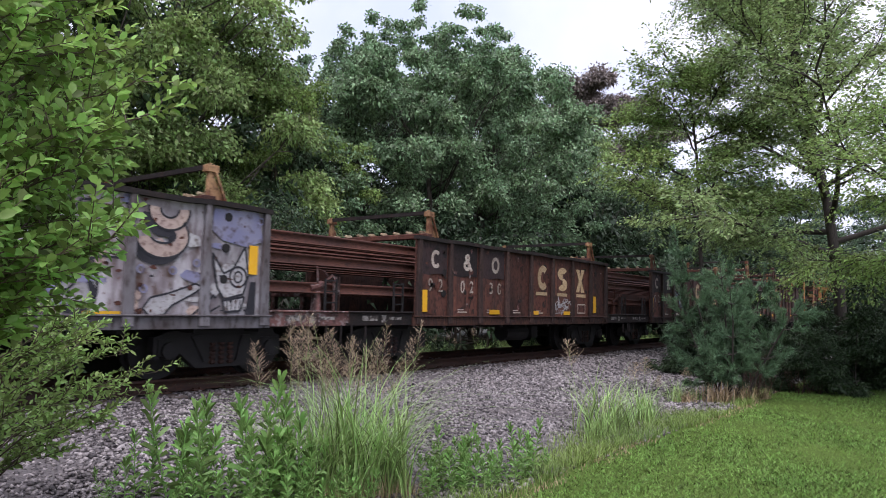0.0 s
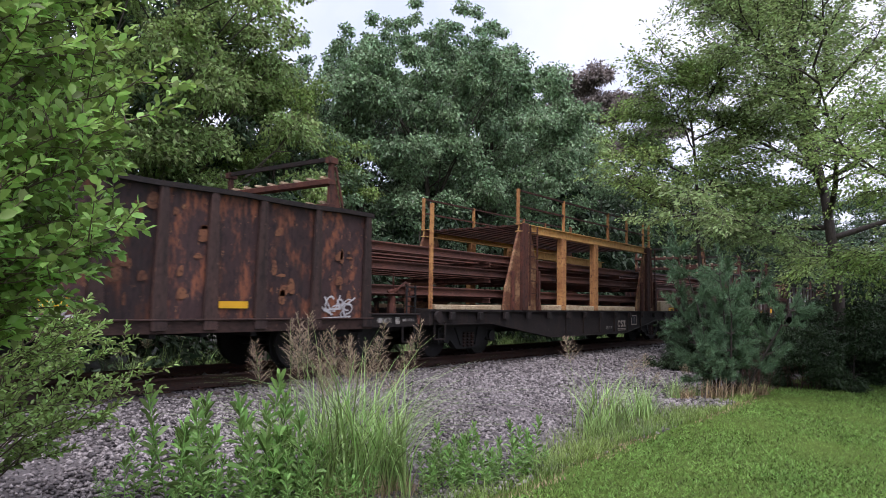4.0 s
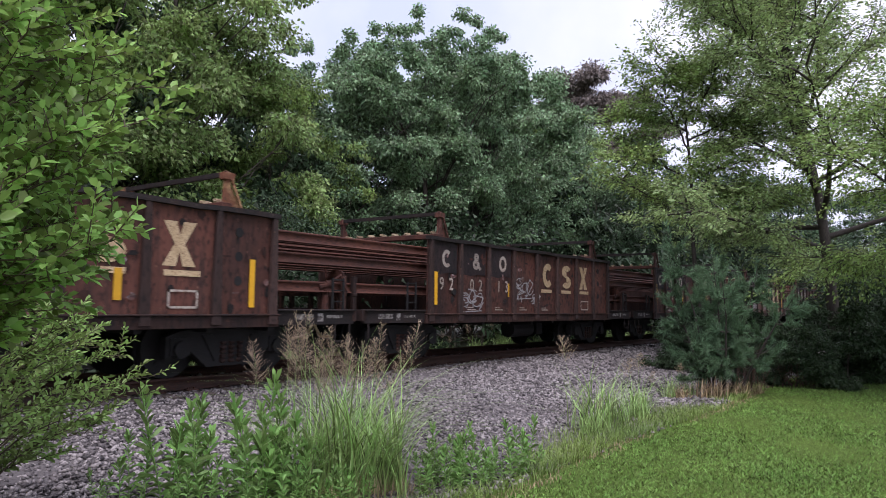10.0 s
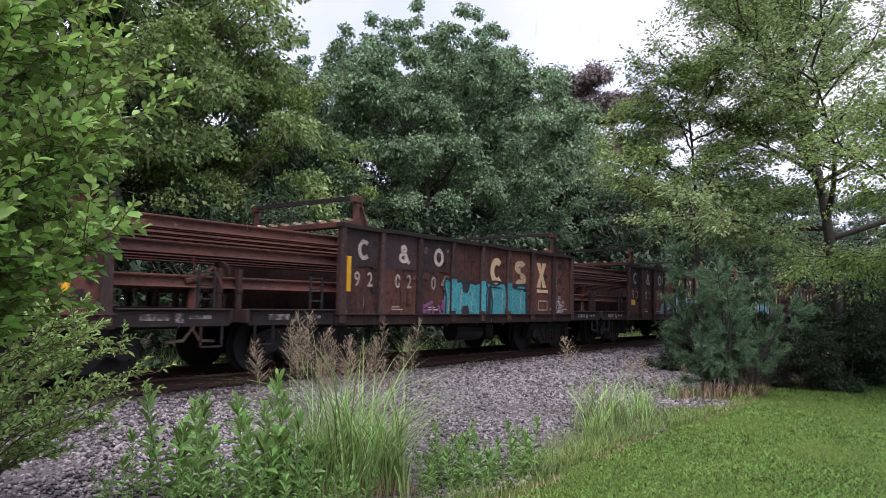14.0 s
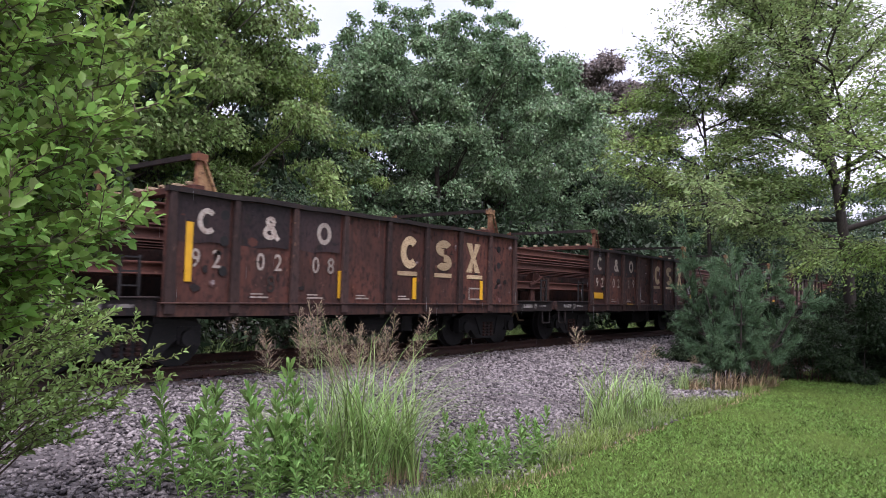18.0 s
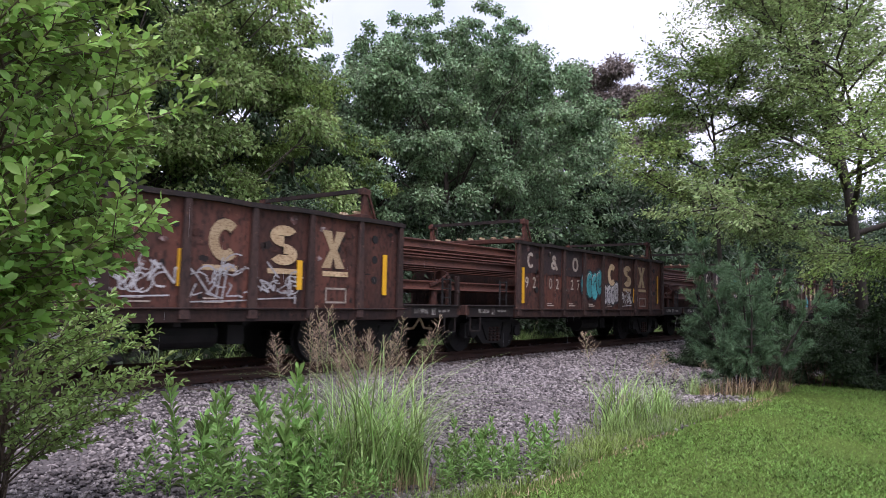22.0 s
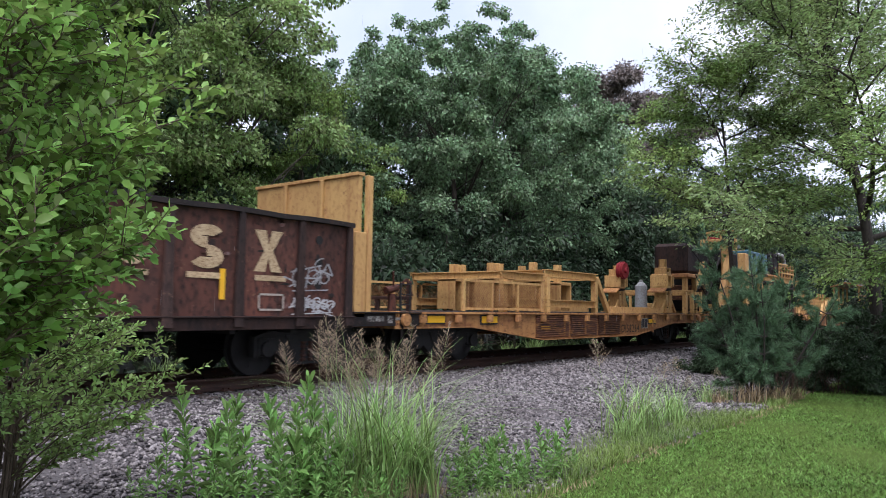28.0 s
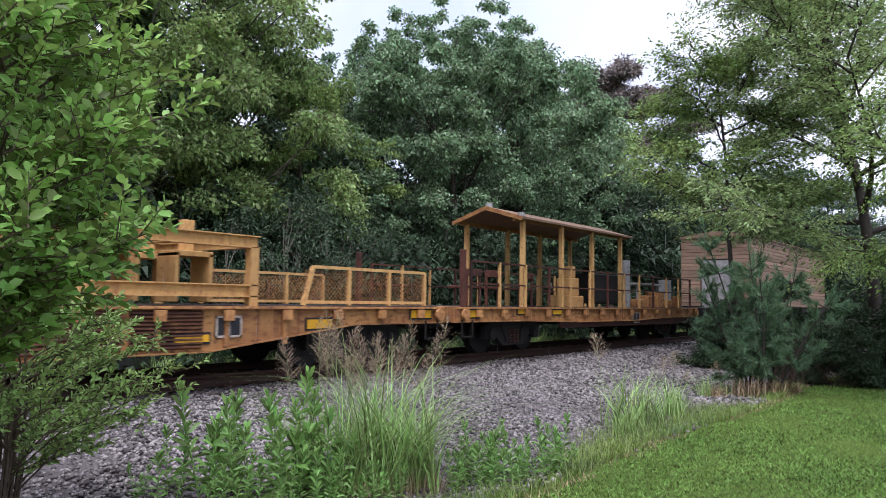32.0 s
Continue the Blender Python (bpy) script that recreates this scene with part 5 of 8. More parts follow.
def make_gondola(label, n, p, zt, zb, side="brown_steel", odd=None, odd_mat="red_steel", stake_w=0.08, racks=(0.55, 7.75), rack_h=0.5, rack_plate="brown_red", tiers=1, platform=1.75, trucks=None, stakes=None):
    """An open gondola car with cut-away ends; x = 0 at the first stake, z = 0 on the rails."""
    car = thing("gondola_car", label, "railway car", group="cars of the rail train")
    rng = random.Random(n * 7 + len(label))
    stakes = stakes or [p * i for i in range(n + 1)]
    length = stakes[-1]
    shapes = {}
    for v in range(3):
        bm = bmesh.new()
        bmesh.ops.create_grid(bm, x_segments=6, y_segments=6, size=0.5)
        for q in bm.verts:
            x, z = q.co.x, q.co.y
            edge = max(0, 1 - (2 * abs(x)) ** 4) * max(0, 1 - (2 * abs(z)) ** 4)
            q.co = Vector((x * p, 0.018 * edge * math.sin(x * 5 + v * 2) * math.cos(z * 4 + v), z * (zt - zb - 0.1)))
        ext = bmesh.ops.extrude_face_region(bm, geom=bm.faces[:])
        bmesh.ops.translate(bm, verts=[e for e in ext["geom"] if isinstance(e, bmesh.types.BMVert)], vec=(0, 0.012, 0))
        shapes[v] = finish(bm, "side_panel", M[side])
    odd_mesh = shapes[0].copy()
    odd_mesh.materials.clear()
    odd_mesh.materials.append(M[odd_mat])
    bm = bmesh.new()
    w = stake_w
    prism(bm, [(-w, zb), (w, zb), (w * 0.55, zt - 0.05), (-w * 0.55, zt - 0.05)], -0.065, 0.0)
    stake = finish(bm, "stake", M["stake_steel"], 0.006)
    for sgn in (-1, 1):
        for i in range(n):
            me = odd_mesh if odd is not None and i in odd and sgn < 0 else shapes[rng.randrange(3)]
            part("side_panel", me, None, car, at=pose((stakes[i] + stakes[i + 1]) / 2, sgn * (HW - 0.012), (zt + zb) / 2) @ Matrix.Diagonal(((stakes[i + 1] - stakes[i]) / p, 1, 1, 1)))
        for i in range(n + 1):
            x = min(max(stakes[i], w), length - w)
            part("stake", stake, None, car, at=pose(x, sgn * HW, 0, 0, 0, 0 if sgn < 0 else 180))
        bm = bmesh.new()
        k = 18
        last = None
        for i in range(k + 1):
            x, z = length * i / k, zt + 0.009 * math.sin(i * 1.9 + n) + rng.uniform(-0.006, 0.006)
            ring = [bm.verts.new((x, sgn * (HW + a), z + b)) for a, b in ((-0.06, -0.07), (0.075, -0.07), (0.075, 0.0), (-0.06, 0.0))]
            if last:
                for j in range(4):
                    bm.faces.new((last[j], ring[j], ring[(j + 1) % 4], last[(j + 1) % 4]))
            else:
                bm.faces.new(ring)
            last = ring
        bm.faces.new(last[::-1])
        part("top_chord", bm, M["dark_steel"], car)
        bm = bmesh.new()
        box(bm, -0.05, length + 0.05, sgn * (HW - 0.09), sgn * (HW + 0.03), zb - 0.04, zb + 0.13)
        box(bm, -0.05, length + 0.05, sgn * (HW - 0.03), sgn * (HW + 0.075), zb + 0.13, zb + 0.155)
        part("side_sill", bm, M[side], car, bevel=0.006)
        for x0, x1 in ((-platform, -0.05), (length + 0.05, length + platform)):
            bm = bmesh.new()
            box(bm, x0, x1, sgn * (HW - 0.12), sgn * (HW - 0.02), zb - 0.02, zb + 0.2)
            box(bm, x0, x1, sgn * (HW - 0.12), sgn * (HW + 0.03), zb + 0.2, zb + 0.225)
            part("end_sill", bm, M["dark_steel"], car, bevel=0.006)
            if sgn < 0:
                mid = (x0 + x1) / 2
                flat_shape("worn_stencil", rect(mid - 0.5, mid - 0.1, zb + 0.06, zb + 0.15) + rect(mid, mid + 0.12, zb + 0.03, zb + 0.16) + rect(mid + 0.2, mid + 0.55, zb + 0.08, zb + 0.13), car, "worn_white", y=-HW + 0.02)
                bm = bmesh.new()
                for lx in (mid + 0.35, mid + 0.6):
                    beam(bm, (lx, -HW + 0.05, zb + 0.2), (lx, -HW + 0.05, zb + 0.75), 0.03)
                for k in range(3):
                    beam(bm, (mid + 0.35, -HW + 0.05, zb + 0.36 + k * 0.18), (mid + 0.6, -HW + 0.05, zb + 0.36 + k * 0.18), 0.022)
                part("grab_ladder", bm, M["black_steel"], car)
    bm = bmesh.new()
    box(bm, -0.02, length + 0.02, -HW + 0.1, HW - 0.1, zb + 0.02, zb + 0.1)
    part("floor", bm, M["dark_steel"], car)
    bm = bmesh.new()
    box(bm, -platform + 0.05, length + platform - 0.05, -0.3, 0.3, zb - 0.1, zb + 0.02)
    part("centre_sill", bm, M["black_steel"], car)
    bm = bmesh.new()
    box(bm, -0.05, 0.05, -HW + 0.1, HW - 0.1, zb - 0.1, zb + 0.015)
    bearer = finish(bm, "cross_bearer", M["black_steel"])
    for i in range(n + 1):
        part("cross_bearer", bearer, None, car, at=(stakes[i], 0, 0))
    for x, sgn in ((-platform, -1), (length + platform, 1)):
        bm = bmesh.new()
        box(bm, x - 0.06, x + 0.06, -HW + 0.02, HW - 0.02, zb + 0.02, zb + 0.22)
        for k in range(4):
            y = -1.2 + k * 0.8
            box(bm, x - 0.04, x + 0.04, y - 0.04, y + 0.04, zb + 0.22, zb + (0.8, 0.5, 0.62, 0.7)[k])
        box(bm, x - 0.045, x + 0.045, -1.25, 1.25, zb + 0.45, zb + 0.51)
        part("end_stand", bm, M[side], car, bevel=0.006)
        bm = bmesh.new()
        box(bm, min(x, x - sgn * platform), max(x, x - sgn * platform), -HW + 0.12, HW - 0.12, zb + 0.14, zb + 0.18)
        part("end_deck", bm, M["black_steel"], car)
        part("coupler", SHARED["coupler"], None, car, at=pose(x - sgn * 0.05, 0, 0, 0, 0, 0 if sgn < 0 else 180))
        add_stirrup(car, x - sgn * 0.28, zb - 0.3, zb)
        bm = bmesh.new()
        rod(bm, (x + sgn * 0.05, -0.85, zb + 0.7), (x + sgn * 0.1, -0.85, zb + 0.7), 0.23, seg=18)
        rod(bm, (x + sgn * 0.05, -0.85, zb + 0.2), (x + sgn * 0.06, -0.85, zb + 0.7), 0.03)
        if sgn < 0:
            part("hand_brake", bm, M["rail_rust"], car)
        else:
            bm.free()
        bm = bmesh.new()
        for a, b in (((x + sgn * 0.1, -0.35, zb + 0.0), (x + sgn * 0.32, -0.33, zb - 0.28)), ((x + sgn * 0.32, -0.33, zb - 0.28), (x + sgn * 0.6, -0.3, zb - 0.3))):
            rod(bm, a, b, 0.025, seg=6)
        part("air_hose", bm, M["pale_yellow"], car)
        bm = bmesh.new()
        ex = x - sgn * 0.35
        rod(bm, (ex, -1.1, zb + 0.18), (ex, -1.1, zb + 0.55), 0.09, 0.07, seg=10)
        rod(bm, (ex - 0.16, -1.1, zb + 0.6), (ex + 0.12, -1.1, zb + 0.66), 0.07, seg=10)
        beam(bm, (ex, -1.14, zb + 0.62), (ex + 0.2, -1.28, zb + 0.82), 0.035)
        beam(bm, (ex + 0.2, -1.28, zb + 0.82), (ex + 0.34, -1.3, zb + 0.52), 0.028)
        beam(bm, (ex + 0.02, -1.12, zb + 0.6), (ex - 0.08, -1.2, zb + 0.95), 0.03)
        if sgn > 0:
            part("brake_gear", bm, M["red_steel"], car, "rusty hand brake gear")
        else:
            bm.free()
    for x in trucks or (-0.2, length - 0.45):
        add_truck(car, x)
    for x in racks:
        add_rack(car, x, zt, rack_h, plate=rack_plate, tiers=tiers)
    bm = bmesh.new()
    for x in (0.55 * length,):
        rod(bm, (x - 0.5, -0.75, zb - 0.25), (x + 0.5, -0.75, zb - 0.25), 0.2, seg=12)
        box(bm, x + 0.7, x + 1.0, -0.9, -0.6, zb - 0.4, zb - 0.05)
    part("brake_cylinder", bm, M["black_steel"], car)
    return car


def mark_a(car, number, bars, holes=True, rng=None, worn=0, plain=False):
    """The old painted marks of the brown cars: rings, numbers and big cream shapes; bars: yellow strips (x, z, w, h)."""
    p = 1.075
    if not plain:
        for i in range(3):
            flat_shape("dark_repaint", [[(p * i + 0.1, 1.74), (p * i + 0.4, 1.71), (p * i + 0.7, 1.75), (p * i + 0.98, 1.73), (p * i + 0.98, 2.37), (p * i + 0.1, 2.37)]], car, "plum_steel", y=-HW + 0.003)
        for kind, i in (("open_ring", 0), ("knot", 1), ("ring", 2)):
            flat_shape("painted_mark", emblem(kind, p * i + 0.62, 2.03, 0.31, 0.36, 0.075), car, "white_letters")
        for i in range(3):
            write(number[2 * i:2 * i + 2], car, p * i + 0.46, 1.40, 0.25, "white_letters", step=1.3)
        for kind, i in (("open_ring", 4), ("double_bend", 5), ("cross", 6)):
            flat_shape("painted_emblem", emblem(kind, p * i + {4: 0.61, 5: 0.56, 6: 0.49}[i], 1.86, 0.52, 0.6, 0.155), car, "cream_letters")
            flat_shape("painted_bar", rect(p * i + 0.27, p * i + 0.82, 1.43, 1.51), car, "cream_letters")
        flat_shape("stencil_box", rect(p * 6 + 0.34, p * 6 + 0.8, 1.0, 1.03) + rect(p * 6 + 0.34, p * 6 + 0.8, 1.22, 1.25) + rect(p * 6 + 0.34, p * 6 + 0.37, 1.0, 1.25) + rect(p * 6 + 0.77, p * 6 + 0.8, 1.0, 1.25), car, "white_letters")
        for i in range(1, 5):
            flat_shape("stencil", rect(p * i + 0.3, p * i + 0.62, 0.99, 1.015) + rect(p * i + 0.3, p * i + 0.52, 1.04, 1.06), car, "white_letters")
    r = random.Random(int(number))
    for mat, count in (("red_steel", 26), ("dark_steel", 34), ("pink_rust", 12)):
        spots = []
        for _ in range(count):
            x, z = p * r.randrange(8) + r.uniform(0.15, 0.95), r.uniform(0.95, 2.33)
            w, h = r.uniform(0.02, 0.11), r.uniform(0.015, 0.09)
            spots.append([(x + w * r.uniform(0.5, 1.2) * math.cos(t), z + h * r.uniform(0.5, 1.2) * math.sin(t)) for t in np.linspace(0, 5.4, 7)])
        flat_shape("rust_patch", spots, car, mat, y=-HW + 0.001)
    for x, z, w, h in bars:
        bm = bmesh.new()
        box(bm, x, x + w, -HW - 0.012, -HW - 0.002, z, z + h)
        part("reflective_strip", bm, M["reflector_yellow"], car, "bright yellow reflective strip")
    if holes:
        for x, z in ((0.9, 2.14), (0.9, 1.78), (0.9, 1.36), (7.9, 2.1), (7.9, 1.75), (7.9, 1.4)):
            bm = bmesh.new()
            rod(bm, (x, -HW - 0.004, z), (x, -HW + 0.03, z), 0.07, seg=14)
            part("drain_hole", bm, M["black_steel"], car)

CARS = []  # (car, x at the clip's start)


def put(car, start):
    car.matrix_basis = Matrix.Translation((start, TRACK_Y, 0))
    CARS.append((car, start))
    return car



# per car: number, yellow strips (x, z, width, height), graffiti (kind, x0, x1, z0, z1)
TALL, LOW = (0.2, 1.0, 0.1, 0.95), 0.96
PLAIN_BARS = [TALL, (2.9, 1.4, 0.09, 0.4), (5.0, 1.2, 0.1, 0.42), (8.05, 1.2, 0.08, 0.8)]
BROWN_CARS = [
    (10.35, "920230", [(0.2, 1.0, 0.16, 0.42), (2.55, LOW, 0.4, 0.1), (4.35, LOW, 0.35, 0.09), (6.0, LOW, 0.35, 0.09), (7.75, 1.02, 0.16, 0.45)], [("tag", 5.5, 6.4, 1.05, 1.38)]),
    (22.35, "920202", [(0.2, 1.1, 0.1, 0.45), (3.35, 1.05, 0.11, 0.4), (6.2, 1.1, 0.09, 0.32), (8.1, 1.05, 0.09, 0.75)], [("pale", 2.2, 3.2, 1.15, 2.0), ("tag", 7.5, 8.0, 1.2, 1.55)]),
    (93.9, "920231", [(0.22, 1.7, 0.1, 0.36), (2.5, 1.05, 0.12, 0.5), (4.1, 1.05, 0.12, 0.5), (6.05, 1.1, 0.1, 0.4), (8.1, 1.02, 0.09, 0.7)], [("tag", 2.7, 3.9, 1.5, 1.95), ("tag", 1.9, 2.9, 0.95, 1.35), ("pink", 4.4, 5.3, 1.1, 1.5)]),
    (106.26, "920213", [(0.2, 1.1, 0.11, 0.65), (3.0, 1.3, 0.04, 0.3)], [("tag", 1.1, 1.9, 1.0, 1.45), ("tag", 3.3, 4.1, 1.3, 1.8), ("tag", 4.1, 4.5, 1.2, 1.4)]),
    (118.62, "920210", [(0.2, 1.05, 0.1, 0.85), (2.9, 1.1, 0.1, 0.45), (5.85, 1.15, 0.1, 0.42), (8.15, 1.3, 0.07, 0.2)], []),
    (130.85, "920206", [(0.16, 1.02, 0.1, 0.96), (2.98, 1.42, 0.09, 0.42), (4.5, 1.35, 0.1, 0.36), (8.0, 1.15, 0.08, 0.6)], [("tag", 1.1, 2.2, 1.0, 1.45), ("tag", 3.3, 4.1, 1.15, 1.6)]),
    (143.3, "920204", [(0.2, 1.3, 0.1, 0.6)], [("teal", 3.0, 6.2, 0.88, 1.62), ("tag", 7.45, 8.1, 1.0, 1.3), ("purple", 2.1, 3.0, 0.85, 1.2)]),
    (155.65, "920220", [(0.2, 1.2, 0.4, 0.16), (7.9, 1.0, 0.3, 0.12)], [("blue", 3.3, 6.4, 0.85, 1.5)]),
    (168.0, "920223", [(0.16, 1.02, 0.1, 0.9), (2.15, 0.9, 0.18, 0.1), (8.1, 1.1, 0.08, 0.8)], [("blue", 2.6, 6.4, 0.85, 1.75)]),
    (180.35, "920208", [(0.3, 1.2, 0.1, 0.8), (3.1, 1.0, 0.1, 0.45), (5.0, 1.0, 0.1, 0.4), (7.2, 1.0, 0.09, 0.4)], []),
    (192.7, "920219", [(0.28, 1.08, 0.55, 0.16), (2.5, 0.84, 0.42, 0.1), (4.9, 0.84, 0.42, 0.1), (8.0, 1.1, 0.4, 0.16)], [("tag", 7.7, 8.15, 1.35, 1.7)]),
    (205.05, "920216", [(0.25, 1.1, 0.5, 0.16), (2.55, 0.9, 0.36, 0.1), (5.45, 0.92, 0.36, 0.1), (7.9, 1.08, 0.36, 0.1)], [("tag", 5.35, 6.0, 0.95, 1.42)]),
    (217.4, "920224", [(0.2, 1.2, 0.1, 0.5), (4.2, 1.2, 0.12, 0.5), (6.2, 1.2, 0.1, 0.45), (8.1, 1.15, 0.1, 0.7)], [("tag", 3.1, 4.1, 1.1, 1.55), ("tag", 4.4, 5.35, 1.05, 1.6), ("tag", 5.5, 6.2, 1.1, 1.4)]),
    (229.8, "920227", [(0.25, 1.05, 0.1, 0.8), (2.1, 1.05, 0.1, 0.45), (6.35, 1.1, 0.1, 0.42), (8.15, 1.1, 0.08, 0.85)], [("throw", 3.15, 4.25, 1.2, 1.95), ("white", 4.35, 5.3, 1.05, 1.65), ("tag", 5.4, 6.2, 1.05, 1.4)]),
    (242.15, "920203", [(0.2, 1.02, 0.11, 0.96), (2.25, 1.15, 0.1, 0.3), (4.2, 1.15, 0.09, 0.45), (1.15, 1.3, 0.22, 0.12)], [("scrawl", 3.25, 4.1, 1.75, 2.15), ("tag", 3.4, 4.1, 1.1, 1.55), ("tag", 4.35, 5.1, 1.65, 1.85)]),
    (254.5, "920214", [(0.2, 1.02, 0.1, 0.7), (5.5, 1.55, 0.08, 0.3), (8.1, 1.15, 0.08, 0.75)], [("tag", 3.35, 4.2, 1.9, 2.25), ("scrawl", 4.4, 5.3, 1.15, 1.6), ("tag", 7.4, 8.0, 1.25, 1.6)]),
    (266.9, "920209", [(0.15, 1.02, 0.1, 0.8), (8.2, 1.1, 0.07, 0.7)], [("scrawl", 2.6, 3.1, 1.6, 1.8), ("scrawl", 4.3, 5.0, 1.05, 1.35)]),
    (279.25, "920221", [(4.2, 1.35, 0.1, 0.3), (6.15, 1.15, 0.08, 0.42)], [("tag", 0.35, 1.3, 1.15, 1.5), ("scrawl", 2.1, 3.2, 1.05, 1.9), ("tag", 7.4, 8.1, 1.35, 1.75), ("tag", 7.4, 8.2, 1.0, 1.2)]),
]


SHORT_NUMBERS = {"920230": ("17", 1), "920202": ("12", 1), "920231": ("15", 1), "920210": ("13", 2), "920204": ("11", 1), "920208": ("8", 1), "920216": ("6", 1), "920203": ("3", 1), "920214": ("2", 1)}


def painted_block(car, x0, x1, z0, z1, mat, second, rng, waves=False):
    """A broad sprayed piece of block letters over panels and stakes, with dark edges and cuts."""
    n = 12
    top = [(x0 + (x1 - x0) * i / n, z1 - (0.1 if i % 3 == 1 else 0.0) + rng.uniform(-0.03, 0.04)) for i in range(n + 1)]
    foot = [(x1 + 0.04, z0), (x0 - (0.55 if waves else 0.05), z0)] + ([(x0 - 0.45, z0 + 0.3), (x0 - 0.05, z0 + 0.55)] if waves else [])
    flat_shape("graffiti", [top + foot], car, mat)
    for i in range(9):
        x = 1.075 * i
        if x0 < x < x1:
            flat_shape("graffiti", rect(x - 0.088, x + 0.088, z0 + 0.1, min(z1, 2.2)), car, mat, y=-HW - 0.063)
    half = (x0 + x1) / 2
    flat_shape("graffiti", rect(half + 0.1, x1 - 0.12, z0 + 0.08, z1 - 0.14), car, second if waves else mat, y=-HW - 0.002)
    dark = [q for a, b in zip(top, top[1:]) for q in stripe(*a, *b, 0.045)]
    dark += [[(half - 0.08, z0), (half + 0.06, z0), (half + 0.1, z1 - 0.1), (half - 0.02, z1 - 0.1)], [(x1 - 0.02, z0), (x1 + 0.1, z0), (x1 + 0.06, z1), (x1 - 0.04, z1)]]
    for cx in (x0 + (half - x0) * 0.45, half + (x1 - half) * 0.5):
        for z, s in ((z0, 1), (z1 - 0.05, -1)):
            dark.append([(cx - 0.16, z), (cx + 0.16, z), (cx + 0.07, z + s * (z1 - z0) * 0.3), (cx - 0.1, z + s * (z1 - z0) * 0.27)])
    for xa, xb in ((x0 + (0.75 if waves else 0), half - 0.1), (half + 0.1, x1)):
        loop = rounded([(xa, z0), (xa + 0.03, (z0 + z1) / 2), (xa, z1), ((xa + xb) / 2, z1 - 0.04), (xb, z1 - 0.06), (xb - 0.02, (z0 + z1) / 2), (xb, z0)], False, 3)
        dark += [q for p, r in zip(loop, loop[1:]) for q in stripe(*p, *r, 0.05)]
    flat_shape("graffiti", dark, car, "black_spray", y=-HW - 0.004)
    light = []
    for k in range(8):
        x = x0 + (x1 - x0) * (k + 0.3) / 8
        light += stripe(x, z0 + 0.1, x + 0.05, z1 - 0.2, 0.03)
    flat_shape("graffiti", light, car, "white_spray", y=-HW - 0.003)
    if waves:
        lines = []
        for k in range(54):
            cx, cz = rng.uniform(x0 + 0.1, x1 - 0.2), rng.uniform(z0 + 0.12, z1 - 0.15)
            a = rng.uniform(0, 360)
            lines += arc(cx, cz, rng.uniform(0.12, 0.3), rng.uniform(0.06, 0.16), a, a + rng.uniform(120, 300), 0.022, 10)
        flat_shape("graffiti", lines, car, "black_spray", y=-HW - 0.006)


def bubble(car, x0, x1, z0, z1, mat, rng):
    """A sprayed cluster of swollen shapes with a dark edge."""
    edge, inner = [], []
    n = 4
    for i in range(n):
        cx, cz = x0 + (x1 - x0) * (i + 0.5) / n, (z0 + z1) / 2 + rng.uniform(-0.06, 0.06)
        rx, rz = (x1 - x0) / n * 0.78, (z1 - z0) * rng.uniform(0.4, 0.5)
        flat_shape("graffiti", [[(cx + (rx + 0.05) * math.cos(t), cz + (rz + 0.05) * math.sin(t)) for t in np.linspace(0, 6.0, 18)]], car, "black_spray", y=-HW + 0.001)
        flat_shape("graffiti", [[(cx + rx * math.cos(t), cz + rz * math.sin(t)) for t in np.linspace(0, 6.0, 18)]], car, mat, y=-HW - 0.001 - 0.0005 * i)
        a = rng.uniform(0, 360)
        edge += arc(cx, cz, rx, rz, 90, 270, 0.03, 10) + arc(cx + 0.03, cz, rx * 0.45, rz * 0.45, a, a + 220, 0.028, 8)
        inner += arc(cx - 0.03, cz + 0.03, rx * 0.7, rz * 0.75, 60, 150, 0.02, 6)
    flat_shape("graffiti", edge, car, "black_spray", y=-HW - 0.006)
    flat_shape("graffiti", inner, car, "fresh_white", y=-HW - 0.007)


def add_graffiti(car, kind, x0, x1, z0, z1, rng):
    if kind == "tag":
        tag(car, x0, x1, z0, z1, "white_spray", rng)
    elif kind == "scrawl":
        tag(car, x0, x1, z0, z1, "teal_spray", rng, 0.045)
    elif kind == "pale":
        spray(car, x0, x1, z0, z1, "blue_spray", rng, 10, 0.02)
    elif kind == "pink":
        spray(car, x0, x1, z0, z1, "pink_spray", rng, 5, 0.05)
    elif kind == "purple":
        spray(car, x0, x1, z0, z1, "purple_spray", rng, 6, 0.07)
    elif kind == "teal":
        painted_block(car, x0, x1, z0, z1, "teal_spray", "blue_spray", rng)
    elif kind == "blue":
        painted_block(car, x0, x1, z0, z1, "blue_spray", "teal_spray", rng, True)
    elif kind == "throw":
        bubble(car, x0, x1, z0, z1, "teal_spray", rng)
    elif kind == "white":
        bubble(car, x0, x1, z0, z1, "white_spray", rng)


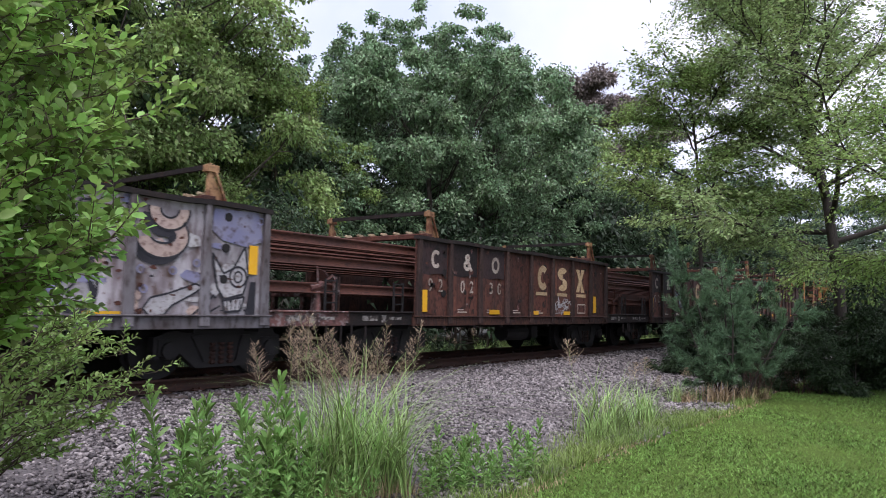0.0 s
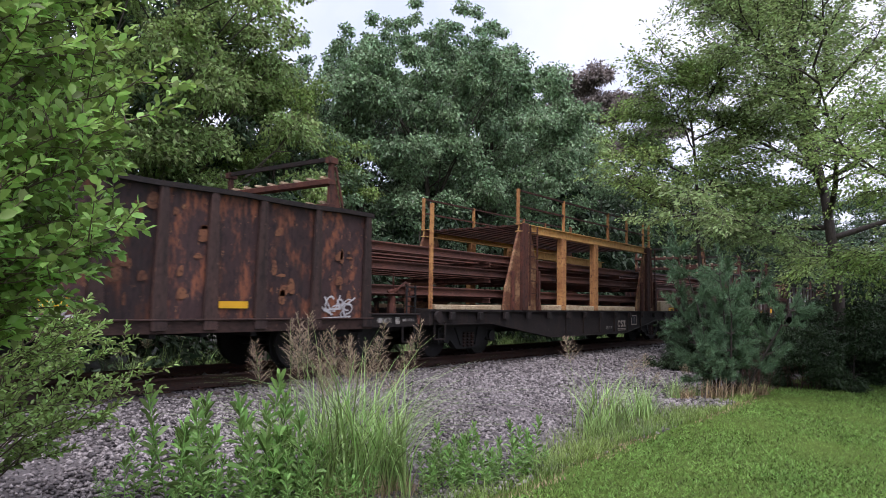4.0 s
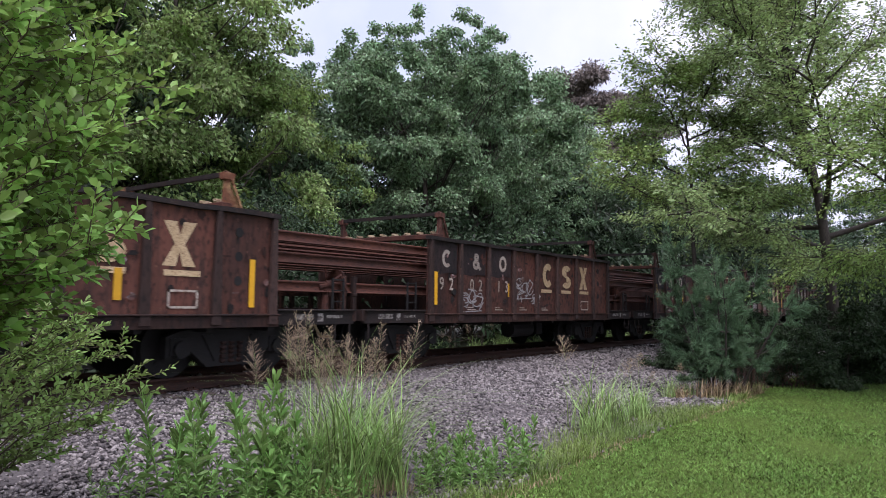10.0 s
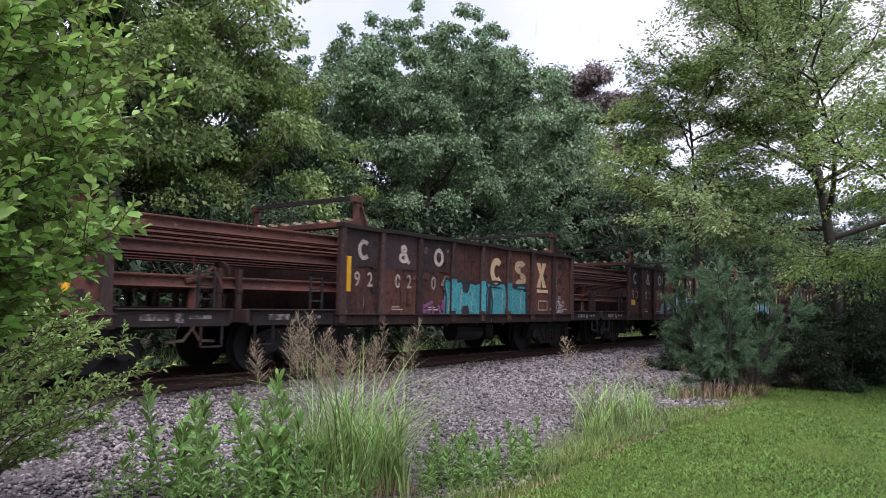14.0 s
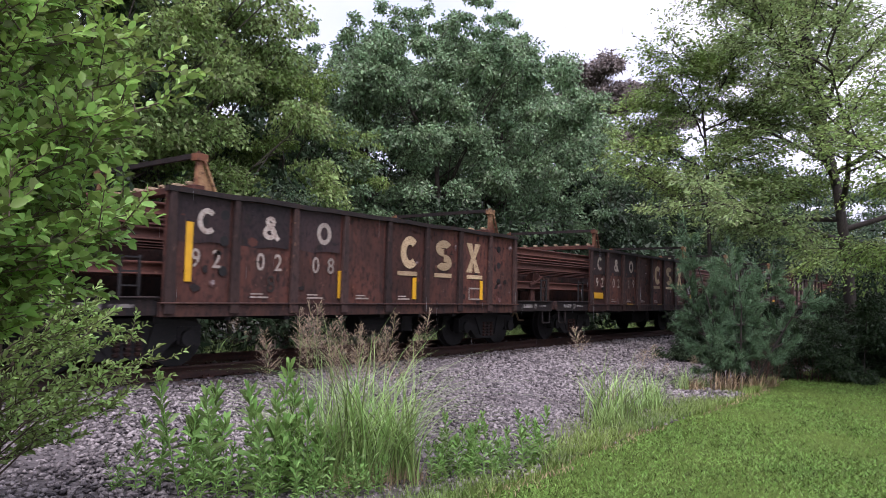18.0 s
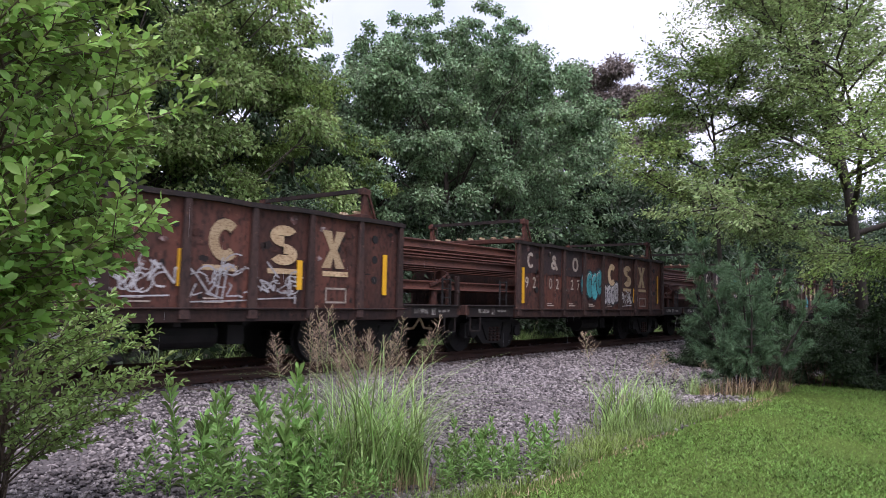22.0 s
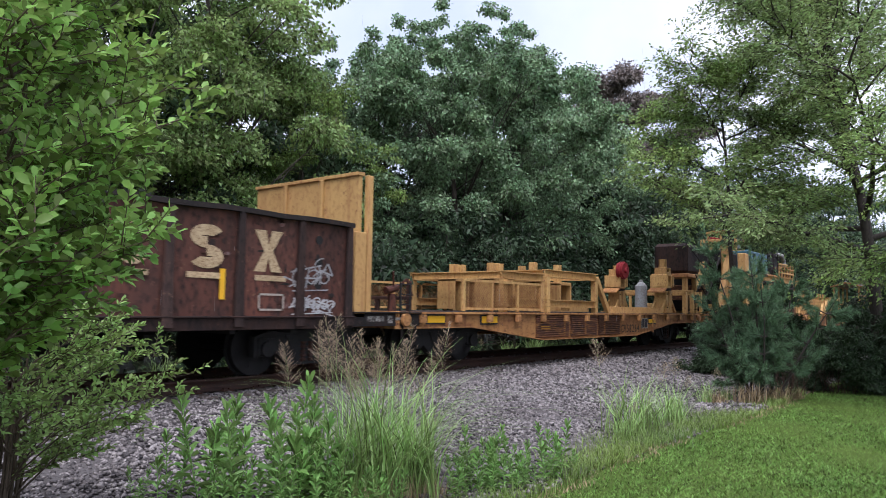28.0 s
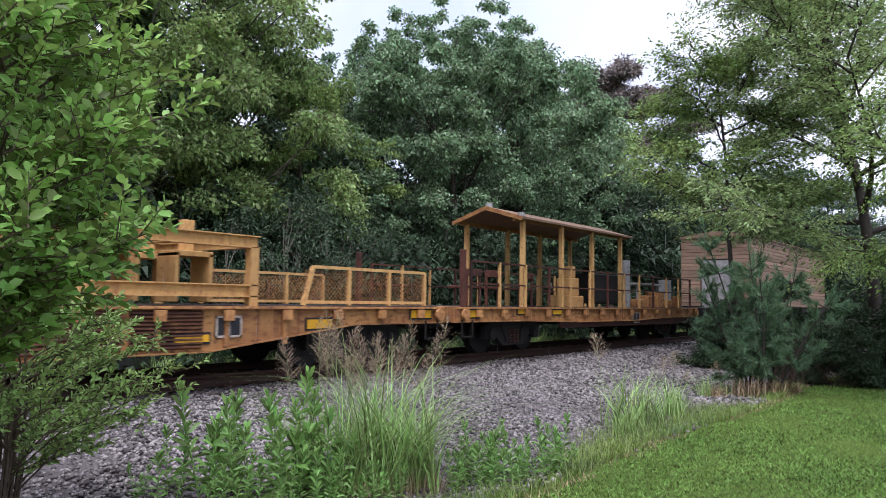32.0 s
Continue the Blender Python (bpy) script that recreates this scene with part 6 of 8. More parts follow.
def silver_picture(car, rng):
    """The big painting on the silver car: dark-edged pale bows and blobs."""
    for i in range(6):
        x = 1.09 * i
        for _ in range(3):
            cx, cz = x + rng.uniform(0.25, 0.85), rng.uniform(1.15, 2.2)
            w, h, a = rng.uniform(0.2, 0.36), rng.uniform(0.16, 0.34), rng.uniform(0, 360)
            flat_shape("painted_blob", arc(cx, cz, w * 1.0, h * 1.0, a, a + 250, 0.055), car, "black_spray")
            flat_shape("painted_blob", [[(cx + w * 0.8 * math.cos(t), cz + h * 0.8 * math.sin(t)) for t in np.linspace(0, 6.0, 13)]], car, rng.choice(["white_spray", "blush_spray", "blue_spray", "white_spray"]))
    spray(car, 0.1, 6.5, 1.0, 2.4, "black_spray", rng, 34, 0.03)
    spray(car, 0.1, 6.5, 1.0, 2.4, "lilac_spray", rng, 16, 0.06)
    # the last two panels: a pale bow with a dark edge, a bone, and a grinning face
    for cx, cz, rx, rz, a0, a1, w in ((7.06, 2.3, 0.3, 0.28, 175, 365, 0.17), (6.98, 1.95, 0.38, 0.3, 190, 400, 0.2)):
        flat_shape("painted_shadow", arc(cx - 0.07, cz - 0.09, rx, rz, a0, a1, w), car, "black_spray", y=-HW + 0.001 - 0.001 * cz)
        flat_shape("painted_bow", arc(cx, cz, rx, rz, a0, a1, w), car, "blush_spray", y=-HW - 0.001 - 0.001 * cz)
        flat_shape("painted_outline", arc(cx, cz, rx + 0.012, rz + 0.012, a0, a1, 0.03) + arc(cx, cz, rx - w + 0.015, rz - w + 0.015, a0, a1, 0.026), car, "black_spray", y=-HW - 0.004 - 0.001 * cz)
    bone = [(6.75, 1.0), (6.85, 1.14), (7.1, 1.2), (7.5, 1.34), (7.6, 1.3), (7.5, 1.22), (7.15, 1.04), (7.05, 0.92), (6.85, 0.9)]
    flat_shape("painted_bone", [bone], car, "white_spray")
    flat_shape("painted_outline", [q for a, b in zip(bone, bone[1:] + bone[:1]) for q in stripe(*a, *b, 0.025)], car, "black_spray", y=-HW - 0.003)
    flat_shape("painted_cloud", [[(7.74, 2.4), (8.5, 2.42), (8.6, 2.0), (8.3, 1.9), (7.9, 1.96), (7.72, 2.1)]], car, "lilac_spray", y=-HW + 0.001)
    face = [(7.74, 1.78), (7.94, 1.5), (8.1, 1.58), (8.28, 1.9), (8.36, 1.5), (8.28, 1.22), (7.96, 1.14), (7.84, 1.3)]
    flat_shape("painted_face", [face], car, "white_spray")
    teeth = [(7.94, 1.12), (8.3, 1.18), (8.24, 0.98), (7.98, 0.96)]
    flat_shape("painted_face", [teeth], car, "white_spray")
    lines = [q for s in (face, teeth) for a, b in zip(s, s[1:] + s[:1]) for q in stripe(*a, *b, 0.03)]
    for k in range(4):
        lines += stripe(8.02 + k * 0.065, 0.97, 8.01 + k * 0.075, 1.13, 0.014)
    lines += arc(8.18, 1.46, 0.16, 0.16, 0, 360, 0.03) + arc(8.18, 1.46, 0.08, 0.09, 0, 360, 0.025) + stripe(7.4, 0.86, 7.8, 1.2, 0.03) + stripe(7.55, 0.86, 7.9, 1.05, 0.025) + stripe(8.3, 1.0, 8.5, 0.86, 0.03)
    flat_shape("painted_outline", lines, car, "black_spray", y=-HW - 0.003)
    flat_shape("painted_body", [[(8.32, 0.86), (8.5, 0.86), (8.5, 1.4), (8.4, 1.4)]], car, "black_spray", y=-HW + 0.001)
    for x, z in ((7.98, 2.3), (7.96, 1.86), (7.94, 1.42)):
        bm = bmesh.new()
        rod(bm, (x, -HW - 0.008, z), (x, -HW + 0.03, z), 0.065, seg=14)
        part("drain_hole", bm, M["black_steel"], car)
    for x, z in ((6.75, 1.25), (7.15, 1.5), (6.7, 1.5), (7.5, 1.62), (8.55, 2.3)):
        flat_shape("painted_ring", arc(x, z, 0.06, 0.06, 0, 360, 0.025), car, "lilac_spray")
    for mat, count, size in (("white_spray", 46, 0.09), ("lilac_spray", 34, 0.10), ("blush_spray", 34, 0.10), ("red_steel", 90, 0.035), ("black_spray", 50, 0.022)):
        spots = []
        for _ in range(count):
            x, z, w, h = rng.uniform(0.15, 8.5), rng.uniform(0.95, 2.4), size * rng.uniform(0.4, 2.2), size * rng.uniform(0.3, 1.2)
            a = rng.uniform(0, 6.28)
            spots.append([(x + w * rng.uniform(0.6, 1.2) * math.cos(a + t), z + h * rng.uniform(0.6, 1.2) * math.sin(a + t)) for t in np.linspace(0, 5.4, 7)])
        flat_shape("paint_patch", spots, car, mat, y=-HW + (0.002 if size > 0.05 else -0.006))
    for x, w, h, z in ((8.36, 0.15, 0.42, 1.51), (3.0, 0.62, 0.13, 0.83), (6.0, 0.55, 0.13, 0.83)):
        bm = bmesh.new()
        box(bm, x, x + w, -HW - 0.012, -HW - 0.004, z, z + h)
        part("reflective_strip", bm, M["reflector_yellow"], car, "bright yellow reflective strip")


TALL_STAKES = [0.0, 1.07, 2.08, 2.96, 3.79, 4.65, 5.63, 6.65, 7.52, 8.36, 9.13, 9.98, 11.08, 12.36]


def build_train():
    rng = np.random.default_rng(3)
    label = "dark brown gondola car with faded numbers"
    brown = make_gondola(label, 8, 1.075, 2.44, 0.77, odd=tuple(range(8)), odd_mat="brown_red")
    cars = [brown] + [copy_thing(brown, Matrix()) for _ in BROWN_CARS[1:]]
    words = {"teal": " and large teal graffiti", "blue": " and pale blue graffiti blocks", "throw": " and two-coloured graffiti", "tag": " and white sprayed scrawls", "scrawl": " and turquoise sprayed scrawls"}
    for car, (start, number, bars, art) in zip(cars, BROWN_CARS):
        put(car, start)
        mark_a(car, number, bars)
        if number in SHORT_NUMBERS:
            digits, panel = SHORT_NUMBERS[number]
            write(digits, car, 1.075 * panel + (0.56 if len(digits) > 1 else 0.66), 1.08, 0.25, "dark_letters", step=0.72)
        car["label"] = label + next((words[k] for k in ("teal", "blue", "throw", "scrawl", "tag") if any(g[0] == k for g in art)), ", loaded with rails")
        for g in art:
            add_graffiti(car, *g, rng)
    # some cars keep flaking yellow on their rack posts
    flaking = {}
    for i in (0, 1, 2, 7, 8, 9, 10, 11):
        for r in cars[i].children:
            for o in r.children if r.name.split(".")[0] == "rail_rack" else ():
                if o.name.split(".")[0] == "post":
                    if o.data.name not in flaking:
                        flaking[o.data.name] = o.data.copy()
                        flaking[o.data.name].materials[0] = M["rust_yellow"]
                    o.data = flaking[o.data.name]
    # the last brown car carries a yellow end shield and a rusty box
    last = cars[-1]
    rack = [o for o in last.children if o.name.split(".")[0] == "rail_rack"][-1]
    for o in list(rack.children) + [rack]:
        bpy.data.objects.remove(o)
    bm = bmesh.new()
    box(bm, 8.82, 8.9, -1.4, 1.4, 2.3, 3.28)
    box(bm, 8.78, 8.94, -1.42, 1.42, 3.28, 3.34)
    for y in (-0.5, 0.5):
        box(bm, 8.76, 8.82, y - 0.04, y + 0.04, 2.3, 3.28)
    part("end_shield", bm, M["yellow_paint"], last, "yellow steel end shield", bevel=0.006)
    for y in (-1.42, 1.42):
        bm = bmesh.new()
        box(bm, 8.7, 8.95, y - 0.06, y + 0.06, 0.9, 2.32)
        box(bm, 8.98, 9.1, y - 0.05, y + 0.05, 0.85, 3.3)
        part("shield_post", bm, M["yellow_paint"], last, bevel=0.01)
    bm = bmesh.new()
    box(bm, -0.3, 1.9, -1.45, -1.39, 2.46, 2.98)
    box(bm, -0.3, 1.9, -0.5, -0.44, 2.46, 2.98)
    box(bm, -0.3, -0.22, -1.39, -0.5, 2.46, 2.98)
    for x in (-0.2, 0.5, 1.3):
        box(bm, x, x + 0.06, -1.49, -1.45, 2.46, 3.0)
    box(bm, -0.34, 1.94, -1.5, -1.36, 2.96, 3.02)
    part("rusty_box", bm, M["rust_yellow"], last, "rusty orange steel trough", bevel=0.006)
    bm = bmesh.new()
    for x in (1.25, 1.62):
        beam(bm, (x, -HW - 0.09, 0.8), (x, -HW - 0.09, 2.95), 0.03)
    for i in range(8):
        beam(bm, (1.25, -HW - 0.09, 0.9 + i * 0.27), (1.62, -HW - 0.09, 0.9 + i * 0.27), 0.022)
    part("ladder", bm, M["dark_steel"], last)

    def tall_marks(car, number, s, strips, tags, faded):
        for kind, x in (("open_ring", 0.42), ("double_bend", 0.69), ("cross", 1.45), ("bar", 1.7)):
            mark = emblem(kind, x, 2.17, 0.22, 0.26, 0.05) if kind != "bar" else rect(x - 0.11, x + 0.11, 2.25, 2.3) + rect(x - 0.03, x + 0.03, 2.04, 2.25)
            flat_shape("painted_mark", mark, car, "ochre_letters")
        write(number[:3], car, 0.4, 1.6, 0.25, "ochre_letters", step=0.95)
        write(number[3:], car, 1.24, 1.6, 0.25, "ochre_letters", step=0.95)
        write("MW", car, 2.36, 1.65, 0.26, "ochre_letters", step=1.05)
        flat_shape("painted_emblem", arc(6.13, 2.06, 0.37, 0.37, 42, 285, 0.15), car, "ochre_letters", label="large worn yellow arc")
        flat_shape("rust_patch", arc(6.13, 2.06, 0.371, 0.371, 150, 172, 0.1, 3) + arc(6.13, 2.06, 0.371, 0.371, 215, 240, 0.152, 3) + arc(6.13, 2.06, 0.371, 0.371, 72, 84, 0.152, 2), car, "rust_peel", y=-HW - 0.002)
        for x, z, w, h, border in strips:
            bm = bmesh.new()
            box(bm, x, x + w, -HW - 0.016, -HW - 0.006, z, z + h)
            part("reflective_strip", bm, M["reflector_yellow"], car, "bright yellow reflective strip")
            if border:
                flat_shape("strip_border", rect(x - 0.09, x + w + 0.09, z - 0.05, z + h + 0.05), car, "faded_white", y=-HW + 0.001)
        for x0, x1, z0, z1 in tags:
            tag(car, x0, x1, z0, z1, "white_spray", s, 0.03)
        for x0, x1, z0, z1 in faded:
            spray(car, x0, x1, z0, z1, "faded_white", s, 4, 0.026)
        for x0 in (0.3, 3.1, 4.0, 6.75, 7.65, 8.5, 10.15, 11.3):
            quads = []
            for _ in range(7):
                x, z = x0 + s.uniform(0, 0.5), s.uniform(1.0, 2.35)
                w, h = s.uniform(0.04, 0.16), s.uniform(0.03, 0.2)
                quads.append(rounded([(x, z), (x + w, z + s.uniform(-0.02, 0.03)), (x + w * s.uniform(0.7, 1.1), z + h), (x + w * 0.2, z + h * s.uniform(0.7, 1.2))], True, 3))
            flat_shape("paint_patch", quads, car, "flake_rust", y=-HW + 0.001)

    b1 = make_gondola("tall rust-streaked brown gondola car with faded ochre numbers", 13, 0.95, 2.66, 0.70, "rust_peel", stake_w=0.11, racks=(0.75, 6.1, 11.5), tiers=2, rack_h=0.85, trucks=(-0.1, 12.2), platform=1.4, stakes=TALL_STAKES)
    for o in b1.children:
        if o.name.split(".")[0] == "side_sill":
            o.data.materials[0] = M["band_rust"]
    b2 = copy_thing(b1, Matrix())
    put(b1, 34.3)
    put(b2, 65.35)
    tall_marks(b1, "920526", rng, ((0.46, 0.82, 0.42, 0.1, 0), (2.32, 0.97, 0.45, 0.1, 0), (4.84, 0.98, 0.47, 0.11, 0), (6.89, 1.0, 0.34, 0.11, 0), (9.28, 1.0, 0.49, 0.1, 0)),
               ((1.16, 1.85, 0.92, 1.2), (1.2, 1.9, 0.72, 0.95), (6.86, 7.24, 0.74, 0.9), (11.26, 11.9, 0.9, 1.25)), ((3.9, 4.5, 1.3, 1.9), (4.8, 5.3, 1.2, 1.85)))
    tall_marks(b2, "920550", rng, ((0.22, 0.96, 0.36, 0.18, 0), (2.34, 0.96, 0.43, 0.1, 0), (4.13, 0.96, 0.37, 0.1, 0), (5.87, 0.94, 0.42, 0.09, 1), (7.6, 0.93, 0.42, 0.1, 0), (9.32, 0.97, 0.4, 0.08, 1), (11.5, 0.95, 0.39, 0.19, 0)),
               ((2.32, 2.84, 0.69, 0.92), (3.1, 3.82, 0.98, 1.28), (3.12, 3.8, 0.72, 1.0)), ((6.85, 7.35, 0.75, 1.3), (7.7, 8.1, 0.8, 1.3), (8.48, 8.93, 0.85, 1.5), (5.8, 6.05, 1.15, 1.66), (10.2, 10.7, 0.75, 1.0), (11.2, 11.8, 0.75, 1.1), (4.2, 4.6, 1.2, 1.8)))
    flat_shape("stencil_frame", rect(9.3, 9.7, 1.13, 1.16) + rect(9.3, 9.7, 1.36, 1.39) + rect(9.3, 9.33, 1.13, 1.39) + rect(9.67, 9.7, 1.13, 1.39) + rect(9.36, 9.64, 1.2, 1.215) + rect(9.44, 9.46, 1.16, 1.36) + rect(9.56, 9.58, 1.16, 1.36) + rect(9.36, 9.64, 1.29, 1.305), b2, "fresh_white")
    for car in (b1, b2):
        rack = [o for o in car.children if o.name.split(".")[0] == "rail_rack"][0]
        for o in rack.children:
            if o.name.split(".")[0] == "post":
                o.data = o.data.copy()
                o.data.materials[0] = M["rust_yellow"]
    k = make_gondola("black gondola car with fresh white numbers and a white sprayed picture", 8, 1.09, 2.45, 0.77, "plum_steel", platform=1.7)
    put(k, 81.2)
    flat_shape("black_patch", rect(0.2, 1.0, 1.1, 2.25), k, "black_spray", y=-HW + 0.002)
    flat_shape("black_patch", rect(1.25, 2.05, 1.1, 2.1), k, "black_spray", y=-HW + 0.002)
    for kind, x in (("open_ring", 0.36), ("double_bend", 0.5), ("cross", 0.64)):
        flat_shape("painted_mark", emblem(kind, x, 2.02, 0.14, 0.26, 0.045), k, "fresh_white")
    flat_shape("painted_bar", rect(0.71, 0.85, 2.10, 2.15) + rect(0.755, 0.805, 1.89, 2.10), k, "fresh_white")
    write("920", k, 0.29, 1.52, 0.235, "fresh_white", step=1.06, squeeze=1.0)
    write("040", k, 1.36, 1.52, 0.235, "fresh_white", step=1.15, squeeze=1.0)
    flat_shape("stencil_frame", rect(2.3, 2.95, 1.42, 1.47) + rect(2.3, 2.95, 1.77, 1.82) + rect(2.3, 2.35, 1.42, 1.82) + rect(2.9, 2.95, 1.42, 1.82) + rect(2.61, 2.64, 1.42, 1.82), k, "fresh_white")
    write("MW", k, 2.48, 1.5, 0.24, "fresh_white", step=1.25)
    leg = rounded([(3.86, 0.8), (3.82, 1.3), (3.68, 1.5), (3.75, 1.76), (4.0, 1.86), (4.26, 1.7), (4.34, 1.3), (4.3, 0.8)])
    body = rounded([(4.52, 0.78), (4.44, 1.5), (4.48, 1.95), (4.68, 2.1), (4.86, 1.88), (5.08, 2.1), (5.36, 2.02), (5.44, 1.6), (5.34, 1.3), (5.42, 0.78)])
    edge = rounded([(3.6, 0.78), (3.64, 1.2), (3.42, 1.5), (3.5, 1.82), (3.8, 2.0), (4.2, 1.86), (4.45, 1.9)], False)
    edge2 = rounded([(5.5, 0.8), (5.52, 1.25), (5.66, 1.2), (5.78, 0.8)], False)
    for shape in (leg, body):
        flat_shape("sprayed_figure", [shape], k, "white_spray")
        flat_shape("sprayed_outline", [q for p, r in zip(shape, shape[1:] + shape[:1]) for q in stripe(*p, *r, 0.035)], k, "black_spray", y=-HW - 0.003)
    for line in (edge, edge2):
        flat_shape("sprayed_outline", [q for p, r in zip(line, line[1:]) for q in stripe(*p, *r, 0.03)], k, "white_spray", y=-HW - 0.002)
    inner = arc(4.66, 1.72, 0.17, 0.3, 100, 420, 0.022) + arc(5.16, 1.7, 0.2, 0.3, -20, 290, 0.022) + arc(5.02, 1.42, 0.34, 0.28, 190, 340, 0.022) + arc(4.02, 1.66, 0.22, 0.14, 150, 330, 0.022)
    for j in range(7):
        z = 0.9 + 0.1 * j
        inner += stripe(4.6 + 0.03 * (j % 3), z, 5.28 - 0.05 * (j % 2), z + 0.02, 0.012) + stripe(3.94, z, 4.22, z + 0.015, 0.011)
    flat_shape("sprayed_outline", inner, k, "black_spray", y=-HW - 0.004)
    flat_shape("sprayed_cap", [rounded([(5.0, 2.06), (5.1, 2.13), (5.36, 2.06), (5.42, 1.9), (5.2, 1.98)])], k, "red_steel", y=-HW - 0.004)
    spray(k, 3.5, 4.0, 1.85, 2.15, "white_spray", rng, 5, 0.03)
    spray(k, 5.7, 6.1, 1.2, 2.1, "white_spray", rng, 6, 0.03)
    spray(k, 6.6, 7.2, 1.0, 1.4, "white_spray", rng, 5, 0.025)
    for x, z, w, h in ((0.14, 1.02, 0.25, 0.43), (2.35, 0.82, 0.42, 0.12), (3.75, 0.84, 0.42, 0.12), (5.65, 0.84, 0.42, 0.12), (8.15, 1.0, 0.16, 0.4)):
        bm = bmesh.new()
        out = 0.036 if z < 0.95 else 0.006
        box(bm, x, x + w, -HW - out - 0.008, -HW - out, z - (0.06 if z < 0.95 else 0), z + h - (0.06 if z < 0.95 else 0))
        part("reflective_strip", bm, M["reflector_yellow"], k, "bright yellow reflective strip")
    g = make_gondola("silver-painted gondola car covered with black and white graffiti", 8, 1.09, 2.5, 0.77, "silver_paint", platform=1.7)
    for o in g.children:
        kind = o.name.split(".")[0]
        if kind in ("end_sill", "end_stand", "brake_gear"):
            o.data.materials[0] = M["pink_rust"]
        if kind == "side_sill":
            o.data.materials[0] = M["grey_steel"]
        if kind == "stake":
            o.data.materials[0] = M["grey_steel"]
    for o in g.children:
        for q in o.children:
            if q.name.split(".")[0] == "post":
                q.data.materials[0] = M["rust_yellow"]
    put(g, -1.85)
    silver_picture(g, rng)
    # the load: long rails in three tiers
    string = rail_mesh("long_rail", -30, 288.6, M["rail_rust"])
    for z, count in ((2.08, 7), (1.74, 8), (1.28, 8)):
        for i in range(count):
            y = -1.12 + 2.24 * i / (count - 1)
            r = thing("long_rail", "long rusty steel rail carried lengthwise through the cars", "rail", (0, TRACK_Y + y, z + 0.015 * (i % 2)), group="load of long rails", mesh=string)
            CARS.append((r, 0.0))


build_train()

# ---- the yellow machine cars at the end of the train ----


def i_beam(bm, a, b, depth=0.2, width=0.13, t=0.018):
    """A rolled beam from a to b: two flanges and a web."""
    a, b = Vector(a), Vector(b)
    z = (b - a).normalized()
    up = Vector((0, 0, 1)) if abs(z.z) < 0.95 else Vector((1, 0, 0))
    s = z.cross(up).normalized()
    u = s.cross(z)
    for o, w, h in ((u * (depth / 2 - t / 2), width, t), (-u * (depth / 2 - t / 2), width, t), (Vector((0, 0, 0)), t, depth - 2 * t)):
        m = Matrix((s, u, z)).transposed().to_4x4()
        m.translation = (a + b) / 2 + o
        bmesh.ops.create_cube(bm, size=1, matrix=m @ Matrix.Diagonal((w, h, (b - a).length, 1)))


def add_part(car, name, mat, *pieces, bevel=0.006, label=""):
    """One part out of blocks (six numbers) or beams (two points and a width)."""
    bm = bmesh.new()
    for p in pieces:
        if len(p) == 6:
            box(bm, *p)
        else:
            beam(bm, *p)
    return part(name, bm, M[mat], car, label, bevel=bevel)


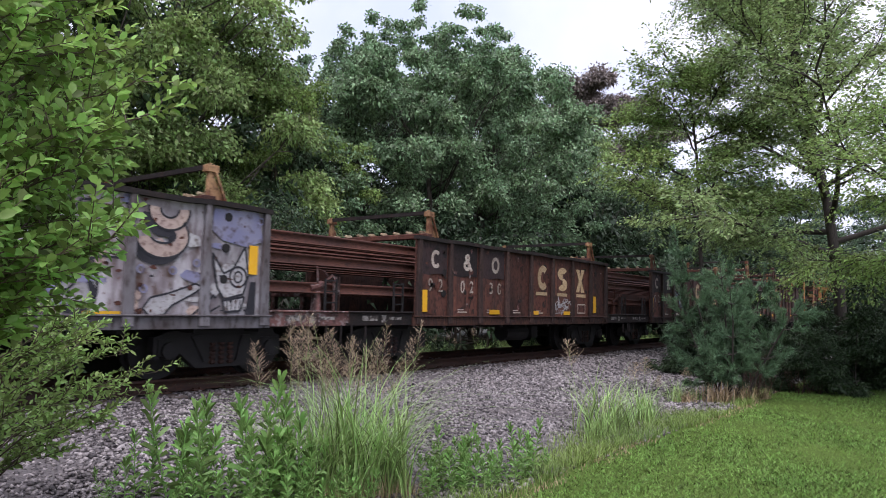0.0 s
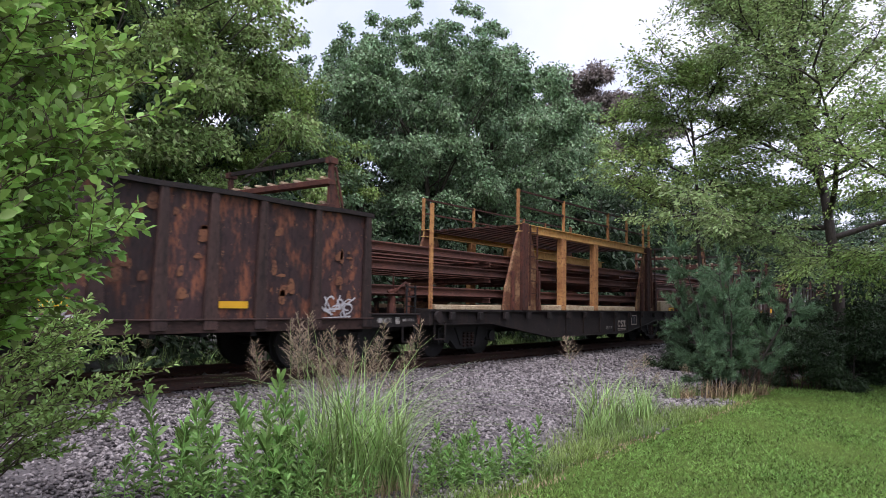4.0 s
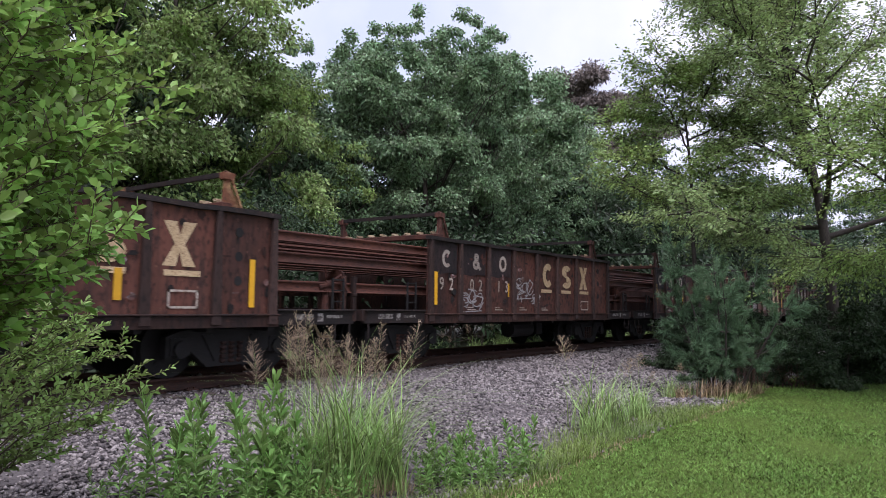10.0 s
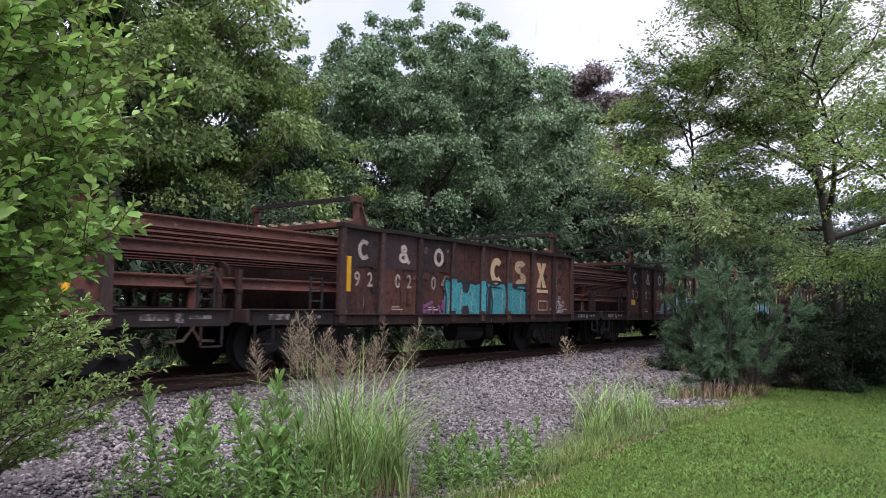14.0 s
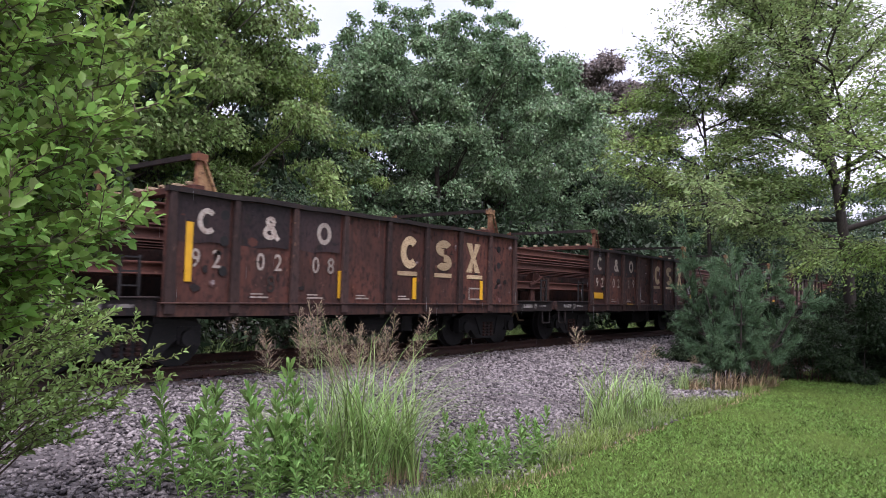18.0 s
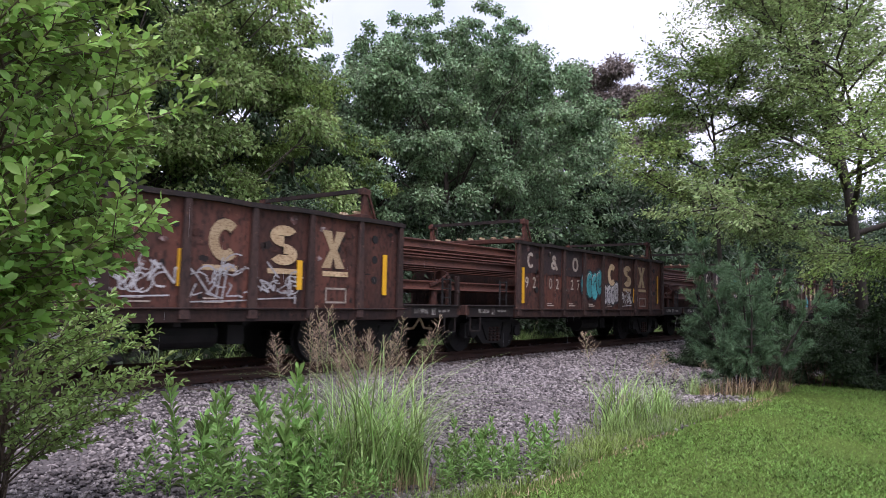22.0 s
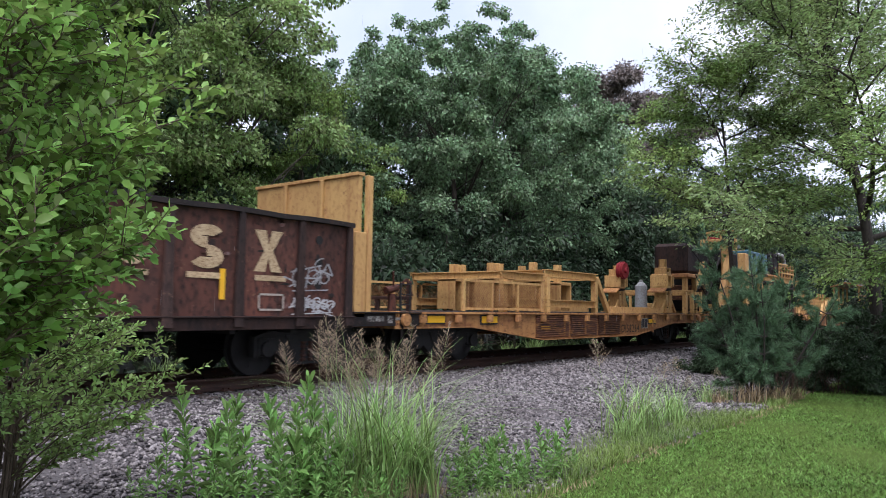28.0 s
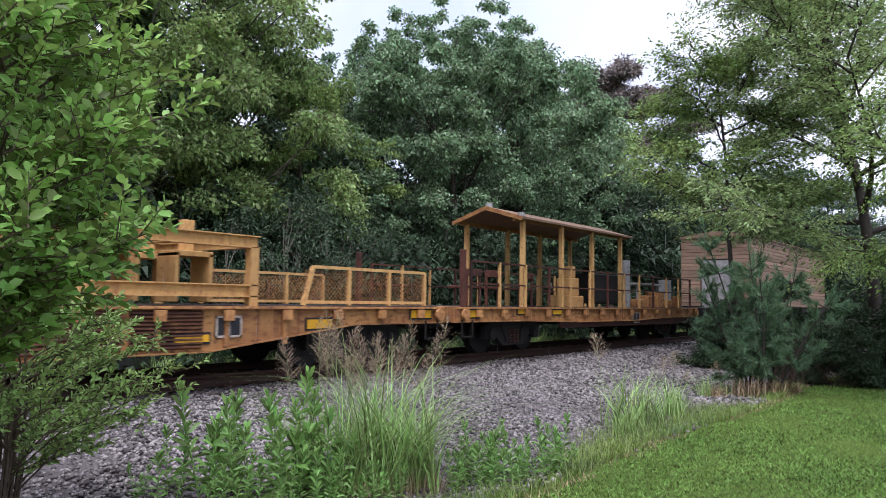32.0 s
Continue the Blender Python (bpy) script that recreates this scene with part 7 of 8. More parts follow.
def make_flat(label, length, number, where, mat="worn_yellow", deep=0.40, strips=(), trucks=(1.9, 1.9), ribbed=(), plate_at=None):
    """A flat car with fish-bellied side sills; x = 0 at its front end."""
    car = thing("flat_car", label, "railway car", group="cars of the rail train")
    for sgn in (-1, 1):
        bm = bmesh.new()
        prism(bm, [(0, 0.98), (0, 0.72), (2.3, 0.72), (5.0, deep), (length - 5.0, deep), (length - 2.3, 0.72), (length, 0.72), (length, 0.98)], sgn * (HW - 0.1), sgn * (HW - 0.07))
        part("side_sill", bm, M[mat], car)
        add_part(car, "deck_edge", mat, (0, length, sgn * (HW - 0.14), sgn * (HW + 0.01), 0.965, 1.0), bevel=0)
        for x0, z0, x1, z1 in ((0, 0.72, 2.3, 0.72), (2.3, 0.72, 5.0, deep), (5.0, deep, length - 5.0, deep), (length - 5.0, deep, length - 2.3, 0.72), (length - 2.3, 0.72, length, 0.72)):
            bm = bmesh.new()
            beam(bm, (x0, sgn * (HW - 0.085), z0 - 0.012), (x1, sgn * (HW - 0.085), z1 - 0.012), 0.12, 0.02)
            part("lower_flange", bm, M[mat], car)
        k = 14
        for i in range(k):
            x = 0.7 + (length - 1.4) * i / (k - 1)
            if sgn < 0:
                add_part(car, "stake_pocket", mat, (x - 0.07, x + 0.07, -HW - 0.05, -HW + 0.03, 0.8, 0.95))
            if 0.3 < i / k < 0.75 and sgn < 0 and not (number and where - 0.15 < x < where + 1.35):
                add_part(car, "rib", mat, (x - 0.03, x + 0.03, -HW + 0.03, -HW + 0.07, deep + 0.05, 0.8), bevel=0)
    bm = bmesh.new()
    k = int(length / 0.24)
    for i in range(k):
        box(bm, length * i / k + 0.005, length * (i + 1) / k - 0.005, -HW + 0.1, HW - 0.1, 0.95, 1.0 + 0.006 * (i % 3))
    part("deck", bm, M["tie_wood"], car)
    add_part(car, "centre_sill", "black_steel", (0.1, length - 0.1, -0.32, 0.32, 0.55, 0.93), *[(length * i / 8 - 0.05, length * i / 8 + 0.05, -HW + 0.12, HW - 0.12, 0.78, 0.94) for i in range(1, 8)])
    for x, sgn in ((0, -1), (length, 1)):
        add_part(car, "end_beam", mat, (min(x, x - sgn * 0.12), max(x, x - sgn * 0.12), -HW + 0.02, HW - 0.02, 0.7, 1.01))
        part("coupler", SHARED["coupler"], None, car, at=pose(x - sgn * 0.1, 0, -0.02, 0, 0, 0 if sgn < 0 else 180))
        add_stirrup(car, x - sgn * 0.35, 0.42, 0.75)
        bm = bmesh.new()
        rod(bm, (x - sgn * 0.2, -HW - 0.08, 0.86), (x - sgn * 0.2, -HW - 0.02, 0.86), 0.11, seg=16)
        part("pulling_ring", bm, M[mat], car)
    add_truck(car, trucks[0])
    add_truck(car, length - trucks[1])
    if number:
        write(number, car, where + 0.08, 0.48, 0.215, "dark_letters", y=-HW + 0.062, step=0.8)
    for x, z, w, h in strips:
        bm = bmesh.new()
        box(bm, x, x + w, -HW + 0.04, -HW + 0.085, z, z + h)
        part("reflective_strip", bm, M["reflector_yellow"], car, "bright yellow reflective strip")
        bm = bmesh.new()
        box(bm, x - 0.03, x + w + 0.03, -HW + 0.05, -HW + 0.085, z - 0.03, z + h + 0.03)
        part("strip_backing", bm, M["black_spray"], car)
    for x0, x1 in ribbed:
        bm = bmesh.new()
        teeth = []
        n = 10
        for i in range(n):
            z = deep + 0.04 + (0.9 - deep) * i / n
            teeth += [(-HW + 0.055, z), (-HW + 0.025, z + 0.012), (-HW + 0.025, z + 0.03), (-HW + 0.055, z + 0.04)]
        ends = [[bm.verts.new((x, y, z)) for y, z in teeth + [(-HW + 0.075, 0.95), (-HW + 0.075, deep + 0.03)]] for x in (x0, x1)]
        for i in range(len(ends[0])):
            k = (i + 1) % len(ends[0])
            bm.faces.new((ends[0][i], ends[1][i], ends[1][k], ends[0][k]))
        bm.faces.new(ends[0][::-1])
        bm.faces.new(ends[1])
        part("ribbed_panel", bm, M["rusty_plate"], car, "rusty brown ribbed side panel")
    at = length * 0.62 if plate_at is None else plate_at
    bm = bmesh.new()
    box(bm, at, at + 0.42, -HW + 0.05, -HW + 0.085, 0.58, 0.86)
    plate = part("data_plate", bm, M["black_spray"], car)
    flat_shape("plate_frame", rect(at, at + 0.42, 0.57, 0.6) + rect(at, at + 0.42, 0.84, 0.87) + rect(at, at + 0.03, 0.57, 0.87) + rect(at + 0.2, at + 0.23, 0.57, 0.87) + rect(at + 0.39, at + 0.42, 0.57, 0.87), car, "white_letters", y=-HW + 0.05)
    return car


def add_cage(car, x0, x1, y, z0, z1, lean=0.0, posts=3):
    """A guard of expanded metal in an angle-iron frame."""
    bm = bmesh.new()
    for i in range(posts + 1):
        x = x0 + (x1 - x0) * i / posts
        beam(bm, (x, y, z0), (x + (lean if i == 0 else 0), y, z1), 0.06)
    beam(bm, (x0 + lean, y, z1), (x1, y, z1), 0.05)
    beam(bm, (x0, y, z0 + 0.05), (x1, y, z0 + 0.05), 0.05)
    cage = part("guard_frame", bm, M["yellow_paint"], car)
    h, w, step = z1 - z0 - 0.1, x1 - x0, 0.075
    v, f = [], []
    for sgn in (-1, 1):
        c = -h if sgn > 0 else 0.0
        for i in range(int((w + h) / step)):
            p = x0 + i * step + (-h if sgn > 0 else 0)
            ts = [t for t in (0.0, 1.0)]
            a, b = (p, 0.0), (p + sgn * h, h) if sgn > 0 else (p - h, h)
            if sgn < 0:
                a, b = (p, 0.0), (p - h, h)
            # clip to the frame
            def clip(p, q):
                out = []
                for s, o in ((p, q), (q, p)):
                    x, z = s
                    if x < x0:
                        r = (x0 - x) / (o[0] - x)
                        x, z = x0, z + (o[1] - z) * r
                    elif x > x1:
                        r = (x1 - x) / (o[0] - x)
                        x, z = x1, z + (o[1] - z) * r
                    out.append((x, z))
                return out
            if max(a[0], b[0]) <= x0 or min(a[0], b[0]) >= x1:
                continue
            (ax, az), (bx, bz) = clip(a, b)
            n = len(v)
            for x, z in ((ax, az), (bx, bz)):
                v += [(x, y - 0.004, z0 + 0.05 + z - 0.005), (x, y + 0.004, z0 + 0.05 + z - 0.005), (x, y, z0 + 0.05 + z + 0.006)]
            f += [(n, n + 1, n + 4, n + 3), (n + 1, n + 2, n + 5, n + 4), (n + 2, n, n + 3, n + 5)]
    part("wire_mesh", mesh_from("wire_mesh", v, f, M["worn_yellow"]), None, cage)


def add_guide_stand(car, x, y, top=2.75):
    """A stout yellow post with a square rail guide and a toothed upright on top."""
    stand = add_part(car, "guide_stand", "yellow_paint", (x - 0.25, x - 0.06, y - 0.2, y + 0.2, 1.03, 1.72), (x - 0.03, x + 0.22, y - 0.22, y + 0.22, 1.03, 1.74), (x - 0.08, x, y - 0.16, y + 0.16, 1.03, 1.7), bevel=0.012)
    for s in (-1, 1):
        for dy in (-0.17, 0.17):
            bm = bmesh.new()
            beam(bm, (x + s * 0.21, y + dy, 1.42), (x + s * 0.56, y + dy, 1.04), 0.06, 0.09)
            part("raking_strut", bm, M["yellow_paint"], stand)
    add_part(stand, "base_plate", "worn_yellow", (x - 0.62, x + 0.62, y - 0.3, y + 0.3, 1.0, 1.03), bevel=0.005)
    # dark neck, plus dark blocks standing for the shade inside slot and head
    add_part(stand, "swivel", "dark_steel", (x - 0.2, x + 0.2, y - 0.19, y + 0.19, 1.73, 1.83), (x - 0.04, x + 0.1, y - 0.2, y + 0.26, 1.86, 2.24), (x - 0.31, x - 0.08, y - 0.08, y + 0.2, 1.88, 2.19))
    add_part(stand, "guide_head", "yellow_paint", (x - 0.37, x - 0.32, y - 0.3, y + 0.28, 1.83, 2.22), (x - 0.07, x - 0.02, y - 0.3, y + 0.28, 1.83, 2.24), (x - 0.37, x - 0.02, y - 0.3, y + 0.28, 2.2, 2.25), (x - 0.37, x - 0.02, y - 0.3, y + 0.28, 1.82, 1.87), bevel=0.008)
    for x0, x1, z0, z1, dy in ((0.08, 0.13, 1.84, 2.25, 0.26), (0.15, 0.24, 1.88, 2.16, 0.22), (0.26, 0.34, 1.88, 2.2, 0.24)):
        add_part(stand, "ear_plate", "yellow_paint", (x + x0, x + x1, y - dy, y + dy, z0, z1), bevel=0.006)
    add_part(stand, "cap", "yellow_paint", (x - 0.21, x + 0.17, y - 0.2, y + 0.2, 2.25, 2.34), (x - 0.21, x - 0.16, y - 0.2, y + 0.2, 2.34, 2.43), (x + 0.02, x + 0.17, y - 0.2, y + 0.2, 2.34, 2.43), (x - 0.21, x + 0.17, y - 0.2, y + 0.2, 2.43, 2.48), (x - 0.2, x + 0.16, y + 0.05, y + 0.19, 2.34, 2.43), bevel=0.006)
    flap = bmesh.new()
    prism(flap, [(x - 0.34, 1.8), (x - 0.34, 1.84), (x - 0.62, 1.70), (x - 0.62, 1.66)], y - 0.28, y + 0.28)
    part("guide_flap", flap, M["worn_yellow"], stand)
    bm = bmesh.new()
    box(bm, x - 0.02, x + 0.07, y - 0.1, y + 0.1, 2.48, top)
    box(bm, x - 0.12, x + 0.07, y + 0.06, y + 0.1, 2.48, top)
    box(bm, x - 0.12, x - 0.09, y - 0.1, y + 0.1, 2.48, top)
    for i in range(6):
        z = 2.485 + (top - 2.5) * i / 5
        box(bm, x - 0.11, x, y - 0.1, y + 0.08, z, z + 0.02)
    part("toothed_upright", bm, M["yellow_paint"], stand)
    bm = bmesh.new()
    for dx, dz in ((-0.2, 1.2), (0.16, 1.2), (0.16, 1.62), (-0.2, 1.62)):
        rod(bm, (x + dx, y - 0.235, dz), (x + dx, y - 0.19, dz), 0.018, seg=6)
    part("bolt_set", bm, M["rail_rust"], stand)


def add_roller_frame(car, x0, x1, z1=2.0, brace=1):
    """A low table of rolled beams that guides the rails, with cross members and a raking brace."""
    f = new("guide_frame")
    f.parent = car
    for y in (-1.3, 1.3):
        for z in (z1 - 0.09, 1.22):
            bm = bmesh.new()
            i_beam(bm, (x0, y, z), (x1, y, z), 0.18, 0.14)
            part("long_beam", bm, M["yellow_paint"], f)
        for x in (x0 + 0.08, x1 - 0.08):
            add_part(f, "post", "yellow_paint", (x - 0.07, x + 0.07, y - 0.07, y + 0.07, 1.0, z1 - 0.16))
        if brace:
            e = x1 if brace > 0 else x0
            bm = bmesh.new()
            beam(bm, (e, y, z1 - 0.1), (e + brace * 0.7, y, 1.03), 0.11, 0.13)
            part("raking_brace", bm, M["yellow_paint"], f)
    for x in (x0 + 0.05, (x0 + x1) / 2, x1 - 0.05):
        bm = bmesh.new()
        i_beam(bm, (x, -1.23, z1 - 0.09), (x, 1.23, z1 - 0.09), 0.16, 0.12)
        part("cross_beam", bm, M["yellow_paint"], f)
    for x in (x0 + 0.7, x1 - 0.7):
        for y in (-0.55, 0.55):
            add_part(f, "roller_box", "yellow_paint", (x - 0.3, x - 0.24, y - 0.25, y + 0.25, 1.05, 1.75), (x + 0.24, x + 0.3, y - 0.25, y + 0.25, 1.05, 1.75), (x - 0.3, x + 0.3, y - 0.25, y + 0.25, 1.7, 1.78))
            add_part(f, "toothed_bar", "yellow_paint", (x - 0.08, x + 0.08, y - 0.08, y + 0.08, 1.78, z1 + 0.22))


def portal(car, x, z1, w=0.12, y=1.3, rake=0.0, name="portal_frame"):
    bm = bmesh.new()
    for s in (-1, 1):
        beam(bm, (x, s * y, 1.0), (x, s * y, z1), w)
        if rake:
            beam(bm, (x + rake, s * y, 1.03), (x, s * y, z1 - 0.05), w * 0.9)
    beam(bm, (x, -y, z1 - w / 2), (x, y, z1 - w / 2), w)
    return part(name, bm, M["yellow_paint"], car, bevel=0.008)


def build_flats():
    strips = [(2.6, 0.78, 0.55, 0.14), (4.9, 0.62, 0.4, 0.1), (10.95, 0.72, 0.5, 0.12), (0.9, 0.8, 0.5, 0.13)]
    # first flat: mesh guards, guide frame, guide stands, hose reel, gas bottle
    a = make_flat("worn yellow flat car carrying rail guide frames and stands", 15.1, "CR58264", 9.12, strips=strips, ribbed=((4.7, 6.2), (6.3, 7.65), (7.75, 9.0)), plate_at=10.45)
    put(a, 288.95)
    add_cage(a, 2.05, 4.95, -1.4, 1.02, 1.64)
    add_cage(a, 2.05, 4.95, 1.4, 1.02, 1.64)
    add_roller_frame(a, 3.5, 5.2, 1.9, 0)
    add_roller_frame(a, 5.3, 7.9, 2.02, 1)
    for y in (-1.35, 1.2):
        add_part(a, "low_rail", "yellow_paint", (8.8, 12.3, y, y + 0.15, 1.0, 1.18))
    add_guide_stand(a, 13.32, -0.95)
    add_guide_stand(a, 13.5, 0.75, 2.6)
    bm = bmesh.new()
    rod(bm, (13.54, -0.1, 1.0), (13.54, -0.1, 1.9), 0.2, seg=20)
    rod(bm, (13.54, -0.1, 1.9), (13.54, -0.1, 2.03), 0.2, 0.08, seg=20)
    rod(bm, (13.54, -0.1, 2.01), (13.54, -0.1, 2.11), 0.06, seg=10)
    part("gas_bottle", bm, M["grey_tank"], a, "grey steel gas bottle", smooth=False)
    bm = bmesh.new()
    for k in range(5):
        rod(bm, (13.28, 0.33 + 0.05 * k, 2.42), (13.28, 0.37 + 0.05 * k, 2.42), 0.27 + 0.03 * (k % 2), seg=22)
    rod(bm, (13.28, 0.26, 2.42), (13.28, 0.64, 2.42), 0.1, seg=14)
    part("hose_reel", bm, M["red_hose"], a, "red hose reel")
    portal(a, 14.3, 1.72)
    portal(a, 14.95, 1.8)
    # second: the rail handling machine
    b = make_flat("worn yellow flat car with a tall rail handling machine", 14.3, "CR58265", 5.05, strips=[(4.24, 0.53, 0.5, 0.13), (6.72, 0.52, 0.48, 0.12), (9.9, 0.66, 0.3, 0.12), (0.8, 0.8, 0.5, 0.13), (13.2, 0.8, 0.6, 0.13)])
    put(b, 304.5)
    curve = rounded([(3.06, 3.12), (2.86, 2.6), (2.52, 2.02), (2.24, 1.6), (2.1, 1.3)], False, 4)
    for y0, y1 in ((-1.42, -1.12), (-0.52, -0.34)):
        bm = bmesh.new()
        prism(bm, [(3.07, 1.02), (3.57, 1.02), (3.52, 3.88), (3.05, 3.88)], y0, y1)
        part("main_column", bm, M["yellow_paint"], b, bevel=0.02)
        bm = bmesh.new()
        prism(bm, curve + [(2.34, 1.3), (2.42, 1.62), (2.82, 1.62), (2.92, 1.3), (3.07, 1.3)], y0 + 0.06, y0 + 0.09)
        arm = part("raking_arm", bm, M["yellow_paint"], b)
        bm, last = bmesh.new(), None
        for x, z in curve:
            ring = [bm.verts.new((x + dx, y, z)) for dx, y in ((-0.022, y0 - 0.02), (0.004, y0 - 0.02), (0.004, y0 + 0.18), (-0.022, y0 + 0.18))]
            if last:
                for j in range(4):
                    bm.faces.new((last[j], ring[j], ring[(j + 1) % 4], last[(j + 1) % 4]))
            else:
                bm.faces.new(ring)
            last = ring
        bm.faces.new(last[::-1])
        part("arm_flange", bm, M["yellow_paint"], arm)
        for z in (1.5, 1.9, 2.35, 2.9, 3.3, 3.65):
            for x in (3.13, 3.46):
                bm = bmesh.new()
                rod(bm, (x, y0 - 0.03, z), (x, y0 + 0.02, z), 0.026, seg=6)
                part("bolt", bm, M["rusty_plate"], b)
        for x, z in ((2.34, 1.9), (2.86, 1.75)):
            add_part(b, "arm_gusset", "yellow_paint", (x, x + 0.08, y0 + 0.02, y1, 1.3, z), bevel=0.01)
    for sgn in (-1, 1):
        y0, y1 = sgn * 1.12, sgn * 1.42
        bm = bmesh.new()
        prism(bm, [(5.16, 1.02), (5.66, 1.02), (5.6, 3.46), (5.1, 3.46)], y0, y1)
        part("rear_column", bm, M["yellow_paint"], b, bevel=0.02)
        bm = bmesh.new()
        beam(bm, (5.6, sgn * 1.3, 3.0), (6.75, sgn * 1.3, 1.3), 0.2, 0.24)
        part("rear_brace", bm, M["yellow_paint"], b, bevel=0.012)
        bm = bmesh.new()
        i_beam(bm, (5.7, sgn * 1.3, 2.6), (13.4, sgn * 1.3, 2.6), 0.24, 0.18)
        part("upper_beam", bm, M["yellow_paint"], b)
        for x in (7.6, 9.1, 10.9, 12.9):
            add_part(b, "leg", "yellow_paint" if x < 10 else "dark_steel", (x - 0.1, x + 0.1, sgn * 1.2, sgn * 1.4, 1.0, 2.48), bevel=0.012)
        bm = bmesh.new()
        beam(bm, (7.75, sgn * 1.3, 1.08), (9.0, sgn * 1.3, 2.4), 0.12, 0.2)
        part("diagonal", bm, M["yellow_paint"], b, bevel=0.01)
        bm = bmesh.new()
        beam(bm, (11.0, sgn * 1.3, 1.08), (12.1, sgn * 1.3, 2.4), 0.1, 0.16)
        beam(bm, (12.9, sgn * 1.3, 1.08), (12.1, sgn * 1.3, 2.4), 0.1, 0.16)
        part("diagonal", bm, M["dark_steel"], b, bevel=0.01)
        for i in range(9):
            bm = bmesh.new()
            beam(bm, (2.05 if i < 7 else 2.3, sgn * 1.47, 1.03 + i * 0.034), (13.0, sgn * 1.47, 1.03 + i * 0.034), 0.022)
            part("skid_bar", bm, M["rusty_plate"], b)
        add_part(b, "front_sill", "yellow_paint", (1.6, 5.6, sgn * 1.1, sgn * 1.42, 1.02, 1.36), bevel=0.015)
        for z, x0, x1 in ((2.74, 3.5, 8.2), (2.69, 3.5, 8.2), (2.02, 2.7, 6.3), (2.42, 6.9, 13.3), (2.36, 6.9, 13.3), (1.85, 7.2, 13.0)):
            bm = bmesh.new()
            rod(bm, (x0, sgn * 1.46, z), (x1, sgn * 1.46, z - 0.05), 0.018, seg=6)
            part("pipe", bm, M["dark_steel"], b)
    add_part(b, "cross_head", "yellow_paint", (3.1, 3.46, -1.12, -0.52, 3.72, 3.88), (3.12, 3.2, -1.12, -0.52, 3.45, 3.72), bevel=0.015)
    add_part(b, "head_lamp", "red_hose", (3.14, 3.4, -0.95, -0.62, 3.88, 3.96), bevel=0.02)
    add_part(b, "black_hood", "black_steel", (3.0, 5.12, -1.1, 0.9, 2.92, 3.42), bevel=0.03)
    for q in ((3.7, 5.15, -1.0, 1.0, 1.1, 2.95), (2.62, 3.05, -1.0, 0.8, 1.1, 1.9), (5.7, 7.2, -0.9, 0.9, 1.1, 2.3)):
        add_part(b, "power_block", "black_steel", q, bevel=0.03)
    for i in range(8):
        add_part(b, "drive_unit", "dark_steel" if i % 3 else "rusty_plate", (7.4 + i * 0.72, 7.9 + i * 0.72, -0.95 + 0.1 * (i % 3), 0.9, 1.05, 1.7 + 0.25 * (i % 2)), bevel=0.03)
    r2 = random.Random(8)
    for i in range(34):
        x, z = r2.uniform(3.7, 5.0) if i < 16 else r2.uniform(5.8, 12.6), r2.uniform(1.15, 2.5)
        w, h = r2.uniform(0.15, 0.5), r2.uniform(0.15, 0.5)
        add_part(b, "machine_box", r2.choice(["black_steel", "dark_steel"]), (x, x + w, -1.18, -0.9, z, z + h), bevel=0.015)
    for i in range(40):
        x, y = (5.9 + i * 0.27 if i < 26 else 3.65 + 0.1 * (i - 26)), -1.08 + 0.12 * (i % 3)
        a, c = Vector((x, y, 1.15 + 0.2 * (i % 4))), Vector((x + 0.35 * ((i % 5) - 2) / 2, y - 0.05, 2.4 - 0.2 * (i % 3)))
        mid = (a + c) / 2 + Vector((0.12 * ((i % 3) - 1), -0.08, 0.06 * ((i % 4) - 2)))
        bm = bmesh.new()
        rod(bm, a, mid, 0.028, seg=6)
        rod(bm, mid, c, 0.028, seg=6)
        part("hydraulic_hose", bm, M["rusty_plate" if i % 4 == 0 else "black_steel"], b)
    for i in range(4):
        add_part(b, "frame_ledge", "dark_steel", (3.58, 5.14, -1.26, -1.18, 1.42 + 0.42 * i, 1.47 + 0.42 * i), bevel=0)
    add_part(b, "chute", "rusty_plate", (1.9, 2.5, -0.9, 0.9, 2.0, 2.06), (1.9, 1.96, -0.9, 0.9, 1.5, 2.0), bevel=0.01)
    for k, (p, q) in enumerate((((1.4, -0.7, 3.4), (3.2, -1.3, 3.9)), ((1.4, -0.5, 3.3), (3.2, -1.2, 3.5)), ((0.3, -0.8, 3.5), (2.7, -1.1, 2.6)), ((1.4, 0.2, 3.45), (3.2, 0.9, 3.8)), ((0.9, -0.9, 2.4), (1.9, -1.3, 1.6)))):
        bm = bmesh.new()
        mid = (Vector(p) + Vector(q)) / 2 - Vector((0, 0, 0.12 + 0.05 * k))
        rod(bm, p, mid, 0.022, seg=6)
        rod(bm, mid, q, 0.022, seg=6)
        part("cable", bm, M["black_steel"], b)
    for k in range(7):
        add_part(b, "tank_fitting", ("rusty_plate", "grey_tank", "dark_steel")[k % 3], (1.48 + 0.12 * (k % 3), 1.6 + 0.12 * (k % 3), -0.75 + 0.16 * k, -0.63 + 0.16 * k, 2.5 + 0.11 * (k % 4), 2.75 + 0.11 * (k % 4)), bevel=0.015)
    # teal engine hood
    hood = add_part(b, "engine_hood", "teal_hood", (5.75, 8.55, -1.38, 0.9, 2.76, 3.62), bevel=0.035, label="weathered teal engine hood")
    add_part(hood, "hood_door", "teal_hood", (5.7, 6.4, -1.42, -1.37, 2.8, 3.3), (5.72, 5.76, -1.3, 0.8, 2.8, 3.55))
    add_part(hood, "louvre", "black_steel", *[(6.35, 6.75, -1.4, -1.375, 3.3 + i * 0.05, 3.33 + i * 0.05) for i in range(5)])
    bm = bmesh.new()
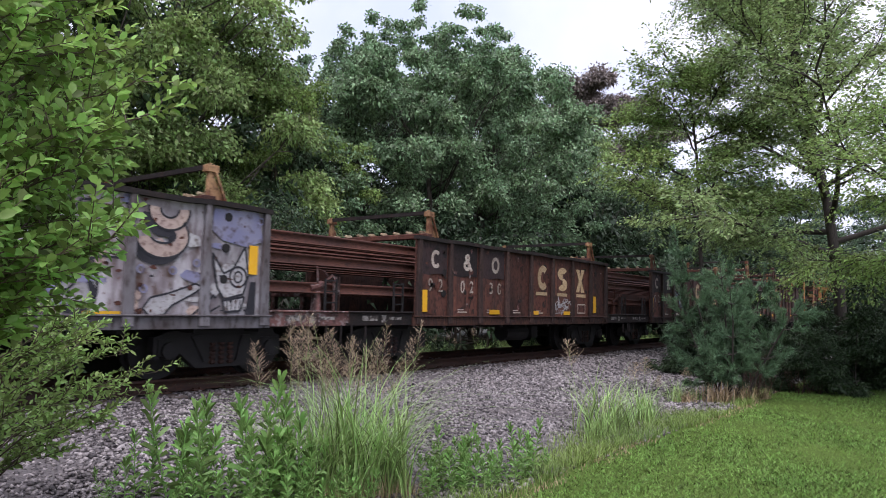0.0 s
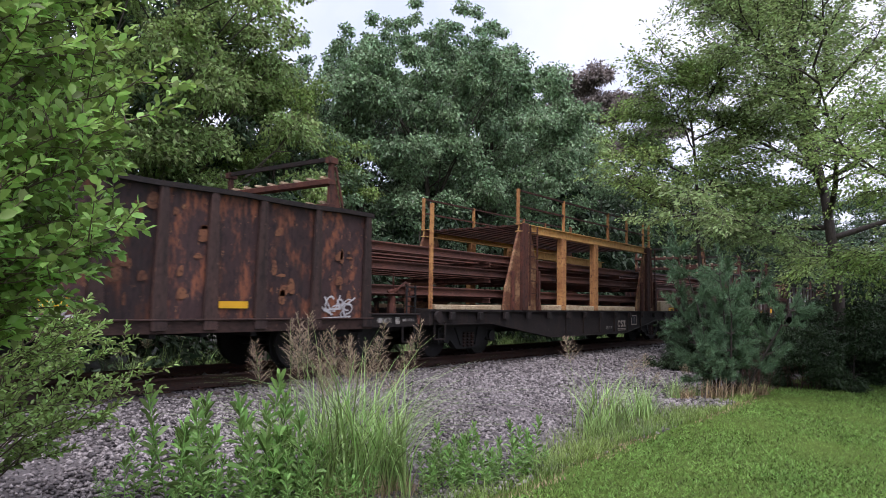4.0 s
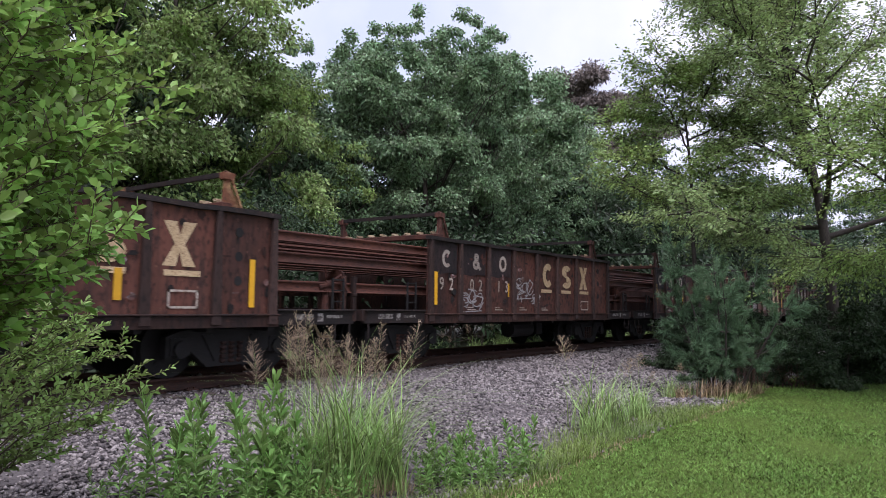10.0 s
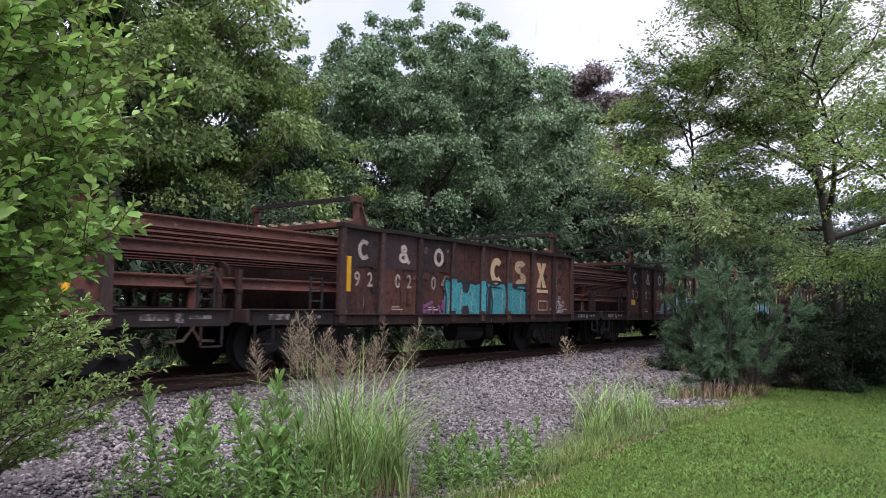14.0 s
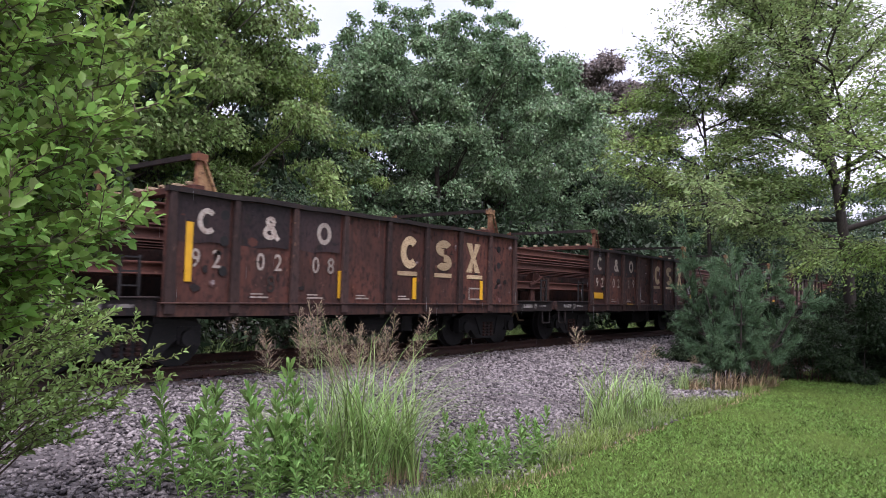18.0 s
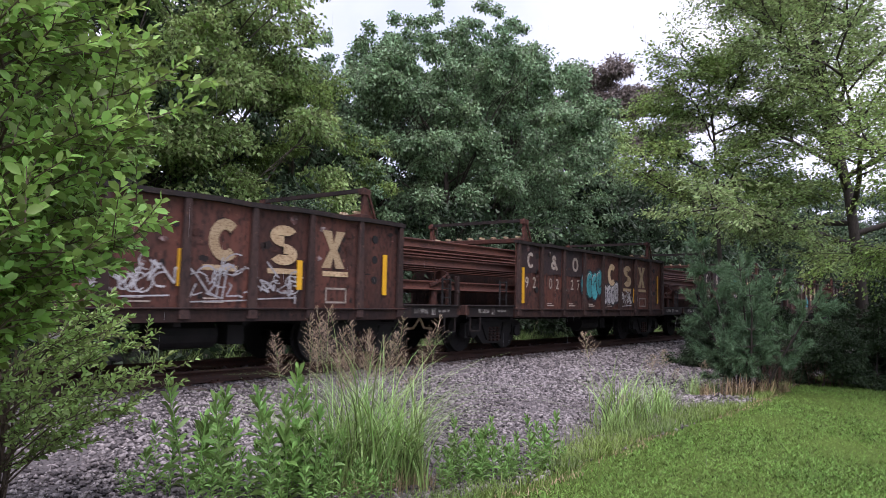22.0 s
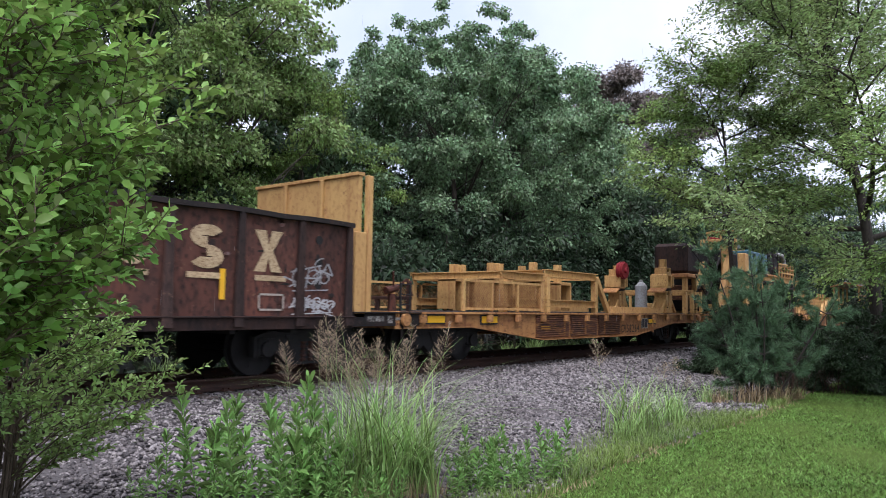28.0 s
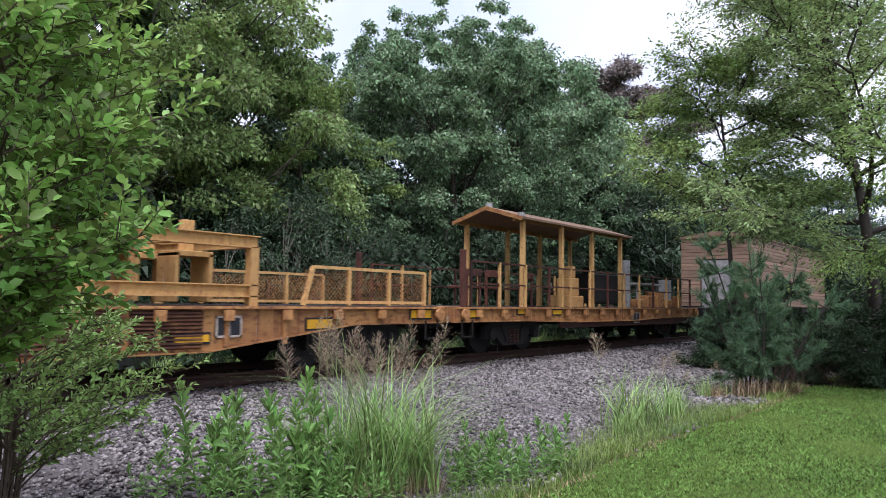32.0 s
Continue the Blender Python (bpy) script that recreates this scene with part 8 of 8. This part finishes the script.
    rod(bm, (7.55, -0.8, 3.6), (7.55, -0.8, 3.8), 0.11, seg=14)
    rod(bm, (7.2, -0.8, 3.6), (7.2, -0.8, 3.7), 0.14, seg=14)
    part("filler_cap", bm, M["teal_hood"], hood)
    for kind, x in (("open_ring", 7.22), ("double_bend", 7.4), ("cross", 7.6)):
        flat_shape("painted_mark", emblem(kind, x, 3.24, 0.18, 0.17, 0.045), hood, "fresh_white", y=-1.385)
    flat_shape("stencil", sum((rect(6.95 + i * 0.12, 7.04 + i * 0.12, 2.98, 3.07) for i in range(9)), []), hood, "black_spray", y=-1.385)
    # cab
    bm = bmesh.new()
    roof = [(-0.86, 4.42), (-0.86, 4.46), (-0.6, 4.54), (0.25, 4.54), (0.51, 4.46), (0.51, 4.42)]
    ends = [[bm.verts.new((x, y, z)) for y, z in roof] for x in (6.06, 7.3)]
    for i in range(6):
        bm.faces.new((ends[0][i], ends[1][i], ends[1][(i + 1) % 6], ends[0][(i + 1) % 6]))
    bm.faces.new(ends[0][::-1])
    bm.faces.new(ends[1])
    cab = part("operator_cab", bm, M["yellow_paint"], b, "yellow steel cab with dark windows")
    posts = ((6.12, 6.22, -0.8, -0.7), (7.14, 7.24, -0.8, -0.7), (6.12, 6.22, 0.35, 0.45), (7.14, 7.24, 0.35, 0.45), (6.9, 6.98, -0.79, -0.72), (6.13, 6.2, -0.2, -0.1))
    for x0, x1, y0, y1 in posts:
        add_part(cab, "cab_post", "yellow_paint", (x0, x1, y0, y1, 3.5, 4.43), bevel=0.012)
    for q in ((6.2, 7.16, -0.79, -0.73, 3.5, 3.72), (6.2, 7.16, -0.79, -0.73, 4.36, 4.43), (6.13, 6.19, -0.72, 0.37, 3.5, 3.68), (6.13, 6.19, -0.72, 0.37, 4.36, 4.43), (6.2, 7.16, 0.38, 0.44, 3.5, 4.43), (7.17, 7.23, -0.72, 0.37, 3.5, 4.43)):
        add_part(cab, "cab_wall", "yellow_paint", q, bevel=0.006)
    for x0, x1 in ((6.22, 6.9), (6.98, 7.14)):
        add_part(cab, "window_pane", "cab_glass", (x0, x1, -0.765, -0.755, 3.72, 4.36), bevel=0)
        add_part(cab, "window_gasket", "black_steel", (x0, x1, -0.785, -0.765, 3.72, 3.755), (x0, x1, -0.785, -0.765, 4.325, 4.36), (x0, x0 + 0.035, -0.785, -0.765, 3.755, 4.325), (x1 - 0.035, x1, -0.785, -0.765, 3.755, 4.325), bevel=0.006)
    add_part(cab, "window_frame", "grey_tank", (6.28, 6.86, -0.79, -0.77, 4.02, 4.05), (6.28, 6.3, -0.79, -0.77, 3.78, 4.3), (6.84, 6.86, -0.79, -0.77, 3.78, 4.3), bevel=0)
    for y0, y1 in ((-0.7, -0.2), (-0.1, 0.35)):
        add_part(cab, "window_pane", "cab_glass", (6.155, 6.165, y0, y1, 3.68, 4.36), bevel=0)
        add_part(cab, "window_gasket", "black_steel", (6.135, 6.155, y0, y1, 3.68, 3.715), (6.135, 6.155, y0, y1, 4.325, 4.36), (6.135, 6.155, y0, y0 + 0.035, 3.715, 4.325), (6.135, 6.155, y1 - 0.035, y1, 3.715, 4.325), bevel=0.006)
    add_part(cab, "cab_floor", "black_steel", (6.0, 7.3, -0.9, 0.55, 3.46, 3.5), bevel=0)
    bm = bmesh.new()
    rod(bm, (6.4, -0.3, 4.54), (6.4, -0.3, 4.62), 0.07, seg=12)
    part("roof_beacon", bm, M["grey_tank"], cab)
    # platform with radiator and second engine
    add_part(b, "upper_deck", "worn_yellow", (8.6, 13.4, -1.35, 1.2, 2.72, 2.78))
    rad = add_part(b, "radiator", "black_steel", (8.95, 10.2, -1.1, 0.6, 2.85, 3.62))
    for i in range(9):
        add_part(rad, "slat", "dark_steel", (8.97, 10.18, -1.12, -1.1, 2.92 + i * 0.07, 2.95 + i * 0.07), bevel=0)
    bm = bmesh.new()
    for x in (8.7, 9.6, 10.4):
        beam(bm, (x, -1.35, 2.78), (x, -1.35, 3.75), 0.04)
    beam(bm, (8.7, -1.35, 3.75), (10.4, -1.35, 3.75), 0.035)
    beam(bm, (8.7, -1.35, 3.3), (10.4, -1.35, 3.3), 0.03)
    part("handrail", bm, M["dark_steel"], b)
    for y in (-1.38, 0.62):
        for i in range(6):
            add_part(b, "guard_post", "yellow_paint", (10.5 + i * 0.52, 10.56 + i * 0.52, y, y + 0.06, 2.78, 3.36), bevel=0.006)
        for z in (2.9, 3.1, 3.3):
            add_part(b, "guard_rail", "yellow_paint", (10.46, 13.2, y - 0.02, y + 0.02, z, z + 0.07), bevel=0.006)
    for z in (2.9, 3.1, 3.3):
        add_part(b, "guard_rail", "yellow_paint", (13.13, 13.17, -1.34, 0.62, z, z + 0.07), bevel=0.006)
    for i, (x, w, h) in enumerate(((10.7, 0.35, 0.3), (11.2, 0.5, 0.42), (11.9, 0.4, 0.34), (12.5, 0.45, 0.46))):
        add_part(b, "valve_block", ("dark_steel", "rusty_plate")[i % 2], (x, x + w, -1.24, -0.95, 2.8, 2.8 + h), bevel=0.02)
    add_part(b, "engine", "black_steel", (11.0, 12.7, -0.9, 0.2, 2.9, 3.7), (11.2, 11.6, -1.0, 0.0, 3.7, 3.86), (12.0, 12.5, -0.95, -0.2, 3.6, 3.8), bevel=0.04)
    bm = bmesh.new()
    rod(bm, (11.6, -1.0, 3.86), (12.6, -1.0, 3.86), 0.09, seg=12)
    rod(bm, (12.6, -1.0, 3.86), (12.95, -1.0, 3.6), 0.09, seg=12)
    rod(bm, (12.95, -1.0, 3.6), (12.95, -1.0, 3.35), 0.08, seg=12)
    part("exhaust_pipe", bm, M["grey_tank"], b, "grey steel exhaust pipe")
    add_part(b, "tool_chest", "pale_yellow", (8.65, 8.9, -1.3, -0.7, 2.78, 3.1), (8.55, 8.8, -1.36, -1.0, 2.74, 2.86))
    # water tank on posts and its stairs
    add_part(b, "water_tank", "brown_steel", (0.26, 1.47, -0.84, 0.4, 2.42, 3.52), bevel=0.11, label="dark brown rusted tank")
    add_part(b, "tank_platform", "worn_yellow", (0.2, 1.55, -0.9, 0.46, 2.28, 2.42), bevel=0.02)
    for x in (0.4, 1.35):
        for y in (-0.7, 0.3):
            add_part(b, "tank_post", "yellow_paint", (x - 0.08, x + 0.08, y - 0.08, y + 0.08, 1.0, 2.28))
    bm = bmesh.new()
    for y in (-1.25, -0.85):
        beam(bm, (0.5, y, 1.05), (2.6, y, 3.2), 0.05, 0.1)
    for i in range(9):
        f = (i + 0.5) / 9
        box(bm, 0.42 + 2.1 * f, 0.62 + 2.1 * f, -1.25, -0.85, 1.03 + 2.15 * f, 1.06 + 2.15 * f)
    part("stair", bm, M["dark_steel"], b)
    portal(b, 0.25, 1.75, 0.09)
    portal(b, 13.75, 1.85, 0.1, 1.3)
    portal(b, 14.1, 1.8, 0.1, 1.3)
    bm = bmesh.new()
    rod(bm, (13.4, -0.6, 1.0), (13.4, -0.6, 1.35), 0.16, seg=14)
    part("red_pump", bm, M["red_hose"], b)
    for i in range(7):
        bm = bmesh.new()
        rod(bm, (13.15 + 0.03 * (i % 3), -1.0 + 0.2 * i, 2.65), (13.3 + 0.02 * i, -1.02 + 0.2 * i, 1.9), 0.035, seg=7)
        rod(bm, (13.3 + 0.02 * i, -1.02 + 0.2 * i, 1.9), (13.2 + 0.04 * (i % 2), -1.0 + 0.19 * i, 1.02), 0.035, seg=7)
        part("hanging_cable", bm, M["black_steel"], b)
    add_part(b, "pump_motor", "dark_steel", (13.3, 13.75, -1.2, -0.8, 1.25, 1.75), (13.35, 13.7, -1.25, -0.75, 1.35, 1.65), bevel=0.05)
    # third flat: guide stands, raking portals and a frame
    c = make_flat("worn yellow flat car with two guide stands and raking frames", 14.5, "CR58263", 4.1, ribbed=((5.55, 6.9), (7.0, 8.3), (8.4, 9.4)), plate_at=9.6, strips=[(2.7, 0.78, 0.6, 0.14), (1.2, 0.8, 0.5, 0.12), (9.0, 0.52, 0.5, 0.1), (11.2, 0.66, 0.5, 0.14), (13.6, 0.8, 0.55, 0.14)])
    put(c, 319.05)
    add_guide_stand(c, 1.26, -0.95)
    add_guide_stand(c, 1.3, 0.7, 2.75)
    add_part(c, "dark_trough", "black_steel", (2.4, 5.0, -1.25, -1.15, 1.0, 1.16), (2.4, 5.0, 1.15, 1.25, 1.0, 1.16), (2.4, 5.0, -1.15, 1.15, 1.0, 1.05))
    portal(c, 5.5, 1.68, 0.12, 1.3, -0.5)
    portal(c, 6.6, 1.85, 0.13, 1.3, -0.75)
    for y in (-1.32, 1.2):
        add_part(c, "low_rail", "yellow_paint", (5.4, 7.8, y, y + 0.12, 1.25, 1.38))
    add_roller_frame(c, 7.75, 10.35, 2.02, -1)
    add_cage(c, 11.15, 14.0, -1.4, 1.02, 1.62, 0.18)
    add_cage(c, 11.15, 14.0, 1.4, 1.02, 1.62, 0.18)
    # fourth: the roofed work car
    d = make_flat("worn yellow flat car with a tin-roofed open shelter and railings", 13.2, "", 0, deep=0.66, strips=[(0.25, 0.8, 0.5, 0.14), (2.2, 0.86, 0.4, 0.1), (3.7, 0.84, 0.4, 0.1)], trucks=(2.6, 1.8))
    put(d, 333.95)
    add_part(d, "rust_sill", "rail_rust", (4.2, 12.9, -HW + 0.12, -HW + 0.18, 0.5, 0.74), bevel=0.01)
    for y in (-1.28, 0.3):
        for x in (2.65, 4.4, 6.0, 7.7):
            add_part(d, "roof_post", "yellow_paint", (x - 0.05, x + 0.05, y - 0.05, y + 0.05, 1.0, 2.98))
    bm = bmesh.new()
    for e in (-1.5, 0.45):
        v = [bm.verts.new(p) for p in ((2.3, -0.52, 3.26), (8.1, -0.52, 3.26), (8.1, e, 2.96), (2.3, e, 2.96), (2.3, -0.52, 3.3), (8.1, -0.52, 3.3), (8.1, e, 3.01), (2.3, e, 3.01))]
        for q in ((0, 1, 2, 3), (7, 6, 5, 4), (0, 4, 5, 1), (1, 5, 6, 2), (2, 6, 7, 3), (3, 7, 4, 0)):
            bm.faces.new([v[i] for i in q])
    part("tin_roof", bm, M["roof_tin"], d)
    bm = bmesh.new()
    for e in (-1.5, 0.45):
        beam(bm, (2.28, -0.52, 3.26), (2.28, e, 2.96), 0.05, 0.09)
    for e in (-1.28, 0.3):
        beam(bm, (2.3, e, 2.97), (8.1, e, 2.97), 0.07, 0.09)
    part("roof_edge", bm, M["worn_yellow"], d)
    for x, y, z in ((2.4, -0.52, 3.28), (2.4, -1.4, 3.0)):
        bm = bmesh.new()
        rod(bm, (x, y, z), (x, y, z + 0.11), 0.08, seg=10)
        part("flood_lamp", bm, M["grey_tank"], d)
    for y in (-1.4, 1.4):
        for i in range(13):
            x = 0.55 + i * 1.02
            add_part(d, "rail_post", "red_steel" if i % 3 == 0 else "yellow_paint", (x - 0.025, x + 0.025, y - 0.025, y + 0.025, 1.0, 1.95), bevel=0)
        for z in (1.48, 1.93):
            bm = bmesh.new()
            beam(bm, (0.55, y, z), (12.8, y, z), 0.035)
            part("hand_rail", bm, M["rail_rust"], d)
    for x, y in ((0.35, -1.35), (-0.05, 1.2)):
        add_part(d, "corner_post", "rail_rust", (x - 0.05, x + 0.05, y - 0.05, y + 0.05, 1.0, 2.15))
    for x in (1.2, 1.9, 3.3):
        add_part(d, "bench", "red_steel", (x - 0.25, x + 0.25, -1.0, -0.5, 1.4, 1.45), (x - 0.25, x - 0.2, -1.0, -0.95, 1.0, 1.8), (x + 0.2, x + 0.25, -1.0, -0.95, 1.0, 1.8), (x - 0.25, x + 0.25, -1.02, -0.98, 1.65, 1.8))
    add_part(d, "saw_stand", "yellow_paint", (5.0, 5.7, -1.2, -0.6, 1.0, 1.3), (5.15, 5.55, -1.15, -0.7, 1.3, 1.75), (5.25, 5.45, -1.1, -0.8, 1.75, 2.05), bevel=0.02)
    add_part(d, "generator", "black_steel", (7.0, 8.6, -0.8, 0.4, 1.1, 1.95), (7.3, 7.6, -0.6, -0.3, 1.95, 2.15), bevel=0.04)
    add_part(d, "work_table", "grey_tank", (9.6, 11.4, -1.0, 0.2, 1.7, 1.76), (9.7, 9.78, -0.95, -0.87, 1.0, 1.7), (11.2, 11.28, -0.95, -0.87, 1.0, 1.7))
    bm = bmesh.new()
    rod(bm, (8.9, -0.9, 1.0), (8.9, -0.9, 2.4), 0.13, seg=12)
    rod(bm, (11.9, -0.9, 1.0), (11.9, -0.9, 1.9), 0.2, seg=14)
    part("steel_drum", bm, M["grey_tank"], d)
    for i in range(5):
        add_part(d, "stacked_part", "worn_yellow", (9.0 + i * 0.75, 9.45 + i * 0.75, -1.25, -0.8, 1.0, 1.25 + 0.12 * (i % 3)), bevel=0.03)
    build_bunk_car()
    build_rack_car()


def build_bunk_car():
    """The plank-sided car at the end."""
    e = thing("plank_sided_car", "brown plank-sided box car with a pale door in its end", "railway car", group="cars of the rail train")
    put(e, 353.7)
    L, z0, z1, y = 14.0, 1.05, 3.98, 1.45
    k = 19
    h = (z1 - z0) / k
    planks = {}
    for name, size in (("long", (L, 0.05, h - 0.012)), ("end", (0.05, 2 * y, h - 0.012)), ("short", (0.05, 0.78, h - 0.012))):
        bm = bmesh.new()
        box(bm, -size[0] / 2, size[0] / 2, -size[1] / 2, size[1] / 2, -size[2] / 2, size[2] / 2)
        planks[name] = finish(bm, "plank", M["plank_wood"], 0.006)
    for i in range(k):
        z = z0 + h * (i + 0.5)
        for s in (-1, 1):
            part("plank", planks["long"], None, e, at=(L / 2, s * y, z))
        part("plank", planks["end"], None, e, at=(L, 0, z))
        if z < 3.1:
            for s in (-1, 1):
                part("plank", planks["short"], None, e, at=(0, s * 1.03, z))
        else:
            part("plank", planks["end"], None, e, at=(0, 0, z))
    add_part(e, "end_door", "white_spray", (0.0, 0.04, -0.6, 0.6, 1.0, 3.02), bevel=0.01, label="pale painted end door")
    bm = bmesh.new()
    prism(bm, [(-1.53, 3.98), (-1.53, 4.04), (0, 4.26), (1.53, 4.04), (1.53, 3.98)], -0.1, L + 0.1)
    bmesh.ops.rotate(bm, verts=bm.verts[:], cent=(0, 0, 0), matrix=Matrix.Rotation(radians(-90), 3, "Z"))
    part("roof", bm, M["roof_tin"], e)
    add_part(e, "underframe", "dark_steel", (-5.8, L, -1.4, 1.4, 0.8, 1.0), (-5.6, L - 0.2, -0.3, 0.3, 0.6, 0.8))
    part("coupler", SHARED["coupler"], None, e, at=(-5.7, 0, 0))
    add_truck(e, -4.0)
    add_truck(e, L - 1.8)


def build_rack_car():
    """The open car with tie-down towers, a gantry walkway and stacked rails between the rusty gondolas."""
    f = make_flat("dark brown flat car with rusty towers and a yellow gantry walkway", 14.7, "", 0, mat="dark_steel", deep=0.35, strips=[(9.6, 0.98, 0.62, 0.13), (13.5, 1.02, 0.5, 0.1)], plate_at=10.16)
    put(f, 48.4)
    flat_shape("painted_emblem", emblem("open_ring", 9.24, 0.62, 0.2, 0.2, 0.045) + emblem("double_bend", 9.44, 0.62, 0.19, 0.2, 0.045) + emblem("cross", 9.64, 0.62, 0.2, 0.2, 0.04) + rect(9.15, 9.75, 0.46, 0.48) + rect(9.15, 9.75, 0.42, 0.44), f, "white_letters", y=-HW + 0.062)
    flat_shape("worn_stencil", sum((rect(8.3 + 0.09 * i, 8.36 + 0.09 * i, 0.47, 0.56) for i in range(5)), []), f, "worn_white", y=-HW + 0.062)
    for y in (-1.42, 1.42):
        add_part(f, "edge_plank", "pale_yellow", (4.6, 10.4, y - 0.06, y + 0.06, 1.0, 1.13), bevel=0.012)
        add_part(f, "edge_plank", "pale_yellow", (0.2, 2.6, y - 0.06, y + 0.06, 1.0, 1.1), bevel=0.012)
        for x in (3.65, 11.5):
            bm = bmesh.new()
            prism(bm, [(x - 0.9, 1.0), (x + 0.85, 1.0), (x + 0.62, 1.9), (x + 0.36, 2.75), (x + 0.3, 3.05), (x - 0.15, 3.05), (x - 0.35, 2.6), (x - 0.8, 1.5)], y - 0.03, y + 0.03)
            tower = part("tower_plate", bm, M["rust_yellow"], f)
            s = -1 if y < 0 else 1
            add_part(tower, "tower_post", "red_steel", (x - 0.2, x + 0.05, y + s * 0.02, y + s * 0.12, 1.0, 3.05), (x - 0.62, x - 0.54, y + s * 0.03, y + s * 0.12, 1.0, 1.9), (x + 0.55, x + 0.63, y + s * 0.03, y + s * 0.12, 1.0, 1.95))
            bm = bmesh.new()
            for a in (x + 0.08, x + 0.42):
                beam(bm, (a, y + s * 0.14, 1.1), (a, y + s * 0.14, 3.0), 0.03)
            for i in range(6):
                beam(bm, (x + 0.08, y + s * 0.14, 1.4 + i * 0.29), (x + 0.42, y + s * 0.14, 1.4 + i * 0.29), 0.025)
            part("ladder", bm, M["red_steel"], tower)
        bm = bmesh.new()
        i_beam(bm, (3.4, y, 2.94), (11.85, y, 2.94), 0.2, 0.16)
        part("gantry_beam", bm, M["yellow_paint"], f)
        for x in (0.1, 3.4, 5.7, 8.5, 9.9, 11.25):
            add_part(f, "rail_post", "worn_yellow", (x - 0.03, x + 0.03, y - 0.03, y + 0.03, 3.0 if x > 1 else 1.0, 3.85 if x > 1 else 3.1), bevel=0)
        for z in (3.45, 3.82):
            bm = bmesh.new()
            beam(bm, (3.4, y, z), (11.3, y, z), 0.04)
            part("hand_rail", bm, M["red_steel"], f)
        for x in (5.6, 7.55):
            add_part(f, "gantry_post", "worn_yellow", (x - 0.12, x + 0.12, y - 0.08, y + 0.08, 1.0, 2.86), bevel=0.012)
        add_part(f, "edge_pole", "worn_yellow", (11.72, 11.8, y - 0.03, y + 0.03, 2.6, 3.9))
    for i in range(11):
        add_part(f, "walkway_plank", "red_steel", (3.5, 11.7, -1.3 + i * 0.26, -1.14 + i * 0.26, 2.98, 3.02), bevel=0)
    bm = bmesh.new()
    i_beam(bm, (5.0, -0.9, 2.42), (9.2, -0.9, 2.36), 0.2, 0.16)
    i_beam(bm, (5.0, 0.9, 2.42), (9.2, 0.9, 2.36), 0.2, 0.16)
    part("carriage_beam", bm, M["yellow_paint"], f)
    for x in (2.2, 3.65, 5.6, 7.55, 9.4, 11.5):
        for z in (1.27, 1.72, 2.06):
            bm = bmesh.new()
            i_beam(bm, (x + 0.2, -1.3, z - 0.06), (x + 0.2, 1.3, z - 0.06), 0.1, 0.1)
            part("tier_beam", bm, M["rail_rust"], f)
    add_part(f, "white_box", "pale_yellow", (12.75, 14.05, -1.45, -1.15, 1.0, 1.34), bevel=0.02, label="cream steel box with a yellow corner")
    for y in (-1.4, 1.4):
        add_part(f, "end_post", "red_steel", (14.4, 14.48, y - 0.04, y + 0.04, 1.0, 1.5))


build_flats()


def travelled(t):
    return 9.28 * t + 0.0255 * t * t


def motions():
    """The train rolls past towards -x, gaining a little speed; its wheels turn."""
    for ob, start in CARS:
        base = ob.matrix_basis.copy()
        rows = []
        for t in (0, 4, 8, 12, 16, 20, 24, 28, 32):
            m = base.copy()
            m.translation.x = start - travelled(t)
            rows.append((float(t), m))
        walk(ob, rows)
    # gusts lean the trees and grasses
    gust_t = [0, 4, 6, 7.5, 9, 11, 12.5, 14, 17, 19, 21, 23, 25, 28, 32]
    gust_a = [0.0, 0.1, 0.35, 0.9, 1.0, 0.95, 0.6, 0.2, 0.1, 0.3, 0.65, 0.4, 0.2, 0.0, -0.1]
    bends = {"woodland_tree": (0.9, 2.0), "locust_tree": (0.8, 2.0), "leafy_shrub": (0.8, 1.0), "low_shrub": (1.2, 1.0), "young_pine": (0.9, 1.0), "overhanging_tree": (1.0, 1.0), "seeding_grass": (2.2, 0.5), "tall_grass_clump": (1.8, 0.5)}
    for i, ob in enumerate([o for o in bpy.data.objects if o.parent is None and o.name.split(".")[0] in bends]):
        lean, step = bends[ob.name.split(".")[0]]
        if "sweetgum" in ob["label"]:
            lean = 4.2
        base, here = ob.matrix_basis.copy(), ob.matrix_basis.translation.copy()
        rows = []
        for k in range(int(32 / step) + 1):
            t = k * step
            a = lean * (float(np.interp(t, gust_t, gust_a)) + (0.12 if lean > 4 else 0.35) * math.sin(2.1 * t + i * 1.7))
            tip = Matrix.Translation(here) @ Matrix.Rotation(radians(a), 4, "Y") @ Matrix.Rotation(radians(-0.4 * a), 4, "X") @ Matrix.Translation(-here)
            rows.append((t, tip @ base))
        walk(ob, rows)
    walk(RAIN, [(float(t), Matrix.Translation((0, 0, RAIN_SPEED * (13.5 - t)))) for t in range(0, 33, 2)])
    first = {}
    turn = [(i / FPS, math.degrees(-travelled(i / FPS) / 0.42)) for i in range(32 * FPS + 1)]
    for ob in [o for o in bpy.data.objects if o.name.split(".")[0] == "wheelset"]:
        side = ob.location.x > 0
        if side not in first:
            walk(ob, [(t, pose(0.86 if side else -0.86, 0, 0.42, 0, a, 0)) for t, a in turn])
            first[side] = ob.animation_data
        else:
            ob.rotation_mode = "QUATERNION"
            keys = ob.animation_data_create()
            keys.action, keys.action_slot = first[side].action, first[side].action_slot


motions()
